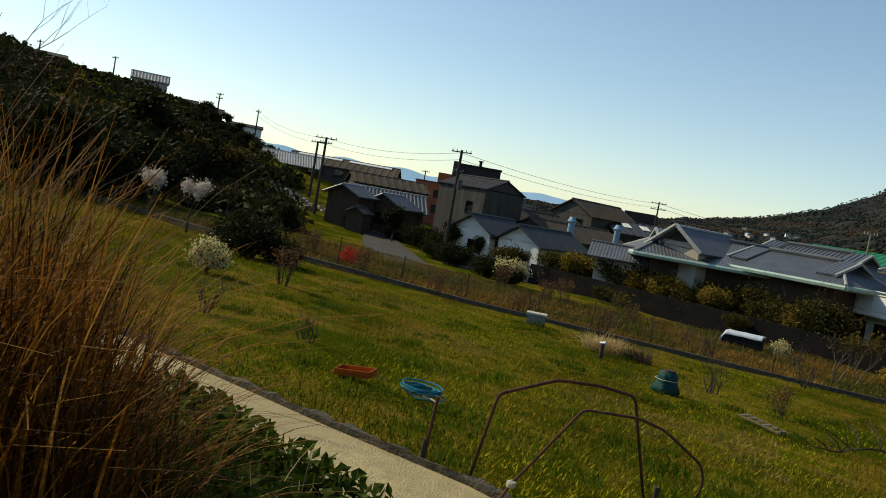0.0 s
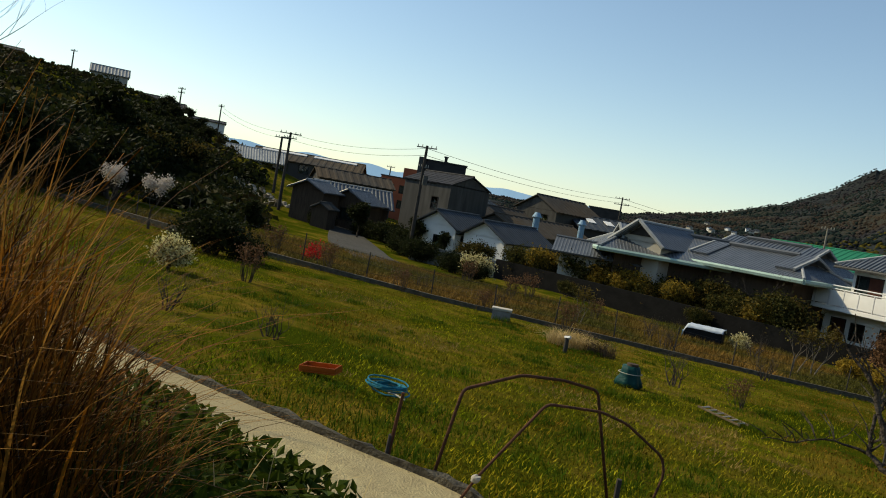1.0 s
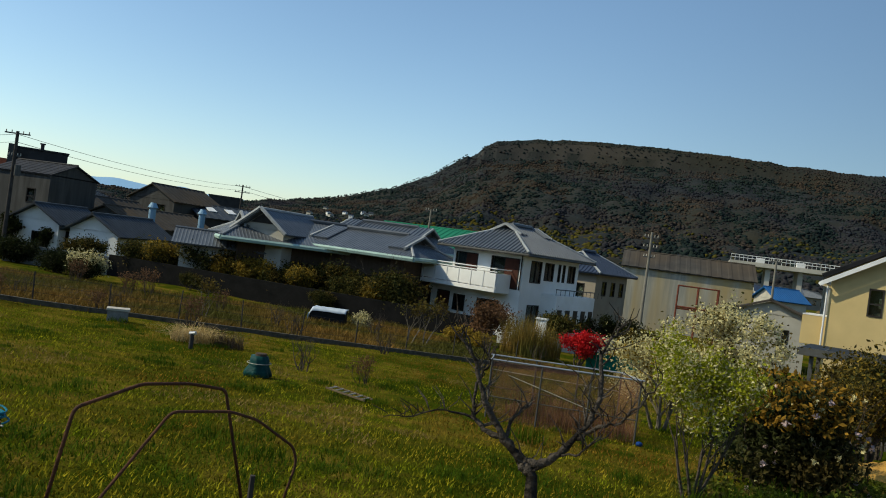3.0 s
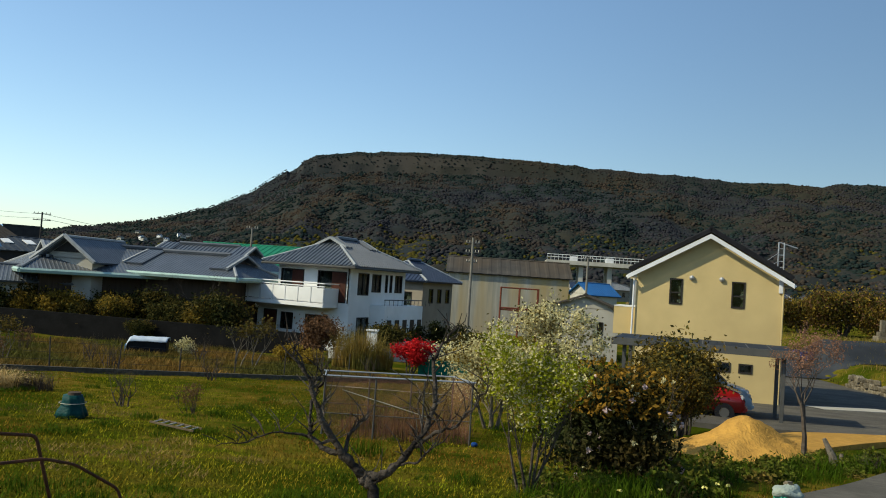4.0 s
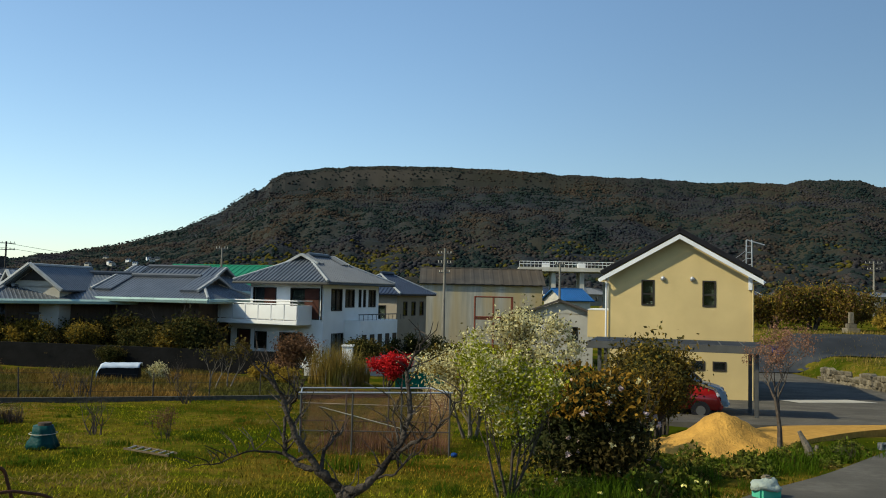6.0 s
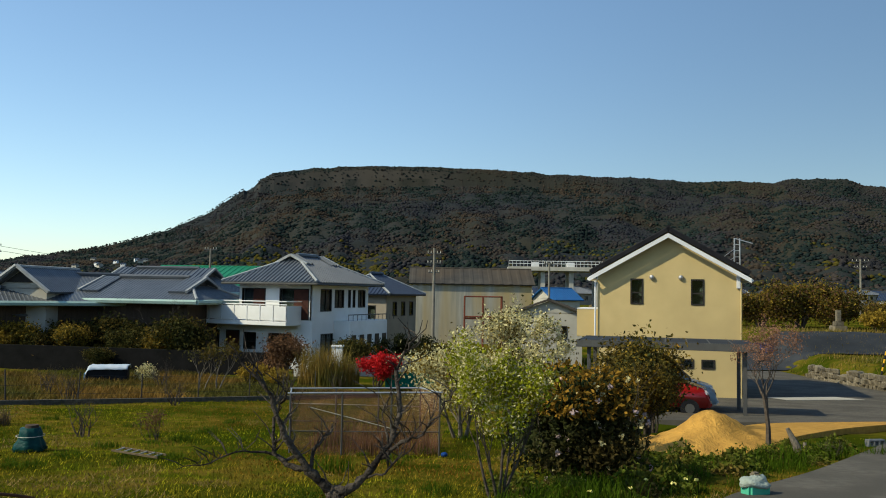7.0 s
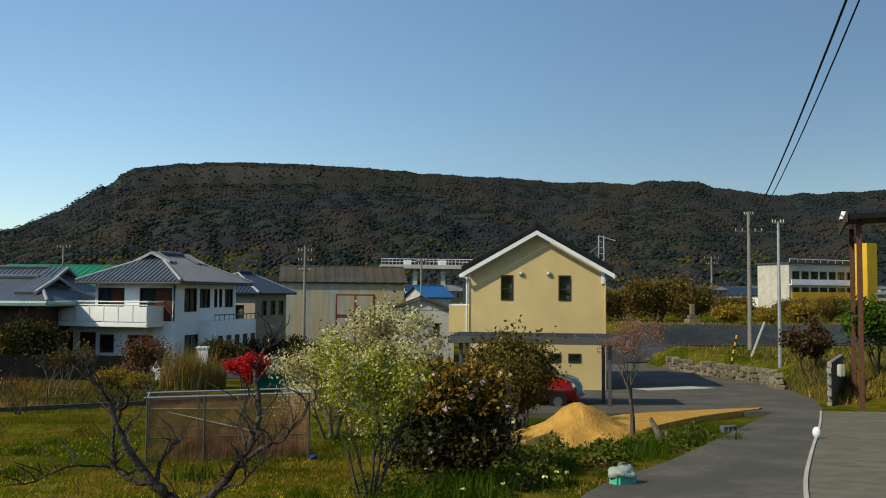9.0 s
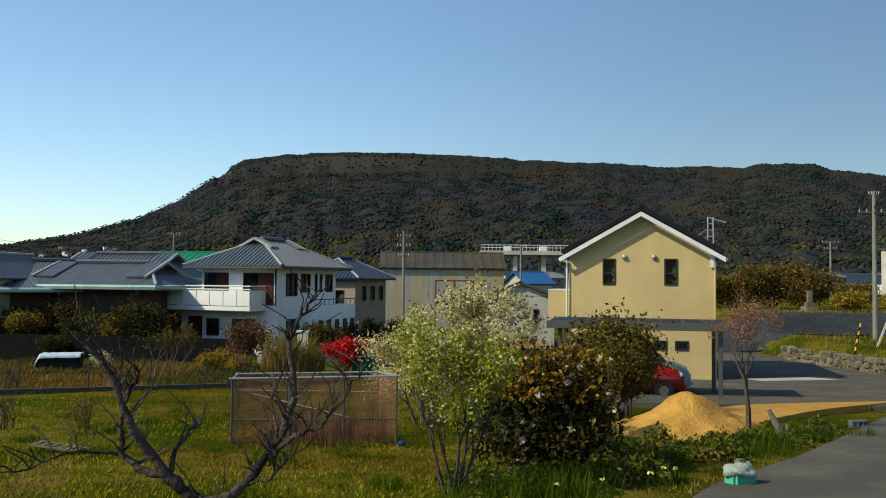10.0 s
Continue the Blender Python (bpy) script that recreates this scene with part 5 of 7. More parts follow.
for i in range(230):
    x, y = rnd.uniform(-128, -40), rnd.uniform(0, 60)
    a = math.degrees(math.atan2(-x, y))
    edge = 36 + 1.0 * max(0, y - 16)
    if -x < edge + 4 or a < 58 or (y > 41 and -x < 74) or (a < 64 and -x > 86):
        continue
    (spots if rnd.random() < 0.62 else spots2).append((x, y, fit_size(x, y, rnd.uniform(0.5, 0.95))))
for i in range(18):
    spots.append((-36 - 1.6 * i + rnd.uniform(-2, 2), 8 + 1.5 * i + rnd.uniform(-2, 2), rnd.uniform(0.4, 0.6)))
for i in range(22):
    k = i % 11
    spots.append((-27.5 - 1.1 * k - 3.5 * (i // 11) + rnd.uniform(-1, 1), 7.0 + 1.25 * k + 2 * (i // 11) + rnd.uniform(-0.8, 0.8), rnd.uniform(0.36, 0.52)))
for i in range(26):
    spots.append((-70 - 0.75 * i + rnd.uniform(-2, 2), 41 + 0.45 * i + rnd.uniform(-4, 3), rnd.uniform(0.2, 0.34)))
for i in range(24):
    spots2.append((rnd.uniform(-126, -92), rnd.uniform(24, 44), rnd.uniform(0.08, 0.16)))
strewn(oak, spots, 10)
strewn(oak2, spots2, 11)
brush = []
for i in range(7500):
    x, y = rnd.uniform(-128, -38), rnd.uniform(-4, 60)
    a = math.degrees(math.atan2(-x, y))
    if -x < 40 + max(0, y - 16) or a < 54 or (y > 41 and -x < 70):
        continue
    s = rnd.uniform(0.35, 1.1) if a > 60 else rnd.uniform(0.25, 0.6)
    if x < -88 and y > 34:
        s *= 0.4
    brush.append((x, y, ground_z(x, y) - 0.25, s, s * rnd.uniform(0.9, 1.6)))
for i in range(1500):
    a, r = radians(rnd.uniform(54, 61)), rnd.uniform(46, 86)
    x, y = -math.sin(a) * r, math.cos(a) * r
    if math.hypot((x + 62.5) / 4.5, (y - 44.2) / 2.2) < 1 or (x + 57) ** 2 + (y - 45) ** 2 < 16:
        continue
    s = rnd.uniform(0.5, 1.3)
    brush.append((x, y, ground_z(x, y) - 0.2, s, s * rnd.uniform(0.9, 1.5)))


def brushwood():
    pts, pts2 = [], []
    for k, (x, y, z, r, h) in enumerate(brush):
        for _ in range(15):
            u = rnd.random()
            q = Vector((x + rnd.gauss(0, r * 0.5), y + rnd.gauss(0, r * 0.5), z + h * u))
            (pts if noise.noise((x * 0.2, y * 0.2, 3)) < 0.15 else pts2).append(q)
    tagged(part("hillside_brush", leaf_quads(pts, 0.3, rnd), L_DARK), "dense dark evergreen brushwood covering the hillside", "brushwood", kind="stuff")
    tagged(part("hillside_scrub", leaf_quads(pts2, 0.28, rnd), leafmat("brown_scrub", (0.05, 0.04, 0.014), (0.03, 0.03, 0.01), 0.5, 0.15)), "olive and brown scrub patches on the hillside", "brushwood", kind="stuff")


brushwood()
gold = plant("golden_shrub", pose(-19.6, 43.4, ground_z(-19.6, 43.4)), "golden-leaved shrub behind the dark garden wall", "shrub", 58, 2.4, 0.05, M_BARK, depth=3, spread=0.6, up=0.15, kids=4, stems=4, first=0.4, layers=(("leaves", L_GOLD, 3200, 0.2, 0.07), ("dark_leaves", L_OLIVE, 2200, 0.2, 0.07)), group="garden shrubs")
strewn(gold, [(-22.6, 43.1, 1.05), (-28.2, 42.5, 1.1), (-15.0, 43.4, 0.95), (-24.6, 42.9, 0.9)], 8)
# the bare tree over the path
plant("bare_tree", pose(-8.0, 1.2, ground_z(-8.0, 1.2)), "tall leafless tree with fine grey twigs", "tree", 71, 4.3, 0.1, M_DARKBARK, depth=5, spread=0.5, up=0.05, kids=3, stems=1, first=0.34, lean=(0.35, 0.1))


# ---- grasses ----
def blade_mesh(pts, h, w, rnd, bend=0.5, segs=1):
    """Grass blades: pts are (x, y, z); height and width vary."""
    vs, fs = [], []
    for x, y, z, *k in pts:
        a = rnd.uniform(0, 6.283)
        hh, ww = h * (k[0] if k else rnd.uniform(0.5, 1.4)), w * rnd.uniform(0.6, 1.3)
        b = bend * rnd.uniform(0.2, 1.5)
        ca, sa_ = math.cos(a), math.sin(a)
        dx, dy = -sa_ * ww / 2, ca * ww / 2
        o = len(vs)
        if segs == 1:
            vs += [(x + dx, y + dy, z), (x - dx, y - dy, z), (x + ca * hh * b, y + sa_ * hh * b, z + hh)]
            fs.append((o, o + 1, o + 2))
        else:
            for i in range(segs + 1):
                t = i / segs
                k = 1 - 0.85 * t
                out = hh * b * t * t
                up = hh * (t - 0.45 * min(1.2, b) * t ** 3)
                vs += [(x + ca * out + dx * k, y + sa_ * out + dy * k, z + up), (x + ca * out - dx * k, y + sa_ * out - dy * k, z + up)]
            for i in range(segs):
                q = o + 2 * i
                fs.append((q, q + 1, q + 3, q + 2))
    return vs, fs


def off_road(x, y):
    if x > 3.2:
        return y > 9.85 + (x - 3.2) * 1.19
    if x > 0.4:
        return y > 4.9 + (x - 0.4) * 1.8
    return y > (4.3 + max(0, x + 1.2) * 0.33 if x > -3.25 else 4.25 + (x + 3.25) * 0.2)


def field_grass():
    rnd = random.Random(91)
    short, lush, straw = [], [], []
    while len(short) < 150000:
        r = 4.5 + 32 * rnd.random() ** 1.25
        a = radians(rnd.uniform(-72, 28))
        x, y = math.sin(a) * r, math.cos(a) * r
        if not off_road(x, y) or y > 33 or (x > 3 and y > 19):
            continue
        n1 = noise.noise((x * 0.35, y * 0.35, 7)) + 0.5 * noise.noise((x * 1.1, y * 1.1, 2))
        z = ground_z(x, y) - 0.03
        if n1 > 0.33 and rnd.random() < 0.5:
            lush.append((x, y, z))
        elif n1 < -0.32 and rnd.random() < 0.6:
            straw.append((x, y, z))
        else:
            short.append((x, y, z))
    tagged(part("grass", blade_mesh(short, 0.038, 0.015, rnd, 0.9), M_BLADE), "short field grass, green and yellowing", "grass", kind="stuff")
    tagged(part("lush_grass", blade_mesh(lush, 0.06, 0.013, rnd, 0.7), M_TUFT), "fresher green patches of field grass", "grass", kind="stuff")
    tagged(part("dead_grass", blade_mesh(straw, 0.045, 0.016, rnd, 1.3), M_STRAW2), "dry straw-coloured patches of grass", "grass", kind="stuff")


M_TAWNY = mat("tawny_blade", (0.2, 0.11, 0.022), (0.12, 0.078, 0.016), 0.7, 0.8, 0, island=0.5, trans=0.2, c3=(0.075, 0.07, 0.012), big=0.3)
M_TAWNY2 = mat("rough_blade", (0.3, 0.195, 0.045), (0.17, 0.13, 0.03), 1, 0.8, 0, island=0.4, trans=0.25, c3=(0.11, 0.105, 0.022), big=0.3)
M_STRAW2 = mat("dead_grass_blade", (0.24, 0.165, 0.045), (0.15, 0.105, 0.028), 2, 0.8, 0, island=0.4, trans=0.2)
field_grass()


def tuft(name, x, y, n, r, h, w, material, label, seed, bend=0.5, segs=3, bank=None):
    rnd = random.Random(seed)
    pts = []
    for _ in range(n):
        a, q = rnd.uniform(0, 6.3), r * rnd.random() ** 0.6
        pts.append((q * math.cos(a), q * math.sin(a), ground_z(x + q * math.cos(a), y + q * math.sin(a)) - ground_z(x, y) - 0.04))
    ob = part(name, blade_mesh(pts, h, w, rnd, bend, segs), material)
    ob.matrix_basis = pose(x, y, ground_z(x, y))
    return tagged(ob, label, "grass")


base = tuft("grass_tuft", -1.6, 12.0, 150, 0.35, 0.24, 0.014, M_TUFT, "tuft of longer fresh green grass", 1)
rnd = random.Random(15)
for i in range(190):
    a, r = radians(rnd.uniform(-64, 22)), rnd.uniform(5.6, 22)
    x, y = math.sin(a) * r, math.cos(a) * r
    if off_road(x, y - 0.3):
        c = copy_thing(base, pose(x, y, ground_z(x, y), 0, 0, rnd.uniform(0, 360)))
        c.scale = (s := rnd.uniform(0.25, 0.8), s, s * rnd.uniform(0.35, 0.8))
for i in range(46):
    t = rnd.random()
    x, y = 1.2 + 6.6 * t + rnd.uniform(-0.9, 0.5), 9.0 + 6.4 * t + rnd.uniform(-0.3, 1.3)
    c = copy_thing(base, pose(x, y, ground_z(x, y), 0, 0, rnd.uniform(0, 360)))
    c.scale = (s := rnd.uniform(0.7, 1.3), s, s * rnd.uniform(0.6, 1.2))
def leafy_weed():
    """A low heap of broad green leaves."""
    rnd = random.Random(52)
    pts = []
    for _ in range(420):
        a, q = rnd.uniform(0, 6.283), 0.34 * rnd.random() ** 0.6
        pts.append(Vector((q * math.cos(a), q * math.sin(a), rnd.random() ** 0.8 * (0.34 - 0.75 * q))))
    ob = part("leafy_weed", leaf_quads([v for v in pts if v.z > -0.02], 0.034, rnd), M_WEED)
    ob.matrix_basis = pose(3.0, 11.2, ground_z(3.0, 11.2))
    return tagged(ob, "low clump of broad green weeds at the lane's edge", "weed", kind="stuff")


M_WEED = mat("broad_weed_leaf", (0.05, 0.075, 0.006), (0.1, 0.12, 0.012), 2.0, 0.75, 0, island=0.6, trans=0.25, c3=(0.13, 0.09, 0.02), big=0.5)
weed = leafy_weed()
for i in range(60):
    t = rnd.random()
    x, y = 1.0 + 7.0 * t + rnd.uniform(-1.0, 0.6), 9.4 + 6.2 * t + rnd.uniform(-0.5, 1.4)
    if off_road(x, y - 0.25):
        c = copy_thing(weed, pose(x, y, ground_z(x, y) - 0.03, 0, 0, rnd.uniform(0, 360)))
        c.scale = (s := rnd.uniform(0.5, 1.25), s, s * rnd.uniform(0.6, 1.2))
pampas = tuft("pampas_clump", -5.2, 37.8, 620, 0.9, 1.7, 0.03, M_TAWNY2, "tall clump of dry olive-yellow pampas grass", 3, 0.45, 4)
strewn_p = [(-5.9, 37.9, 0.9), (-4.5, 38.2, 0.7)]
for x, y, s in strewn_p:
    c = copy_thing(pampas, pose(x, y, ground_z(x, y), 0, 0, 50 * x))
    c.scale = (s, s, s)


def dry_strip():
    """Tawny grass beyond the low wall, along the track and on the terraces."""
    rnd = random.Random(17)
    pts = []
    for _ in range(80000):
        t = rnd.random()
        k = t * 5
        i = min(int(k), 4)
        p, q = Vector((*LOWWALL[i], 0)), Vector((*LOWWALL[i + 1], 0))
        c = p.lerp(q, k - i)
        n = Vector((-(q - p).y, (q - p).x, 0)).normalized()
        c += n * (0.4 + 17.0 * rnd.random() ** 1.4) + Vector((rnd.uniform(-0.4, 0.4), rnd.uniform(-0.4, 0.4), 0))
        pts.append((c.x, c.y, ground_z(c.x, c.y) - 0.04))
    tagged(part("tawny_grass", blade_mesh(pts, 0.19, 0.04, rnd, 0.9), M_TAWNY), "strip of tawny dry grass beyond the low wall", "grass", kind="stuff")
    pts = []
    for _ in range(16000):
        x, y = rnd.uniform(21.8, 48), rnd.uniform(26, 66)
        if x > 21.9 and rnd.random() < 0.9:
            pts.append((x, y, ground_z(x, y) - 0.04))
    for _ in range(5000):
        y = rnd.uniform(25.5, 37)
        xe = 17.2 + 4.6 * min(1, max(0, (y - 25) / 12))
        x = xe + rnd.uniform(0.1, 3.5)
        pts.append((x, y, ground_z(x, y) - 0.04))
    tagged(part("terrace_grass", blade_mesh(pts, 0.28, 0.045, rnd, 0.7), M_TAWNY2), "rough brown and green grass on the terraces", "grass", kind="stuff")


LOWWALL = [(-30, 12.5), (-21, 14.8), (-15.5, 17.8), (-11.7, 22.2), (-6.4, 28.0), (-2.5, 32.0)]

dry_strip()


def bank_grass():
    """Tall dry grass on the bank where one stands."""
    rnd = random.Random(23)
    tall, pale, low = [], [], []
    for _ in range(9000):
        deg = rnd.uniform(-98, -57)
        a, r = radians(deg), rnd.uniform(1.9, 4.4)
        x, y = math.sin(a) * r, math.cos(a) * r
        if y > 1.9 or (deg > -66 and rnd.random() < 0.62):
            continue
        # the stand is tallest at its heart and sinks towards the path
        full = min(1.5, 1.46 + (-70 - deg) * 0.055 * 1.3 + 0.12 * (r - 3))
        (tall if rnd.random() < 0.93 else pale).append((x, y, ground_z(x, y) - 0.05, max(0.3, full) * rnd.uniform(0.4, 1.0) ** 0.7))
    for _ in range(60000):
        a = radians(rnd.uniform(-90, -40))
        r = rnd.uniform(1.9, 5.2)
        x, y = math.sin(a) * r, math.cos(a) * r
        if y < 2.62 and x < -1.6:
            low.append((x, y, ground_z(x, y) - 0.05))
    tagged(part("arching_dry_grass", blade_mesh(tall[::2], 1.02, 0.014, rnd, 0.55, 7), M_DRY), "arching tangled brown grass on the bank", "grass", kind="stuff")
    tagged(part("tall_dry_grass", blade_mesh(tall[1::2], 1.15, 0.013, rnd, 0.35, 7), M_DRY), "tall tangled orange-brown dry grass on the bank", "grass", kind="stuff")
    tagged(part("pale_grass_blades", blade_mesh(pale + low[:800], 0.5, 0.011, rnd, 1.1, 7), M_STRAW), "curling pale dead blades among the tall grass", "grass", kind="stuff")
    tagged(part("bank_weeds", leaf_quads([Vector((p[0], p[1], p[2] + 0.04 + rnd.random() ** 2 * 0.4)) for p in low], 0.045, rnd), leafmat("weed_leaf", (0.04, 0.065, 0.006), (0.07, 0.095, 0.01))), "low green weeds at the foot of the dry grass", "grass", kind="stuff")


bank_grass()


# ---- walls, fences, track ----
def run_wall(name, line, h, t, material, label, step=1.0, kind="structure", top=None, base=0.3):
    """A low wall along a line, following the ground."""
    bm = bmesh.new()
    rows = []
    pts = []
    for (x0, y0), (x1, y1) in zip(line, line[1:]):
        n = max(1, int(math.hypot(x1 - x0, y1 - y0) / step))
        pts += [(x0 + (x1 - x0) * i / n, y0 + (y1 - y0) * i / n) for i in range(n)]
    pts.append(line[-1])
    for i, (x, y) in enumerate(pts):
        a, b = pts[max(i - 1, 0)], pts[min(i + 1, len(pts) - 1)]
        d = Vector((b[0] - a[0], b[1] - a[1], 0)).normalized()
        n = Vector((-d.y, d.x, 0)) * t / 2
        z = ground_z(x, y)
        zt = z + h if top is None else top
        rows.append([bm.verts.new(v) for v in ((x - n.x, y - n.y, z - base), (x - n.x, y - n.y, zt), (x + n.x, y + n.y, zt), (x + n.x, y + n.y, z - base))])
    for r, q in zip(rows, rows[1:]):
        for k in range(4):
            bm.faces.new((r[k], r[(k + 1) % 4], q[(k + 1) % 4], q[k]))
    bm.faces.new(rows[0])
    bm.faces.new(rows[-1][::-1])
    return tagged(part(name, bm, material), label, "wall", kind=kind)


run_wall("wall_low", LOWWALL, 0.1, 0.13, M_LIP, "low weathered concrete kerb wall along the field's edge")
run_wall("wall_garden", [(-31, 41.3), (-20, 41.8), (-8.0, 42.2)], 1.15, 0.18, M_DARKWALL_SHADED, "long dark garden wall below the houses, shrub shade in its colour")
run_wall("wall_block_grey", [(-35.5, 38.0), (-31, 41.3)], 1.0, 0.15, M_BLOCK, "grey concrete block wall beside the track")
run_wall("wall_white", [(-6.3, 43.2), (-1.2, 45.8), (2.0, 47.6)], 1.0, 0.15, M_OFFWHITE, "low off-white garden wall")
for x, y in ((-7.4, 42.5), (-5.6, 43.6)):
    g = thing("gate_pillar", pose(x, y, ground_z(x, y)), "white square gate pillar with cap", "pillar")
    part("shaft", boxes((-0.28, -0.28, -0.2, 0.28, 0.28, 1.5), bevel=0.02), M_WHITE, g)
    part("cap", boxes((-0.33, -0.33, 1.5, 0.33, 0.33, 1.6), bevel=0.02), M_WTRIM, g)


def kerb_lip():
    """Crumbling concrete edge of the path."""
    rnd = random.Random(4)
    bm = bmesh.new()
    line = [(-9.5, 2.92), (-8.0, 3.1), (-6.8, 3.33), (-5.5, 3.55), (-4.4, 3.74), (-3.25, 4.0), (-2.2, 4.02), (-1.2, 3.95), (-0.4, 4.1), (0.4, 4.5)]
    prev = None
    for (x0, y0), (x1, y1) in zip(line, line[1:]):
        for i in range(12):
            t = i / 12
            x, y = x0 + (x1 - x0) * t, y0 + (y1 - y0) * t
            n = Vector((-(y1 - y0), x1 - x0, 0)).normalized()
            z = ground_z(x, y)
            w = 0.11 + rnd.uniform(-0.025, 0.025)
            ring = [bm.verts.new(v) for v in ((x, y, z - 0.2), (x, y, z + 0.115 + rnd.uniform(-0.015, 0.015)), (x + n.x * w, y + n.y * w, z + 0.1 + rnd.uniform(-0.03, 0.012)), (x + n.x * (w + 0.03), y + n.y * (w + 0.03), z - 0.2))]
            if prev:
                for k in range(4):
                    bm.faces.new((prev[k], prev[(k + 1) % 4], ring[(k + 1) % 4], ring[k]))
            prev = ring
    tagged(part("kerb", bm, M_LIP), "crumbling grey concrete kerb along the path", "kerb", kind="structure")


kerb_lip()
ribbon("track", [(-63, 57), (-47, 45), (-37, 37), (-29.5, 31), (-20, 26.5)], [(-56, 49), (-40, 35), (-30.8, 28.3), (-24.4, 24), (-18, 23.8)], mat("gravel_track", (0.085, 0.08, 0.07), (0.055, 0.052, 0.047), 3, 0.95, 0.5, fine=25), 0.05, "grey gravel track winding to the village", "track")
ribbon("white_line", [(2.22, 3.35), (3.82, 6.05), (5.66, 9.12), (7.62, 12.04), (11.3, 17.34), (14.1, 21.5)], [(2.26, 3.33), (3.86, 6.03), (5.70, 9.09), (7.66, 12.01), (11.34, 17.31), (14.14, 21.47)], M_OFFWHITE, 0.11, "worn white edge strip between lane and forecourt", "marking", thick=0.06)


def wire_fence():
    f = thing("wire_fence", pose(0, 0, 0), "thin wire fence on dark stakes along the low wall", "fence")
    rnd = random.Random(8)
    pts = []
    for (x0, y0), (x1, y1) in zip(LOWWALL, LOWWALL[1:]):
        n = int(math.hypot(x1 - x0, y1 - y0) / 1.9)
        for i in range(n):
            t = i / n
            x, y = x0 + (x1 - x0) * t - 0.25, y0 + (y1 - y0) * t + 0.25
            pts.append(Vector(gz(x, y)))
            h = rnd.uniform(0.8, 1.1)
            part("stake", rod((x, y, ground_z(x, y) - 0.1), (x + rnd.uniform(-0.06, 0.06), y, ground_z(x, y) + h), 0.022, 0.018, 5), M_WOODPOLE, f)
    for z in (0.25, 0.5, 0.75):
        part("wire", tube_data([[(p + Vector((0, 0, z + rnd.uniform(-0.03, 0.03))), 0.005) for p in pts]], 3), M_WIRE, f)


wire_fence()


# ---- field things ----
M_DRYWOOD = mat("weathered_wood", (0.2, 0.15, 0.085), (0.13, 0.095, 0.055), 6, 0.9, 0.3)
def bent(rows, r, name, parent, material, n=6):
    """A pipe bent through points, with rounded corners."""
    pts = []
    P = [Vector(p) for p in rows]
    for i, p in enumerate(P):
        if 0 < i < len(P) - 1:
            a = p + (P[i - 1] - p).normalized() * min(0.05, (P[i - 1] - p).length * 0.4)
            b = p + (P[i + 1] - p).normalized() * min(0.05, (P[i + 1] - p).length * 0.4)
            for k in range(4):
                t = k / 3
                pts.append(a * (1 - t) ** 2 + p * 2 * t * (1 - t) + b * t * t)
        else:
            pts.append(p)
    return smooth(part(name, tube_data([[(p, r) for p in pts]], n + 2), material, parent))


h = thing("pipe_hoop", pose(0, 0, 0), "rusty bent steel tunnel hoop standing in the grass", "hoop")
bent([(-3.37, 4.09, -2.0), (-3.32, 4.23, -1.23), (-3.16, 4.66, -1.11), (-3.03, 5.01, -1.13), (-2.91, 5.31, -1.19), (-2.8, 5.61, -2.12)], 0.012, "pipe", h, M_RUST)
h = thing("pipe_hoop", pose(0, 0, 0), "leaning rusty tunnel hoop tied with pale cord", "hoop")
bent([(-3.02, 3.85, -2.0), (-2.94, 4.02, -1.69), (-2.76, 4.4, -1.18), (-2.58, 4.8, -1.21), (-2.48, 5.0, -1.28), (-2.33, 5.32, -1.5), (-2.31, 5.36, -1.62), (-2.38, 5.25, -2.1)], 0.010, "pipe", h, M_RUST)
bm = bmesh.new()
bmesh.ops.create_icosphere(bm, subdivisions=2, radius=0.03, matrix=Matrix.Translation((-2.94, 4.02, -1.69)))
for v in bm.verts:
    v.co += Vector((1, 0.6, 1)) * 0.012 * noise.noise(v.co * 40)
part("cord_knot", bm, M_OFFWHITE, h, "pale cord knot")
p = thing("iron_stake", pose(-3.74, 4.04, ground_z(-3.74, 4.04)), "dark iron stake leaning beside the path", "stake")
part("stake", rod((0, 0, -0.15), (0.06, 0.0, 0.53), 0.014, 0.012), M_RUST, p)
part("sleeve", rod((0, 0, -0.1), (0.02, 0.0, 0.22), 0.022, 0.02), M_WOODPOLE, p)
p = thing("short_stake", pose(-2.7, 5.5, ground_z(-2.7, 5.5)), "short dark pipe stub beside the hoops", "stake")
part("stub", rod((0, 0, -0.1), (0.0, 0.0, 0.2), 0.022), M_WOODPOLE, p)


def rope_coil():
    t = thing("rope_coil", pose(-5.55, 5.9, ground_z(-5.55, 5.9)), "loose heap of turquoise-blue rope on the grass", "rope")
    rnd = random.Random(6)
    m = mat("turquoise_rope", (0.03, 0.2, 0.27), (0.02, 0.13, 0.2), 20, 0.6, 0.3)
    for k in range(7):
        pts, r0 = [], rnd.uniform(0.1, 0.2)
        ox, oy, tl = rnd.uniform(-0.06, 0.06), rnd.uniform(-0.05, 0.05), rnd.uniform(-0.25, 0.25)
        for i in range(26):
            a = i / 25 * 2 * math.pi * 1.02
            pts.append(((ox + r0 * math.cos(a) * 1.15, oy + r0 * math.sin(a), 0.02 + k * 0.011 + 0.4 * tl * r0 * math.cos(a) + rnd.uniform(0, 0.008)), 0.009))
        part("loop", tube_data([pts], 5), m, t)
    part("loose_end", tube_data([[((0.1 + 0.05 * i, -0.1 + 0.02 * math.sin(i), 0.03), 0.009) for i in range(6)]], 5), M_OFFWHITE, t)


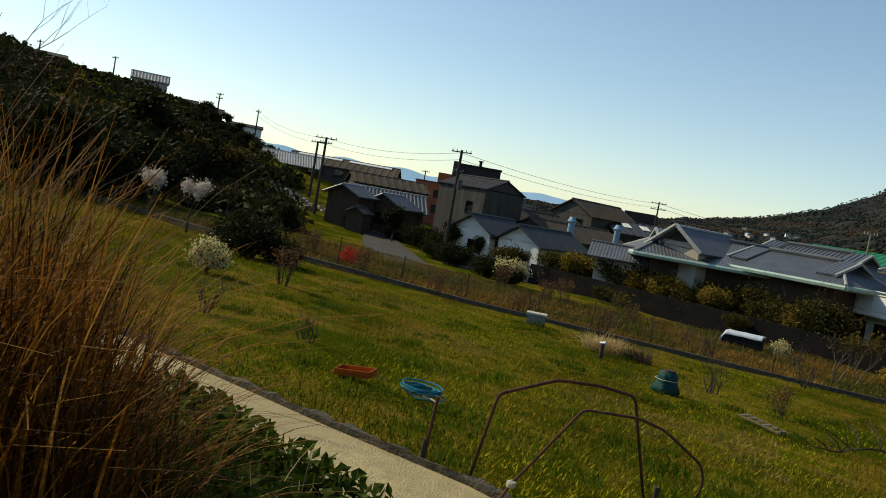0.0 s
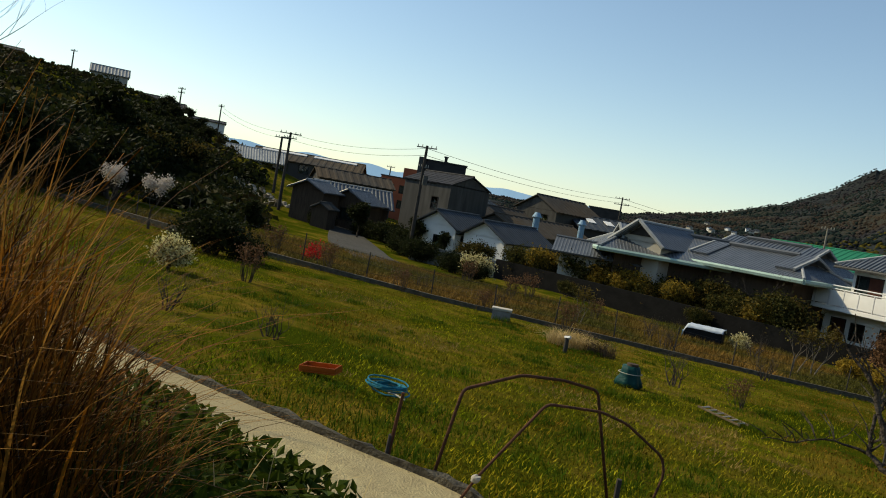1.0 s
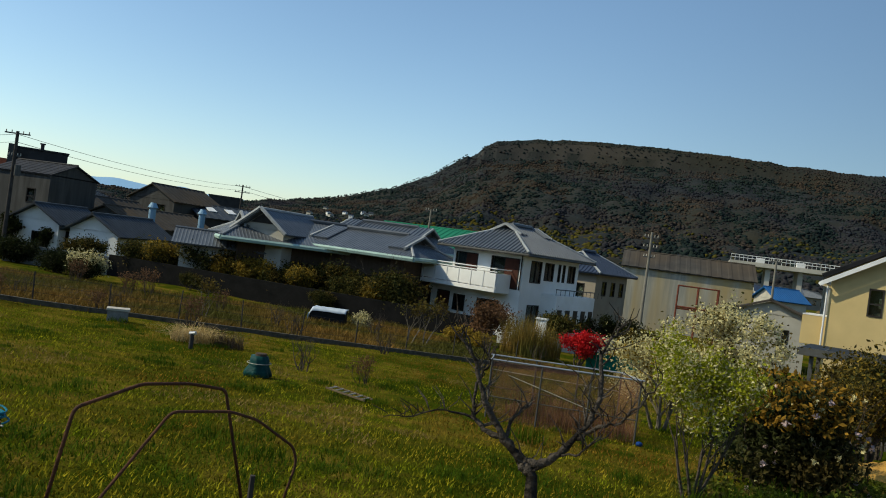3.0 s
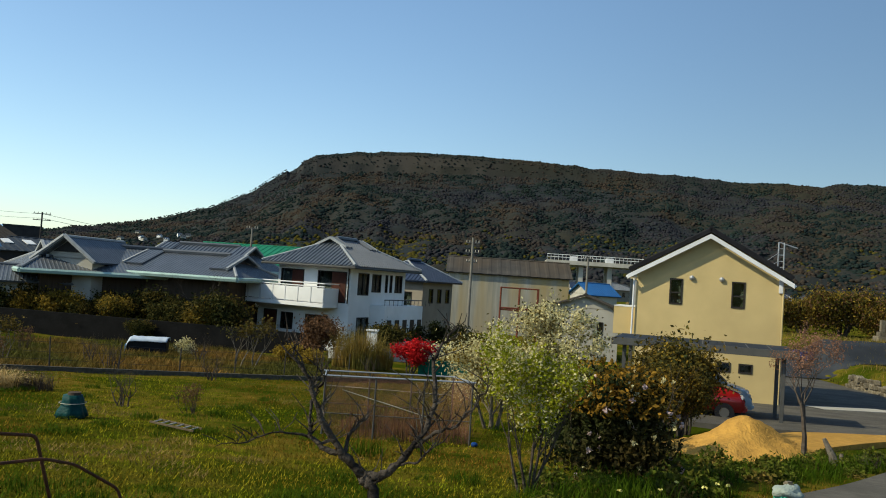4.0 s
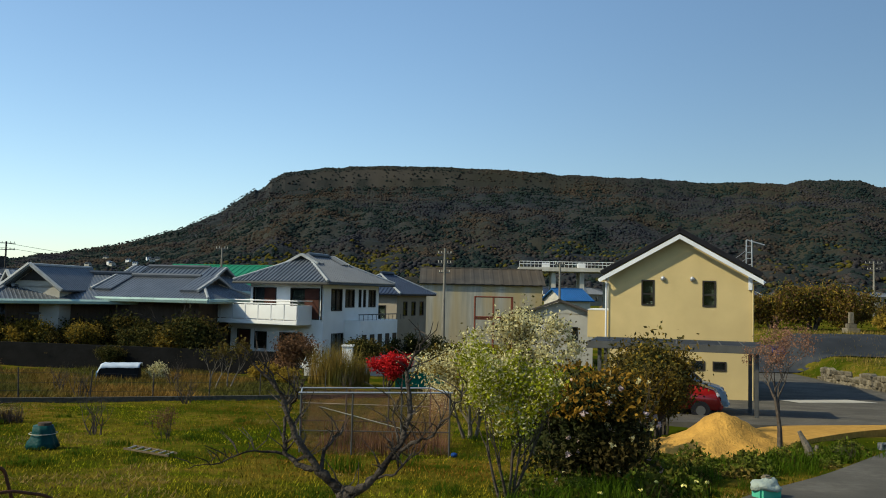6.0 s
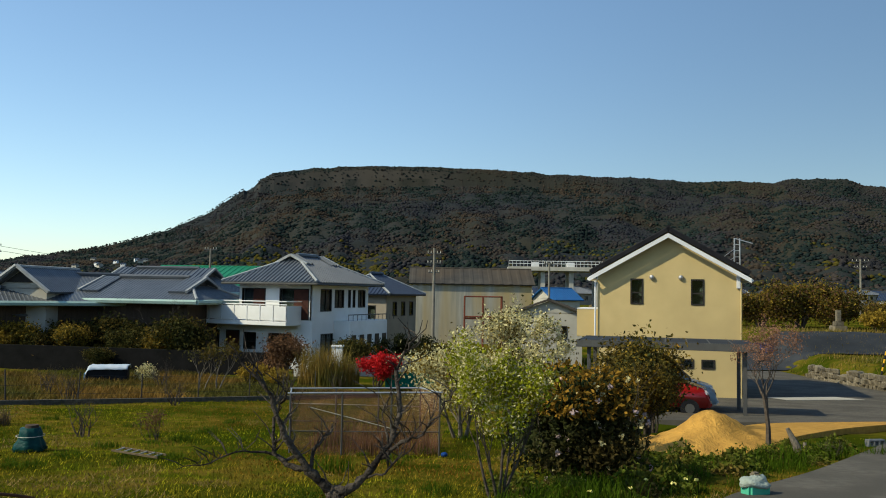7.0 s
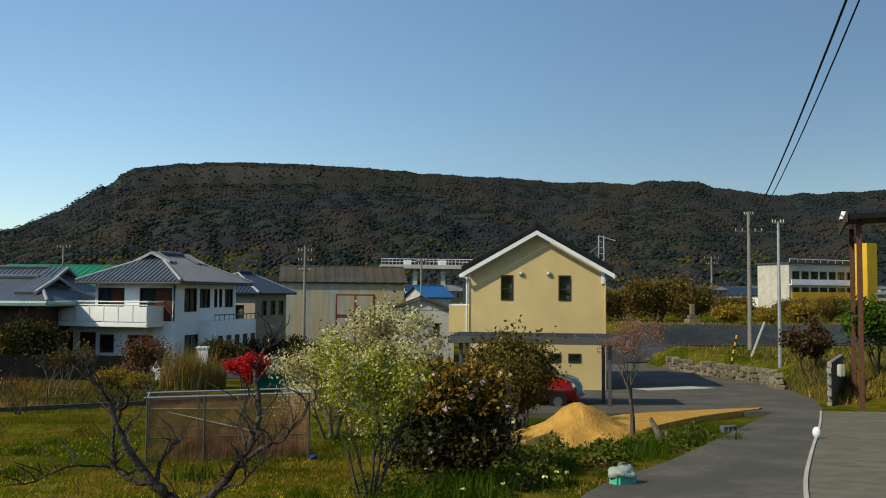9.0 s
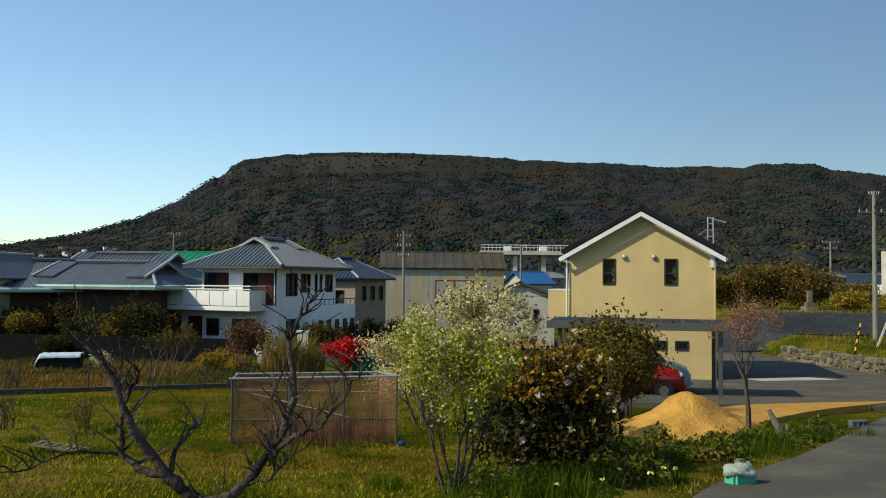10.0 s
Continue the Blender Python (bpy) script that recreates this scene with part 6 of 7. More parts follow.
rope_coil()
t = thing("orange_tray", pose(-6.15, 5.5, ground_z(-6.15, 5.5) + 0.02, 4, -6, 25), "shallow orange plastic tray lying in the grass", "tray")
M_ORANGEP = mat("orange_plastic", (0.42, 0.1, 0.015), (0.3, 0.07, 0.012), 5, 0.45, 0.05)
part("base", boxes((-0.2, -0.1, 0, 0.2, 0.1, 0.02), bevel=0.006), M_ORANGEP, t)
for r in ((-0.2, -0.1, 0.02, 0.2, -0.085, 0.07), (-0.2, 0.085, 0.02, 0.2, 0.1, 0.07), (-0.2, -0.085, 0.02, -0.185, 0.085, 0.07), (0.185, -0.085, 0.02, 0.2, 0.085, 0.07)):
    part("rim", boxes(r, bevel=0.004), M_ORANGEP, t)


def covered_bag():
    t = thing("covered_drum", pose(-6.45, 12.9, ground_z(-6.45, 12.9), 0, 0, 20) @ Matrix.Scale(0.82, 4), "dark green tarpaulin draped and tied over a drum", "tarpaulin")
    bm = bmesh.new()
    bmesh.ops.create_cone(bm, cap_ends=True, segments=28, radius1=0.3, radius2=0.17, depth=0.42, matrix=Matrix.Translation((0, 0, 0.2)))
    bmesh.ops.subdivide_edges(bm, edges=bm.edges, cuts=3, use_grid_fill=True)
    for v in bm.verts:
        a = math.atan2(v.co.y, v.co.x)
        k = 1 + 0.12 * math.sin(a * 7 + v.co.z * 6) * max(0, 0.5 - v.co.z) + 0.15 * noise.noise(v.co * 6)
        if abs(v.co.z - 0.22) < 0.05:
            k *= 0.92
        v.co.x *= k
        v.co.y *= k
    smooth(part("cover", bm, mat("dark_green_tarp", (0.012, 0.06, 0.055), (0.008, 0.04, 0.04), 6, 0.5, 0.3), t))
    part("drum_top", rod((0.02, 0, 0.38), (0.02, 0, 0.46), 0.13, 0.12, 16), M_BROWNWALL, t)
    ring = [((math.cos(i / 16 * 2 * math.pi) * 0.25, math.sin(i / 16 * 2 * math.pi) * 0.25, 0.26), 0.008) for i in range(17)]
    part("cord", tube_data([ring], 4), M_OFFWHITE, t)


covered_bag()
t = thing("meter_box", pose(-13.0, 17.9, ground_z(-13, 17.9), 0, 0, 35), "grey concrete box with pale lid by the low wall", "box")
part("body", boxes((-0.25, -0.18, -0.1, 0.25, 0.18, 0.24), bevel=0.015), M_BLOCK, t)
part("lid", boxes((-0.28, -0.21, 0.242, 0.28, 0.21, 0.3), bevel=0.01), M_OFFWHITE, t)
tuft("straw_clump", -10.0, 16.6, 700, 0.5, 0.45, 0.014, M_STRAW, "heap of cut pale straw stalks in the grass", 31, 1.3, 3)
tuft("dead_weed_clump", -9.3, 16.9, 350, 0.4, 0.4, 0.012, M_BROWNWALL, "heap of grey dead weeds beside the straw", 32, 0.9, 3)
t = thing("garden_tap", pose(-9.2, 15.2, ground_z(-9.2, 15.2)), "small dark standpipe with pale top", "tap")
part("pipe", rod((0, 0, -0.05), (0, 0, 0.28), 0.05, 0.045), M_WOODPOLE, t)
part("spout", rod((-0.06, 0, 0.27), (0.08, 0, 0.3), 0.04), M_STEEL, t)
t = thing("fallen_ladder", pose(-4.6, 12.6, ground_z(-4.6, 12.6) + 0.03, 0, 5, -12), "short weathered wooden ladder lying in the grass", "ladder")
for y in (-0.12, 0.12):
    part("rail", boxes((-0.42, y - 0.014, 0, 0.36, y + 0.014, 0.03), bevel=0.004), M_DRYWOOD, t)
for i in range(6):
    part("rung", rod((-0.36 + i * 0.13, -0.12, 0.02), (-0.36 + i * 0.13, 0.12, 0.02), 0.012), M_OFFWHITE, t)


def covered_stack():
    t = thing("covered_load", pose(-14.6, 35.7, ground_z(-14.6, 35.7), 0, 0, 12), "long low stack under a white and blue sheet", "tarpaulin")
    part("load", boxes((-0.8, -0.4, -0.05, 0.85, 0.4, 0.6), bevel=0.04), M_BLACKROOF, t)
    bm = bmesh.new()
    bmesh.ops.create_grid(bm, x_segments=24, y_segments=10, size=0.5)
    for v in bm.verts:
        x, y = v.co.x * 1.8, v.co.y * 1.0
        drop = max(0, abs(y) - 0.36) * 1.2 + max(0, -x - 0.72) * 2.4
        v.co = Vector((max(x, -0.85), y, 0.66 - drop + 0.025 * noise.noise(v.co * 9)))
    ob = smooth(part("sheet", bm, mat("pale_sheet", (0.55, 0.6, 0.66), (0.4, 0.47, 0.56), 3, 0.4, 0.2), t))
    ob.modifiers.new("thick", "SOLIDIFY").thickness = 0.01
    part("blue_edge", boxes((-0.89, -0.38, 0.0, -0.86, 0.38, 0.34), bevel=0.01), mat("pale_blue_sheet", (0.2, 0.35, 0.55), (0.15, 0.28, 0.45), 3, 0.5, 0.1), t)


covered_stack()


def net_frame():
    """Pipe frame hung with brown netting over a vegetable bed."""
    t = thing("net_frame", pose(-2.55, 13.8, ground_z(-2.55, 13.8), 0, 0, 10), "galvanised pipe frame hung with brown bird netting", "net frame")
    w, d, hh = 2.55, 2.3, 0.98
    dz = -0.19
    for x in (0, w * 0.34, w * 0.67, w):
        for y in (0, d):
            part("post", rod((x, y, -0.3), (x, y, hh + dz * y / d), 0.016), M_GREYALU, t)
    for y in (0, d):
        part("rail", rod((-0.05, y, hh + dz * y / d), (w + 0.05, y, hh + dz * y / d), 0.016), M_STEEL, t)
        part("rail", rod((-0.02, y, 0.35 + dz * y / d), (w, y, 0.3 + dz * y / d), 0.009), M_GREYALU, t)
    for x in (0, w):
        part("rail", rod((x, 0, hh), (x, d, hh + dz), 0.014), M_STEEL, t)
    part("brace", rod((0.3, 0, 0.75), (w * 0.7, 0, 0.35), 0.008), M_OFFWHITE, t)
    part("brace", rod((0.0, d, 0.5), (w, d, 0.42), 0.008), M_OFFWHITE, t)
    m = bpy.data.materials.new("brown_netting")
    m.use_nodes = True
    n, l = m.node_tree.nodes, m.node_tree.links
    b = n["Principled BSDF"]
    b.inputs["Base Color"].default_value = (0.2, 0.085, 0.042, 1)
    b.inputs["Roughness"].default_value = 0.9
    b.inputs["Alpha"].default_value = 0.38
    for a, c in (((0, 0), (w, 0)), ((w, 0), (w, d)), ((w, d), (0, d)), ((0, d), (0, 0))):
        bm = bmesh.new()
        bmesh.ops.create_grid(bm, x_segments=16, y_segments=6, size=0.5)
        for v in bm.verts:
            s, q = v.co.x + 0.5, v.co.y + 0.5
            x, y = a[0] + (c[0] - a[0]) * s, a[1] + (c[1] - a[1]) * s
            k = 0.03 * noise.noise((x * 3, y * 3, q * 4))
            v.co = Vector((x + k, y + k, -0.08 + dz * y / d + q * (hh - 0.0 + 0.08) - 0.05 * math.sin(math.pi * s * 3) ** 2 * q))
        part("net", bm, m, t)
    g = tuft("dry_bed", -1.2, 15.1, 900, 1.25, 0.5, 0.012, L_BROWN, "dry brown stalks inside the net frame", 35, 0.4, 3)
    bm = bmesh.new()
    bmesh.ops.create_uvsphere(bm, u_segments=10, v_segments=7, radius=0.06)
    bowl = part("blue_bowl", bm, M_BLUETARP)
    bowl.matrix_basis = pose(0.05, 14.0, ground_z(0.05, 14.0) + 0.03) @ Matrix.Diagonal((1, 1, 0.7, 1))
    tagged(bowl, "small blue plastic bowl lying by the net frame", "bowl")


net_frame()
ob = thing("green_net", pose(-0.9, 37.2, ground_z(-0.9, 37.2)), "low green garden net on stakes", "net")
bm = bmesh.new()
bmesh.ops.create_grid(bm, x_segments=20, y_segments=5, size=0.5)
for v in bm.verts:
    x = v.co.x * 3.4
    v.co = Vector((x, 0.15 * noise.noise((x, 0, 0)), (v.co.y + 0.5) * (0.7 + 0.2 * noise.noise((x * 1.3, 2, 0)))))
q = part("net", bm, mat("green_net", (0.02, 0.16, 0.1), (0.015, 0.11, 0.07), 5, 0.8, 0.2), ob)
q.modifiers.new("thick", "SOLIDIFY").thickness = 0.01
for i in range(5):
    part("stake", rod((-1.6 + i * 0.8, 0.05, -0.1), (-1.6 + i * 0.8, 0.05, 1.0), 0.015), M_WOODPOLE, ob)


def sand_heap():
    cx, cy = 5.4, 16.4
    bm = bmesh.new()
    bmesh.ops.create_grid(bm, x_segments=60, y_segments=60, size=2.0)
    for v in bm.verts:
        x, y = v.co.x, v.co.y
        r = math.hypot(x / 1.0, y) * 1.13
        hgt = 0.68 * math.exp(-(r / 0.98) ** 2.0) + 0.14 * noise.noise((x * 1.6, y * 1.6, 2)) + 0.035 * noise.noise((x * 6, y * 6, 4))
        edge = min(1, max(0, (2.05 - r) / 0.3))
        v.co.z = ground_z(cx + x, cy + y) - ground_z(cx, cy) + (hgt + 0.02) * edge - 0.12 * (1 - edge)
    ob = smooth(part("sand_mound", bm, M_SAND))
    ob.matrix_basis = pose(cx, cy, ground_z(cx, cy))
    tagged(ob, "heap of ochre sand beside the cherry sapling", "sand")


sand_heap()
ribbon("sand_strip", [(6.2, 18.4), (8.2, 21.4), (10.8, 22.6), (13.4, 23.3)], [(6.7, 16.6), (8.2, 18.5), (10.3, 20.7), (13.0, 22.8)], M_SAND, 0.1, "strip of spilled ochre sand along the lane", "sand")
ribbon("white_slab", [(13.9, 33.2), (17.6, 34.2)], [(13.6, 34.6), (17.0, 35.6)], M_OFFWHITE, 0.09, "pale concrete slab in the yard", "pavement")
t = thing("hollow_block", pose(8.9, 16.9, ground_z(8.9, 16.9) + 0.01, 0, 0, 12), "hollow concrete block lying at the lane's edge", "block")
part("web", boxes((-0.195, -0.06, 0.0, 0.195, 0.06, 0.03), bevel=0.004), M_BLOCK, t)
part("web", boxes((-0.195, -0.06, 0.12, 0.195, 0.06, 0.15), bevel=0.004), M_BLOCK, t)
for x in (-0.18, -0.06, 0.06, 0.18):
    part("rib", boxes((x - 0.015, -0.06, 0.03, x + 0.015, 0.06, 0.12)), M_BLOCK, t)


def jerry_can():
    t = thing("jerry_can", pose(3.85, 10.1, ground_z(3.85, 10.1), 0, 0, 20), "pale green plastic canister covered with a white bag", "canister")
    part("body", boxes((-0.16, -0.1, 0, 0.16, 0.1, 0.2), bevel=0.03), mat("mint_plastic", (0.1, 0.42, 0.27), (0.08, 0.36, 0.23), 5, 0.4, 0.05), t)
    bm = bmesh.new()
    bmesh.ops.create_icosphere(bm, subdivisions=3, radius=0.17)
    for v in bm.verts:
        v.co = Vector((v.co.x * 1.15, v.co.y * 0.8, max(v.co.z * 0.62, -0.03) + 0.19)) + v.co * 0.35 * noise.noise(v.co * 9)
    smooth(part("bag", bm, mat("white_plastic_bag", (0.36, 0.4, 0.34), (0.26, 0.3, 0.26), 6, 0.5, 0.5), t, "crumpled white plastic bag"))
    part("stone", boxes((-0.06, -0.05, 0.27, 0.05, 0.05, 0.33), bevel=0.02), M_STONE, t, "grey stone weight")


jerry_can()
t = thing("dead_stump", pose(6.5, 14.9, ground_z(6.5, 14.9)), "broken dry stump with splintered stalks", "stump")
part("stem", tube_data([[((0, 0, -0.1), 0.09), ((-0.08, 0, 0.2), 0.07), ((-0.22, 0.05, 0.5), 0.035)], [((0.05, 0, 0), 0.05), ((0.1, 0.05, 0.25), 0.03)]], 7), M_PALEBARK, t)
rnd = random.Random(40)
for i in range(6):
    x = 1.6 + rnd.random() * 2.0
    y = 8.9 + (x - 1.6) * 0.75 + rnd.uniform(0.1, 0.6)
    d = thing("daffodil", pose(x, y, ground_z(x, y), 0, 0, rnd.uniform(0, 360)), "pale yellow daffodil at the edge of the lane", "flower", "daffodils by the lane")
    part("stem", rod((0, 0, -0.03), (0.02, 0, 0.2), 0.005, 0.004, 4), M_TUFT, d)
    part("petal", leaf_quads([Vector((0.02 + rnd.gauss(0, 0.012), rnd.gauss(0, 0.012), 0.21)) for _ in range(8)], 0.02, rnd, 0.7), mat("daffodil_petal", (0.75, 0.7, 0.25), (0.7, 0.62, 0.15), 4, 0.6, 0), d)
b = bmesh.new()
bmesh.ops.create_uvsphere(b, u_segments=14, v_segments=10, radius=0.1)
ob = smooth(part("white_marker", b, M_WTRIM))
ob.matrix_basis = pose(9.45, 14.6, ground_z(9.45, 14.6) + 0.2) @ Matrix.Diagonal((0.8, 0.8, 1.1, 1))
tagged(ob, "rounded white marker standing on the lane's edge strip", "marker")


# ---- cars ----
def car(x, y, rz, paint, label):
    t = thing("car", pose(x, y, ground_z(x, y) + 0.08, 0, 0, rz), label, "car")
    w = 0.74

    def shell(name, profile, half, material, taper=0.0, bev=0.05):
        bm = prism(profile, -half, half)
        bmesh.ops.recalc_face_normals(bm, faces=bm.faces)
        for v in bm.verts:
            if taper and v.co.z > 0.95:
                v.co.y *= 1 - taper
        bmesh.ops.bevel(bm, geom=list(bm.edges), offset=bev, segments=3, affect="EDGES")
        return smooth(part(name, bm, material, t))
    shell("body", [(-1.65, 0.25), (1.62, 0.22), (1.7, 0.5), (1.55, 0.78), (0.95, 0.95), (-1.55, 1.0), (-1.68, 0.6)], w, paint)
    shell("cabin", [(0.95, 0.9), (0.35, 1.46), (-1.3, 1.5), (-1.6, 0.9)], w - 0.03, paint, 0.16)
    for s in (-1, 1):
        part("side_window", slab([(0.72, s * (w - 0.005), 0.98), (0.3, s * (w - 0.075), 1.36), (-1.15, s * (w - 0.075), 1.38), (-1.35, s * (w - 0.005), 0.98)], 0.02), M_PANEL, t)
        part("headlight", boxes((1.42, s * 0.6 - 0.12, 0.6, 1.64, s * 0.6 + 0.12, 0.76), bevel=0.04), M_LAMP, t)
        part("mirror", boxes((0.55, s * 0.74 - 0.09, 0.98, 0.67, s * 0.74 + 0.09, 1.1), bevel=0.03), paint, t)
        for wx in (-1.1, 1.08):
            tyre = part("wheel", rod((wx, s * (w - 0.14), 0.2), (wx, s * (w + 0.015), 0.2), 0.29, 0.29, 24), M_BLACKROOF, t)
            part("rim", rod((wx, s * (w - 0.1), 0.2), (wx, s * (w + 0.025), 0.2), 0.17, 0.15, 10), M_GREYALU, tyre)
    part("windscreen", slab([(0.9, -0.58, 1.0), (0.9, 0.58, 1.0), (0.42, 0.5, 1.42), (0.42, -0.5, 1.42)], 0.02), M_PANEL, t)
    part("bumper", boxes((1.5, -0.6, 0.22, 1.76, 0.6, 0.42), bevel=0.05), paint, t)
    part("grille", boxes((1.6, -0.4, 0.46, 1.7, 0.4, 0.58), bevel=0.02), M_BLACKROOF, t)
    return t


M_LAMP = mat("headlight_lens", (0.6, 0.62, 0.65), (0.5, 0.52, 0.55), 6, 0.1, 0, spec=0.8)
car(6.9, 26.7, -15, mat("red_paint", (0.32, 0.012, 0.012), (0.28, 0.01, 0.01), 2, 0.2, 0, spec=0.7), "small red car parked under the carport")
car(7.7, 28.5, -15, mat("pale_blue_paint", (0.5, 0.58, 0.64), (0.46, 0.54, 0.6), 2, 0.2, 0, spec=0.7), "pale silver-blue car parked under the carport")


# ---- poles and wires ----
def utility_pole(x, y, z0, z1, material, label, arms=((0.3, 0.9),), rz=0, r=0.15, name="utility_pole"):
    t = thing(name, pose(x, y, z0, 0, 0, rz), label, "pole")
    hh = z1 - z0
    part("shaft", rod((0, 0, -0.3), (0, 0, hh), r, r * 0.65, 12), material, t)
    for d, w in arms:
        part("crossarm", boxes((-w, -0.05, hh - d - 0.04, w, 0.05, hh - d + 0.04), bevel=0.008), M_GREYALU, t)
        for s in (-0.9, -0.45, 0.45, 0.9):
            part("insulator", rod((s * w, 0, hh - d + 0.04), (s * w, 0, hh - d + 0.2), 0.035, 0.03, 6), M_OFFWHITE, t)
    return t


utility_pole(-40.9, 43.7, ground_z(-40.9, 43.7), 4.0, M_WOODPOLE, "tall dark utility pole with crossarm beside the track", ((0.15, 0.8), (1.6, 0.4)), 20)
part("transformer", rod((0.28, 0, 5.0), (0.28, 0, 5.7), 0.2, 0.2, 12), M_GREYALU, bpy.data.objects["utility_pole"])
utility_pole(-57.1, 43.8, ground_z(-57.1, 43.8), 3.8, M_WOODPOLE, "dark utility pole above the village roofs", ((0.1, 1.0), (0.5, 0.6)), 30)
utility_pole(-63.9, 48.1, ground_z(-63.9, 48.1), 3.7, M_WOODPOLE, "second dark utility pole among the houses", ((0.1, 0.7),), 30)
utility_pole(-92.3, 59.3, ground_z(-92.3, 59.3), 7.7, M_WOODPOLE, "thin pole on the shoulder of the hill", ((0.3, 0.4),), 30, 0.11)
utility_pole(-112.0, 48.4, ground_z(-112.0, 48.4), 11.8, M_WOODPOLE, "pole beside the hilltop hut", ((0.2, 0.5),), 30, 0.12)
utility_pole(-96.9, 56.1, ground_z(-96.9, 56.1), 9.0, M_WOODPOLE, "stayed pole on the hill edge", ((0.2, 0.5), (0.7, 0.5)), 30, 0.12)
utility_pole(-119.0, 41.0, ground_z(-119, 41), 12.2, M_WOODPOLE, "pole by the flat-roofed hilltop house", ((0.3, 0.5),), 30, 0.12)
utility_pole(-49.0, 88.0, -4.4, 4.6, M_WOODPOLE, "far pole behind the workshops", ((0.2, 0.9), (0.9, 0.9)), 20, 0.13)
utility_pole(-89.0, 88.0, -4.4, 4.4, M_WOODPOLE, "far pole near the water", ((0.2, 0.7),), 20, 0.13)
utility_pole(-82.0, 90.0, -4.4, 4.0, M_WOODPOLE, "another far pole near the water", ((0.2, 0.7),), 20, 0.13)
utility_pole(-0.76, 59.9, -4.6, 3.3, M_POLE, "concrete pole with transformer behind the white house", ((0.4, 0.5), (1.1, 0.5), (1.8, 0.4)), 0, 0.13)
utility_pole(-19.0, 66.0, -4.6, 3.3, M_POLE, "slim concrete pole behind the tiled house", ((0.1, 0.5),), 0, 0.11)
utility_pole(8.5, 66.0, -4.6, 2.6, M_POLE, "concrete pole beside the warehouse", ((0.1, 0.4),), 0, 0.12)
PR = (28.3, 50.3)
utility_pole(PR[0], PR[1], ground_z(*PR), 5.5, M_POLE, "weathered concrete utility pole with long crossarm", ((0.2, 0.3), (1.3, 0.9)), -20, 0.16)
PS = (23.3, 38.6)
utility_pole(PS[0], PS[1], ground_z(*PS), 3.75, M_STEEL, "slim grey steel pole beside the lane", ((0.1, 0.3), ), -20, 0.1)
utility_pole(47.0, 92.0, ground_z(47, 92), 4.6, M_POLE, "distant utility pole with arm", ((0.2, 0.9), (0.9, 0.7)), -20, 0.15)


def cable(a, b, sag, r=0.012, label="thin black overhead cable"):
    a, b = Vector(a), Vector(b)
    pts = []
    for i in range(15):
        t = i / 14
        p = a.lerp(b, t)
        p.z -= sag * 4 * t * (1 - t)
        pts.append((p, r))
    return tagged(part("overhead_cable", tube_data([pts], 4), M_WIRE), label, "cable")


for k, (dz, r) in enumerate(((0.0, 0.03), (0.4, 0.02))):
    cable((28.3, 50.3, 4.5 - dz), (6.9 + 0.2 * k, 7.8, 6.6 - dz * 0.3), 0.55 + 0.15 * k, r)
cable((23.3, 38.6, 3.6), (28.3, 50.3, 4.2), 0.2, 0.014)
for dz in (0.0, 0.5):
    cable((28.3, 50.3, 4.2 - dz), (47.0, 92.0, 4.4 - dz), 0.8, 0.02)
    cable((-40.9, 43.7, 3.8 - dz), (-57.1, 43.8, 3.7 - dz), 0.5, 0.014)
    cable((-57.1, 43.8, 3.7 - dz), (-92.3, 59.3, 7.4 - dz), 0.6, 0.014)
    cable((-40.9, 43.7, 3.8 - dz), (-49.0, 88.0, 4.4 - dz), 0.5, 0.018)
    cable((-49.0, 88.0, 4.4 - dz), (-19.0, 120.0, 1.0 - dz), 0.6, 0.025)


# ---- beyond the lane ----
def stone_wall():
    t = tagged(new("wall_stone"), "dry-laid wall of rough grey and brown stones beside the lane", "wall", kind="structure")
    rnd = random.Random(61)
    metas = []
    for k in range(6):
        bm = bmesh.new()
        bmesh.ops.create_cube(bm, size=1.0)
        for v in bm.verts:
            v.co = Vector((v.co.x * 1.25, v.co.y, v.co.z * 0.85)) * (1 + 0.45 * noise.noise(v.co * 3 + Vector((k * 7, 0, 0))))
        bmesh.ops.bevel(bm, geom=list(bm.edges), offset=0.12, segments=1, affect="EDGES")
        me = bpy.data.meshes.new("stone")
        bm.to_mesh(me)
        bm.free()
        me.materials.append(M_STONE)
        metas.append(me)
    line = [(20.0, 33.2), (21.5, 37.0), (21.6, 42.0), (21.5, 48.0)]
    back = boxes()
    for (x0, y0), (x1, y1) in zip(line, line[1:]):
        L = math.hypot(x1 - x0, y1 - y0)
        n = int(L / 0.27)
        for i in range(n):
            for row in range(3):
                f = (i + rnd.uniform(0.2, 0.8)) / n
                x, y = x0 + (x1 - x0) * f, y0 + (y1 - y0) * f
                if row == 2 and rnd.random() < 0.35:
                    continue
                s = rnd.uniform(0.24, 0.4)
                ob = new("stone", rnd.choice(metas))
                ob.parent = t
                ob.matrix_basis = pose(x + rnd.uniform(-0.06, 0.06), y, ground_z(x - 0.8, y) + 0.12 + row * 0.27, rnd.uniform(-12, 12), rnd.uniform(-12, 12), 68 + rnd.choice((0, 90, 180)) + rnd.uniform(-14, 14)) @ Matrix.Scale(s, 4)


stone_wall()


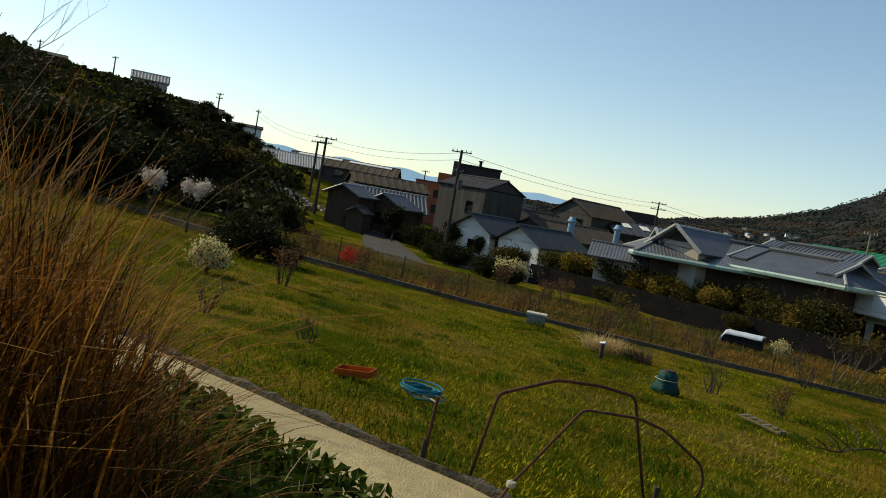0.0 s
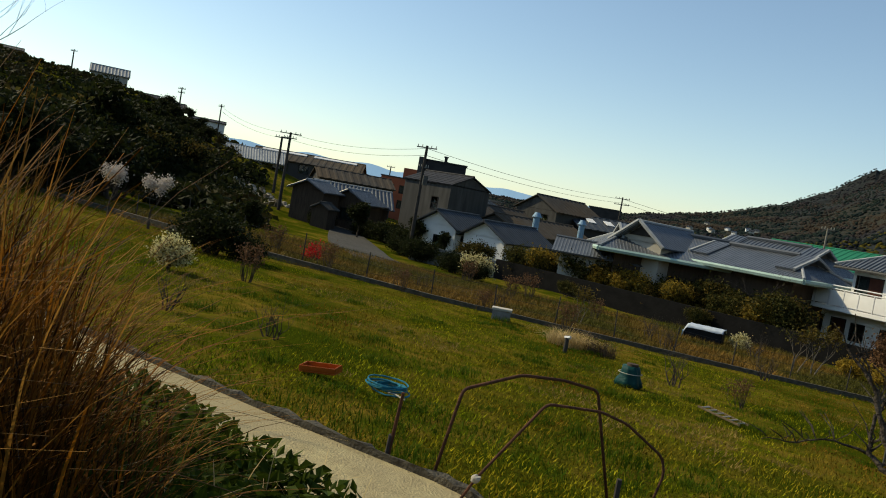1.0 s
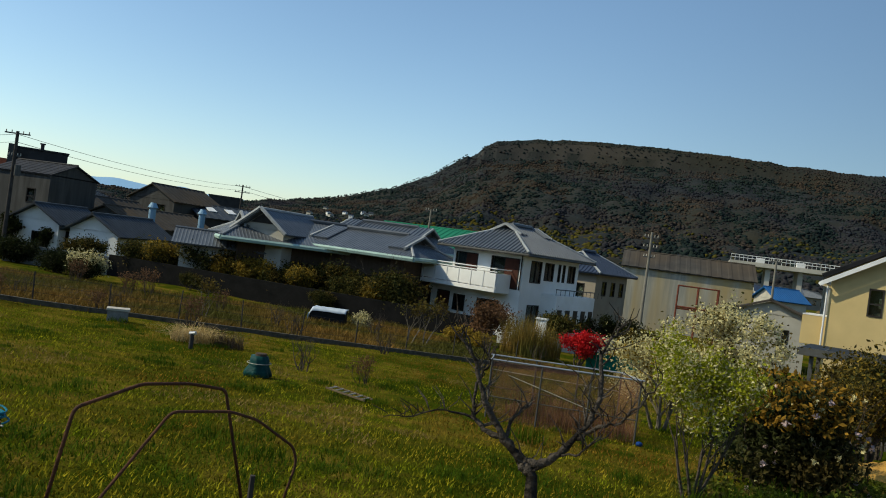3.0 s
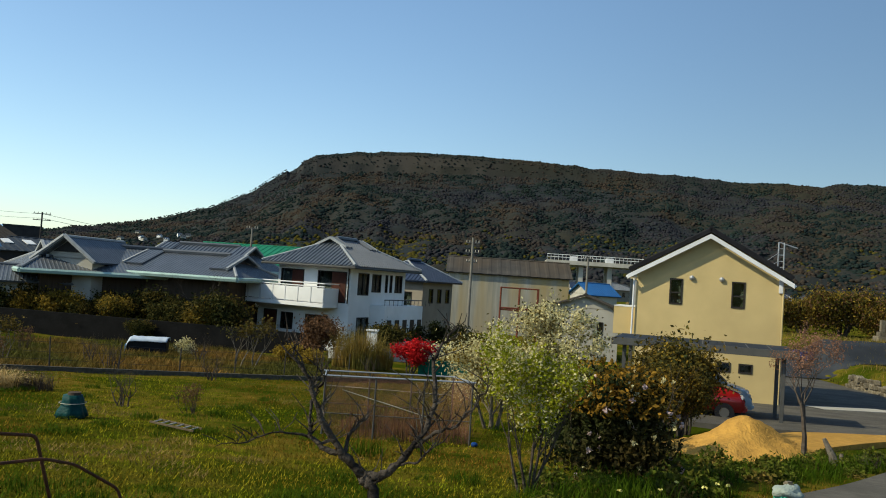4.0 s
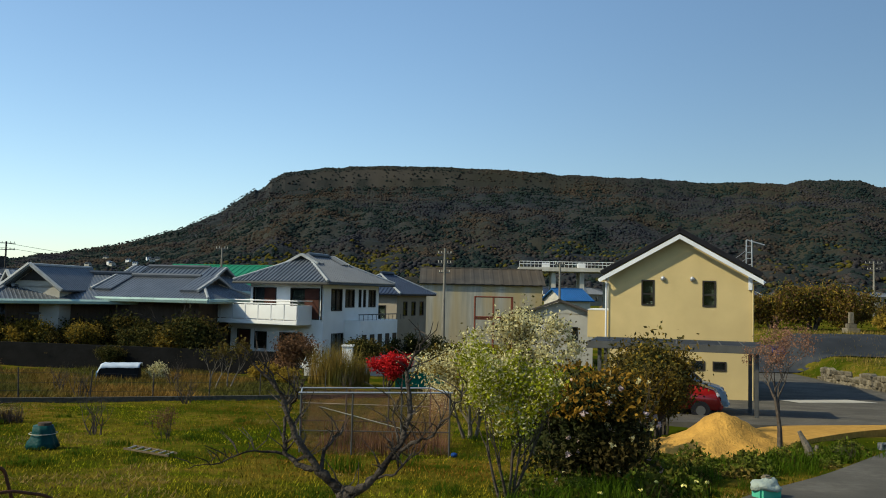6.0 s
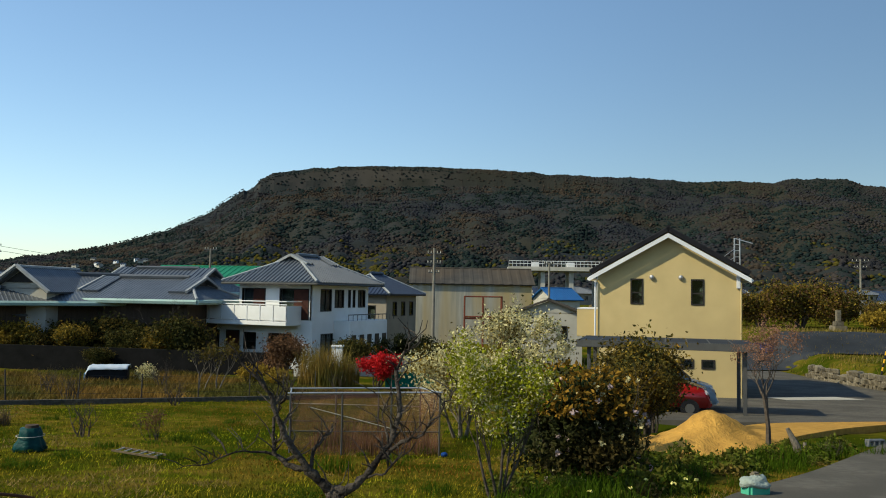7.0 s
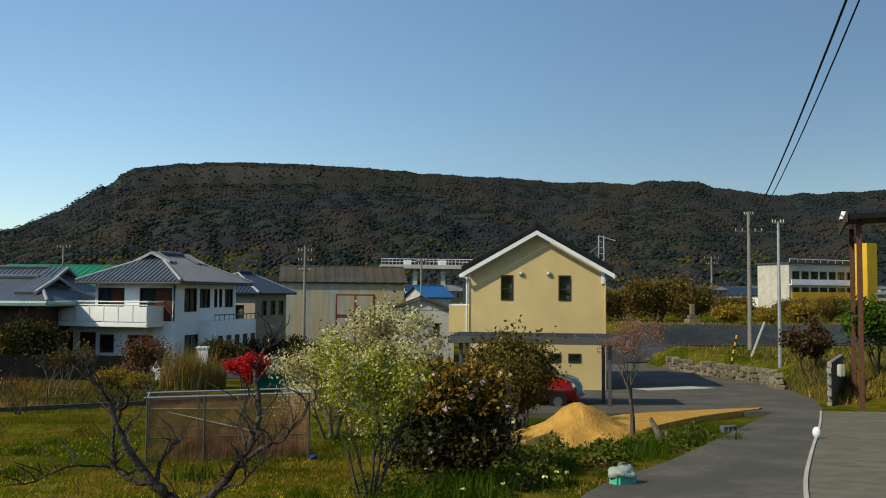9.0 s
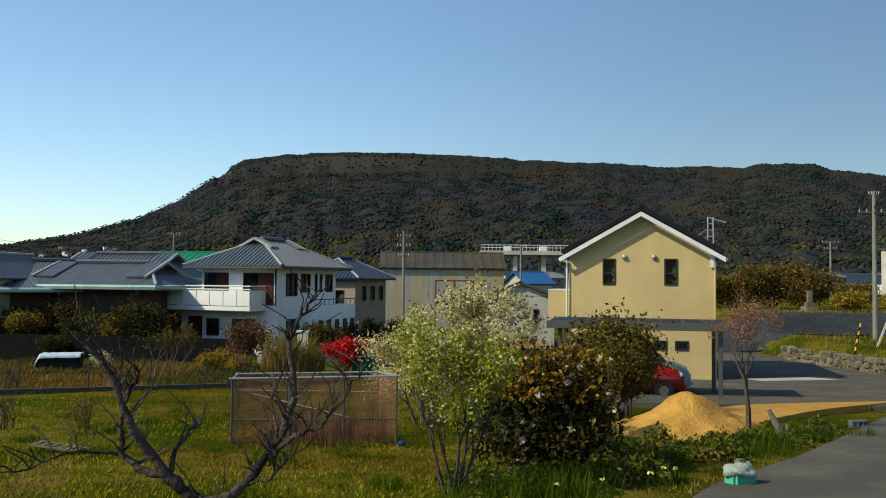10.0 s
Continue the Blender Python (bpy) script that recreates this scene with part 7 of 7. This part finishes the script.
def block_wall():
    t = tagged(new("wall_blocks"), "grey concrete block wall end beside the forecourt", "wall", kind="structure")
    u = Vector((0.64, 0.77, 0))
    o = Vector((17.2, 25.6, ground_z(17.2, 25.6) - 0.1))
    bm = boxes((-0.195, -0.07, 0, 0.195, 0.07, 0.185), bevel=0.008)
    me = bpy.data.meshes.new("block")
    bm.to_mesh(me)
    bm.free()
    me.materials.append(M_BLOCK)
    ang = math.degrees(math.atan2(u.y, u.x))
    for row in range(8):
        for i in range(11):
            p = o + u * (0.4 * i + (0.2 if row % 2 else 0))
            ob = new("block", me)
            ob.parent = t
            ob.matrix_basis = pose(p.x, p.y, p.z + row * 0.19, 0, 0, ang)
    w = thing("wall_lantern", pose(17.35, 25.2, ground_z(17.3, 25.3) + 1.15), "pale square lantern on the wall end", "lantern")
    part("case", boxes((-0.1, -0.1, -0.2, 0.1, 0.1, 0.2), bevel=0.03), M_OFFWHITE, w)


block_wall()


def shelter():
    t = thing("shelter", pose(18.6, 25.0, ground_z(18.6, 25.0), 0, 0, -33), "open lean-to with dark roof on rusty brown posts", "shelter")
    part("roof", slab([(-1.0, -3.5, 6.0), (4.5, -3.5, 6.2), (4.5, 2.5, 6.45), (-1.0, 2.5, 6.3)], 0.16), M_BLACKROOF, t)
    part("fascia", boxes((-1.05, -3.55, 5.75, -1.0, 2.5, 6.05)), M_BROWNWALL, t)
    for y in (-3.0, 1.6):
        part("post", boxes((-0.75, y - 0.08, -0.3, -0.6, y + 0.08, 5.9), bevel=0.01), M_RUST, t)
    part("lamp_globe", rod((-0.9, 1.9, 6.3), (-0.9, 1.9, 6.58), 0.16, 0.08, 12), M_WTRIM, t, "small white globe lamp")
    part("back_wall", boxes((2.5, -3.4, -0.3, 2.6, 2.4, 6.1)), M_BROWNWALL, t)


shelter()
ivy = plant("vine_shrub", pose(20.2, 27.0, ground_z(20.2, 27.0)), "bright green leafy climber on the shelter posts", "shrub", 81, 2.7, 0.05, M_BARK, depth=3, spread=0.5, up=0.3, kids=3, stems=4, first=0.42, layers=(("leaves", leafmat("bright_leaf", (0.09, 0.15, 0.015), (0.06, 0.1, 0.012)), 4500, 0.2, 0.085),))
strewn(ivy, [(21.4, 25.6, 0.7), (20.6, 24.6, 0.5)], 21)
plant("dark_yew", pose(21.8, 33.8, ground_z(21.8, 33.8)), "narrow dark reddish conifer by the lane", "tree", 83, 2.3, 0.06, M_BARK, depth=3, spread=0.5, up=0.3, kids=4, stems=2, first=0.42, layers=(("needles", L_BROWN, 3000, 0.16, 0.07), ("green_needles", L_DARK, 2500, 0.16, 0.07)))
for k, (x, y, c) in enumerate(((19.3, 23.2, M_BLUETARP), (18.8, 23.7, M_BLACKROOF), (19.0, 22.6, M_BLACKROOF))):
    p = thing("plant_tub", pose(x, y, ground_z(x, y) + 0.05), "plastic plant tub on the forecourt" if c != M_BLUETARP else "blue plastic tub on the forecourt", "tub")
    bm = bmesh.new()
    bmesh.ops.create_cone(bm, cap_ends=True, segments=18, radius1=0.22, radius2=0.3, depth=0.4, matrix=Matrix.Translation((0, 0, 0.2)))
    part("pot", bm, c, p)
    part("rim", tube_data([[((0.3 * math.cos(i / 16 * 6.2832), 0.3 * math.sin(i / 16 * 6.2832), 0.4), 0.02) for i in range(17)]], 5), c, p)
# black weed sheet on the upper embankment
bm = bmesh.new()
bmesh.ops.create_grid(bm, x_segments=70, y_segments=14, size=0.5)
for v in bm.verts:
    x, y = 31 + v.co.x * 32, 55.0 + v.co.y * 5.4
    v.co = Vector((x, y, ground_z(x, y) + 0.12 + 0.1 * noise.noise((x * 0.5, y * 0.8, 1))))
q = smooth(part("weed_sheet", bm, M_SHEET))
q.modifiers.new("thick", "SOLIDIFY").thickness = 0.03
tagged(q, "black weed-control sheet spread over the embankment", "sheet")
mound = plant("mound_bush", pose(30.5, 70.0, ground_z(30.5, 70)), "broad golden-green thicket on the terrace", "shrub", 85, 5.0, 0.12, M_BARK, depth=3, spread=0.95, up=0.0, kids=4, stems=6, first=0.36, layers=(("leaves", L_OLIVE, 9000, 0.5, 0.13), ("golden_leaves", L_GOLD, 4200, 0.5, 0.12), ("brown_leaves", L_BROWN, 4000, 0.5, 0.12)))
strewn(mound, [(27.5, 71.0, 0.8), (33.5, 69.5, 0.85), (24.8, 72.0, 0.7), (40.0, 74.0, 0.6), (44.0, 70.0, 0.55), (49.0, 72.0, 0.6)], 22)
t = thing("grave_stone", pose(31.2, 64.6, ground_z(31.2, 64.6)), "grey upright grave stone on a stepped base", "gravestone")
part("base", boxes((-0.5, -0.5, -0.1, 0.5, 0.5, 0.35), bevel=0.03), M_STONE, t)
part("plinth", boxes((-0.32, -0.32, 0.353, 0.32, 0.32, 0.7), bevel=0.03), M_STONE, t)
part("stone", boxes((-0.17, -0.17, 0.703, 0.17, 0.17, 1.6), bevel=0.03), M_STONE, t)
t = thing("striped_bar", pose(23.0, 43.0, ground_z(23, 43)), "yellow and black striped barrier bar leaning on the bank", "barrier")
for i in range(8):
    a, b_ = Vector((0.1 * i, 0.1 * i, 0.2 * i)), Vector((0.1 * (i + 1), 0.1 * (i + 1), 0.2 * (i + 1)))
    part("stripe", rod(a, b_, 0.05), L_FRUIT if i % 2 else M_BLACKROOF, t)
t = thing("plank", pose(24.2, 43.0, ground_z(24.2, 43)), "pale plank leaning on the bank", "plank")
part("board", rod((0, 0, -0.1), (1.2, 0.6, 1.9), 0.06, 0.06, 4), M_OFFWHITE, t)
# school building far off
sc = thing("school_building", pose(98.0, 150.2, -4.2, 0, 0, 14.5), "far white school building with a yellow storey band", "building")
walls(sc, 20, 8, 0, 10.3, M_OFFWHITE, {"front": [(0.8 + 2.4 * i, 1.2 + 3.1 * k, 2.6 + 2.4 * i, 2.7 + 3.1 * k, "win") for i in range(8) for k in range(3)]})
part("flat_roof", boxes((-10.3, -4.3, 10.303, 10.3, 4.3, 10.6)), M_GREYMETAL, sc)
M_YEL = mat("yellow_paint", (0.62, 0.38, 0.03), (0.55, 0.33, 0.03), 1, 0.8, 0.05)
for k in range(3):
    part("balcony_band", boxes((-10.02, -4.7, 0.1 + 3.1 * k, 10.02, -4.55, (1.8 if k == 1 else 1.1) + 3.1 * k)), M_YEL if k == 1 else M_WHITE, sc)
    part("balcony_slab", boxes((-10.02, -4.55, 0.0 + 3.1 * k, 10.02, -4.01, 0.15 + 3.1 * k)), M_WHITE, sc)
part("roof_rail", rod((-10.0, -4.2, 11.2), (10.0, -4.2, 11.2), 0.06), M_WTRIM, sc)
for i in range(11):
    part("rail_post", rod((-10.0 + 2 * i, -4.2, 10.6), (-10.0 + 2 * i, -4.2, 11.2), 0.05, 0.05, 4), M_WTRIM, sc)
part("stair_tower", boxes((6.6, -7.6, 0, 9.4, -4.8, 14.6), bevel=0.05), M_YEL, sc)


# ---- far houses, works and trees ----
def far_works():
    t = thing("water_works", pose(15.3, 112.0, -4.7, 0, 0, -3), "pale concrete water works deck on piers with white railings", "building")
    for x in (-5.6, -1.9, 1.9, 5.6):
        part("pier", boxes((x - 0.3, -2.6, 0, x + 0.3, 2.6, 7.9), bevel=0.03), M_OFFWHITE, t)
    part("deck", boxes((-6.6, -3.4, 7.903, 6.6, 3.4, 8.45), bevel=0.03), M_OFFWHITE, t)
    for i in range(27):
        x = -6.5 + i * 0.5
        part("baluster", rod((x, -3.3, 8.44), (x, -3.3, 9.2), 0.03, 0.03, 4), M_WTRIM, t)
    for z in (8.85, 9.2):
        part("handrail", rod((-6.5, -3.3, z), (6.5, -3.3, z), 0.04, 0.04, 5), M_WTRIM, t)
    for x in (-3.4, 1.4):
        part("hatch", boxes((x, -2.0, 8.453, x + 1.0, -0.8, 9.1), bevel=0.02), M_WTRIM, t)
    f = thing("rusty_frame", pose(3.4, 70.0, -4.6, 0, 0, 0), "rusty red steel loading frame", "frame")
    for x in (-1.6, 0.0, 1.6):
        for y in (0, 1.2):
            part("post", rod((x, y, 0), (x, y, 4.4), 0.06), M_RUSTRED, f)
    for z in (2.6, 4.35):
        for y in (0, 1.2):
            part("beam", rod((-1.6, y, z), (1.6, y, z), 0.06), M_RUSTRED, f)
    part("platform", boxes((-1.6, 0, 2.4, 1.6, 1.2, 2.5)), M_RUSTRED, f)


M_RUSTRED = mat("rust_red_steel", (0.17, 0.05, 0.028), (0.1, 0.035, 0.022), 3, 0.8, 0.2)
far_works()
M_BLUEROOF = mat("bright_blue_roof", (0.02, 0.1, 0.28), (0.018, 0.08, 0.23), 1, 0.5, 0.05)
plain_house(13.8, 100.0, -4.7, 30, 4.0, 4, 4.3, 1.2, M_BLUEROOF, M_OFFWHITE, "house with a bright blue sheet roof", eo=0.4)
farA = plain_house(36, 130, -4.7, 15, 8, 7, 4.6, 1.8, M_TILEDARK, M_OFFWHITE, "small far village house with dark tiled roof", eo=0.5, openings={"front": row_windows(3, 0.8, 2.4, 1.2, 3.0, 4.2)})
farB = plain_house(46, 145, -4.7, -20, 9, 7, 5.2, 1.7, M_TILE, M_BEIGE, "small far village house with grey tiled roof", kind="hip", eo=0.5, openings={"front": row_windows(3, 0.8, 2.7, 1.2, 3.4, 4.6)})
farC = plain_house(60, 140, -4.7, 40, 7, 6, 5.0, 1.3, M_TILEBLUE, M_WHITE, "small far white house with blue-black roof", eo=0.4, openings={"front": row_windows(2, 0.8, 3.0, 1.3, 3.2, 4.4)})
rnd = random.Random(99)
for i in range(110):
    a, r = rnd.uniform(-30, 44), rnd.uniform(125, 600)
    if r < 200 and a < 14:
        continue
    x, y = math.sin(radians(a)) * r, math.cos(radians(a)) * r
    z = -4.9 + 0.012 * max(0, r - 200)
    c = copy_thing(rnd.choice((farA, farB, farC)), pose(x, y, z, 0, 0, rnd.uniform(0, 360)))
for i in range(9):
    a, r = rnd.uniform(-24.5, -20), rnd.uniform(1180, 1500)
    c = copy_thing(rnd.choice((farA, farC)), pose(math.sin(radians(a)) * r, math.cos(radians(a)) * r, mountain_z(a, r) + 1.5, 0, 0, rnd.uniform(-40, 40)))
    c.scale = (0.9, 0.9, 0.9)
places_d, places_b = [], []
for i in range(2600):
    a, r = rnd.uniform(-62, 52), rnd.uniform(105, 640)
    if r < 170 and a < 10:
        continue
    p = (math.sin(radians(a)) * r, math.cos(radians(a)) * r, -5.0 + 0.012 * max(0, r - 200), rnd.uniform(1.0, 2.4), rnd.uniform(1.5, 3.6))
    (places_d if rnd.random() < 0.55 else places_b).append(p)
clump_cloud("valley_evergreens", places_d, mat("valley_evergreen", (0.035, 0.042, 0.015), (0.05, 0.055, 0.018), 0.3, 1, 0, island=0.35, spec=0), "evergreen trees scattered among the far houses", "trees")
clump_cloud("valley_scrub", places_b, mat("valley_scrub", (0.12, 0.085, 0.035), (0.085, 0.065, 0.03), 0.3, 1, 0, island=0.35, spec=0), "brown and golden scrub among the far houses", "trees")
# pale rubble heap by the village
t = tagged(new("rubble_heap"), "heap of pale broken stones and scrap beside the sheds", "rubble")
for i in range(110):
    bm = bmesh.new()
    x, y = -63.0 + rnd.uniform(-4.5, 4.5), 45.0 + rnd.uniform(-2, 2)
    s = rnd.uniform(0.08, 0.26)
    box(bm, x - s, y - s, ground_z(x, y) - 0.1, x + s, y + s, ground_z(x, y) + s * rnd.uniform(0.5, 2.0), bevel=s * 0.25)
    part("stone", bm, M_OFFWHITE if i % 3 else M_STONE, t)
# roof ventilators
for x, y, z in ((-39.0, 56.4, -0.15), (-38.6, 63.0, -0.1)):
    v = thing("roof_ventilator", pose(x, y, z), "pale blue round roof ventilator", "ventilator")
    M_V = mat("pale_blue_metal", (0.25, 0.38, 0.5), (0.2, 0.32, 0.44), 3, 0.5, 0.05)
    part("duct", rod((0, 0, -1.2), (0, 0, 0.5), 0.28, 0.28, 14), M_V, v)
    part("hood", rod((0, 0, 0.45), (0, 0, 0.85), 0.42, 0.2, 14), M_V, v)
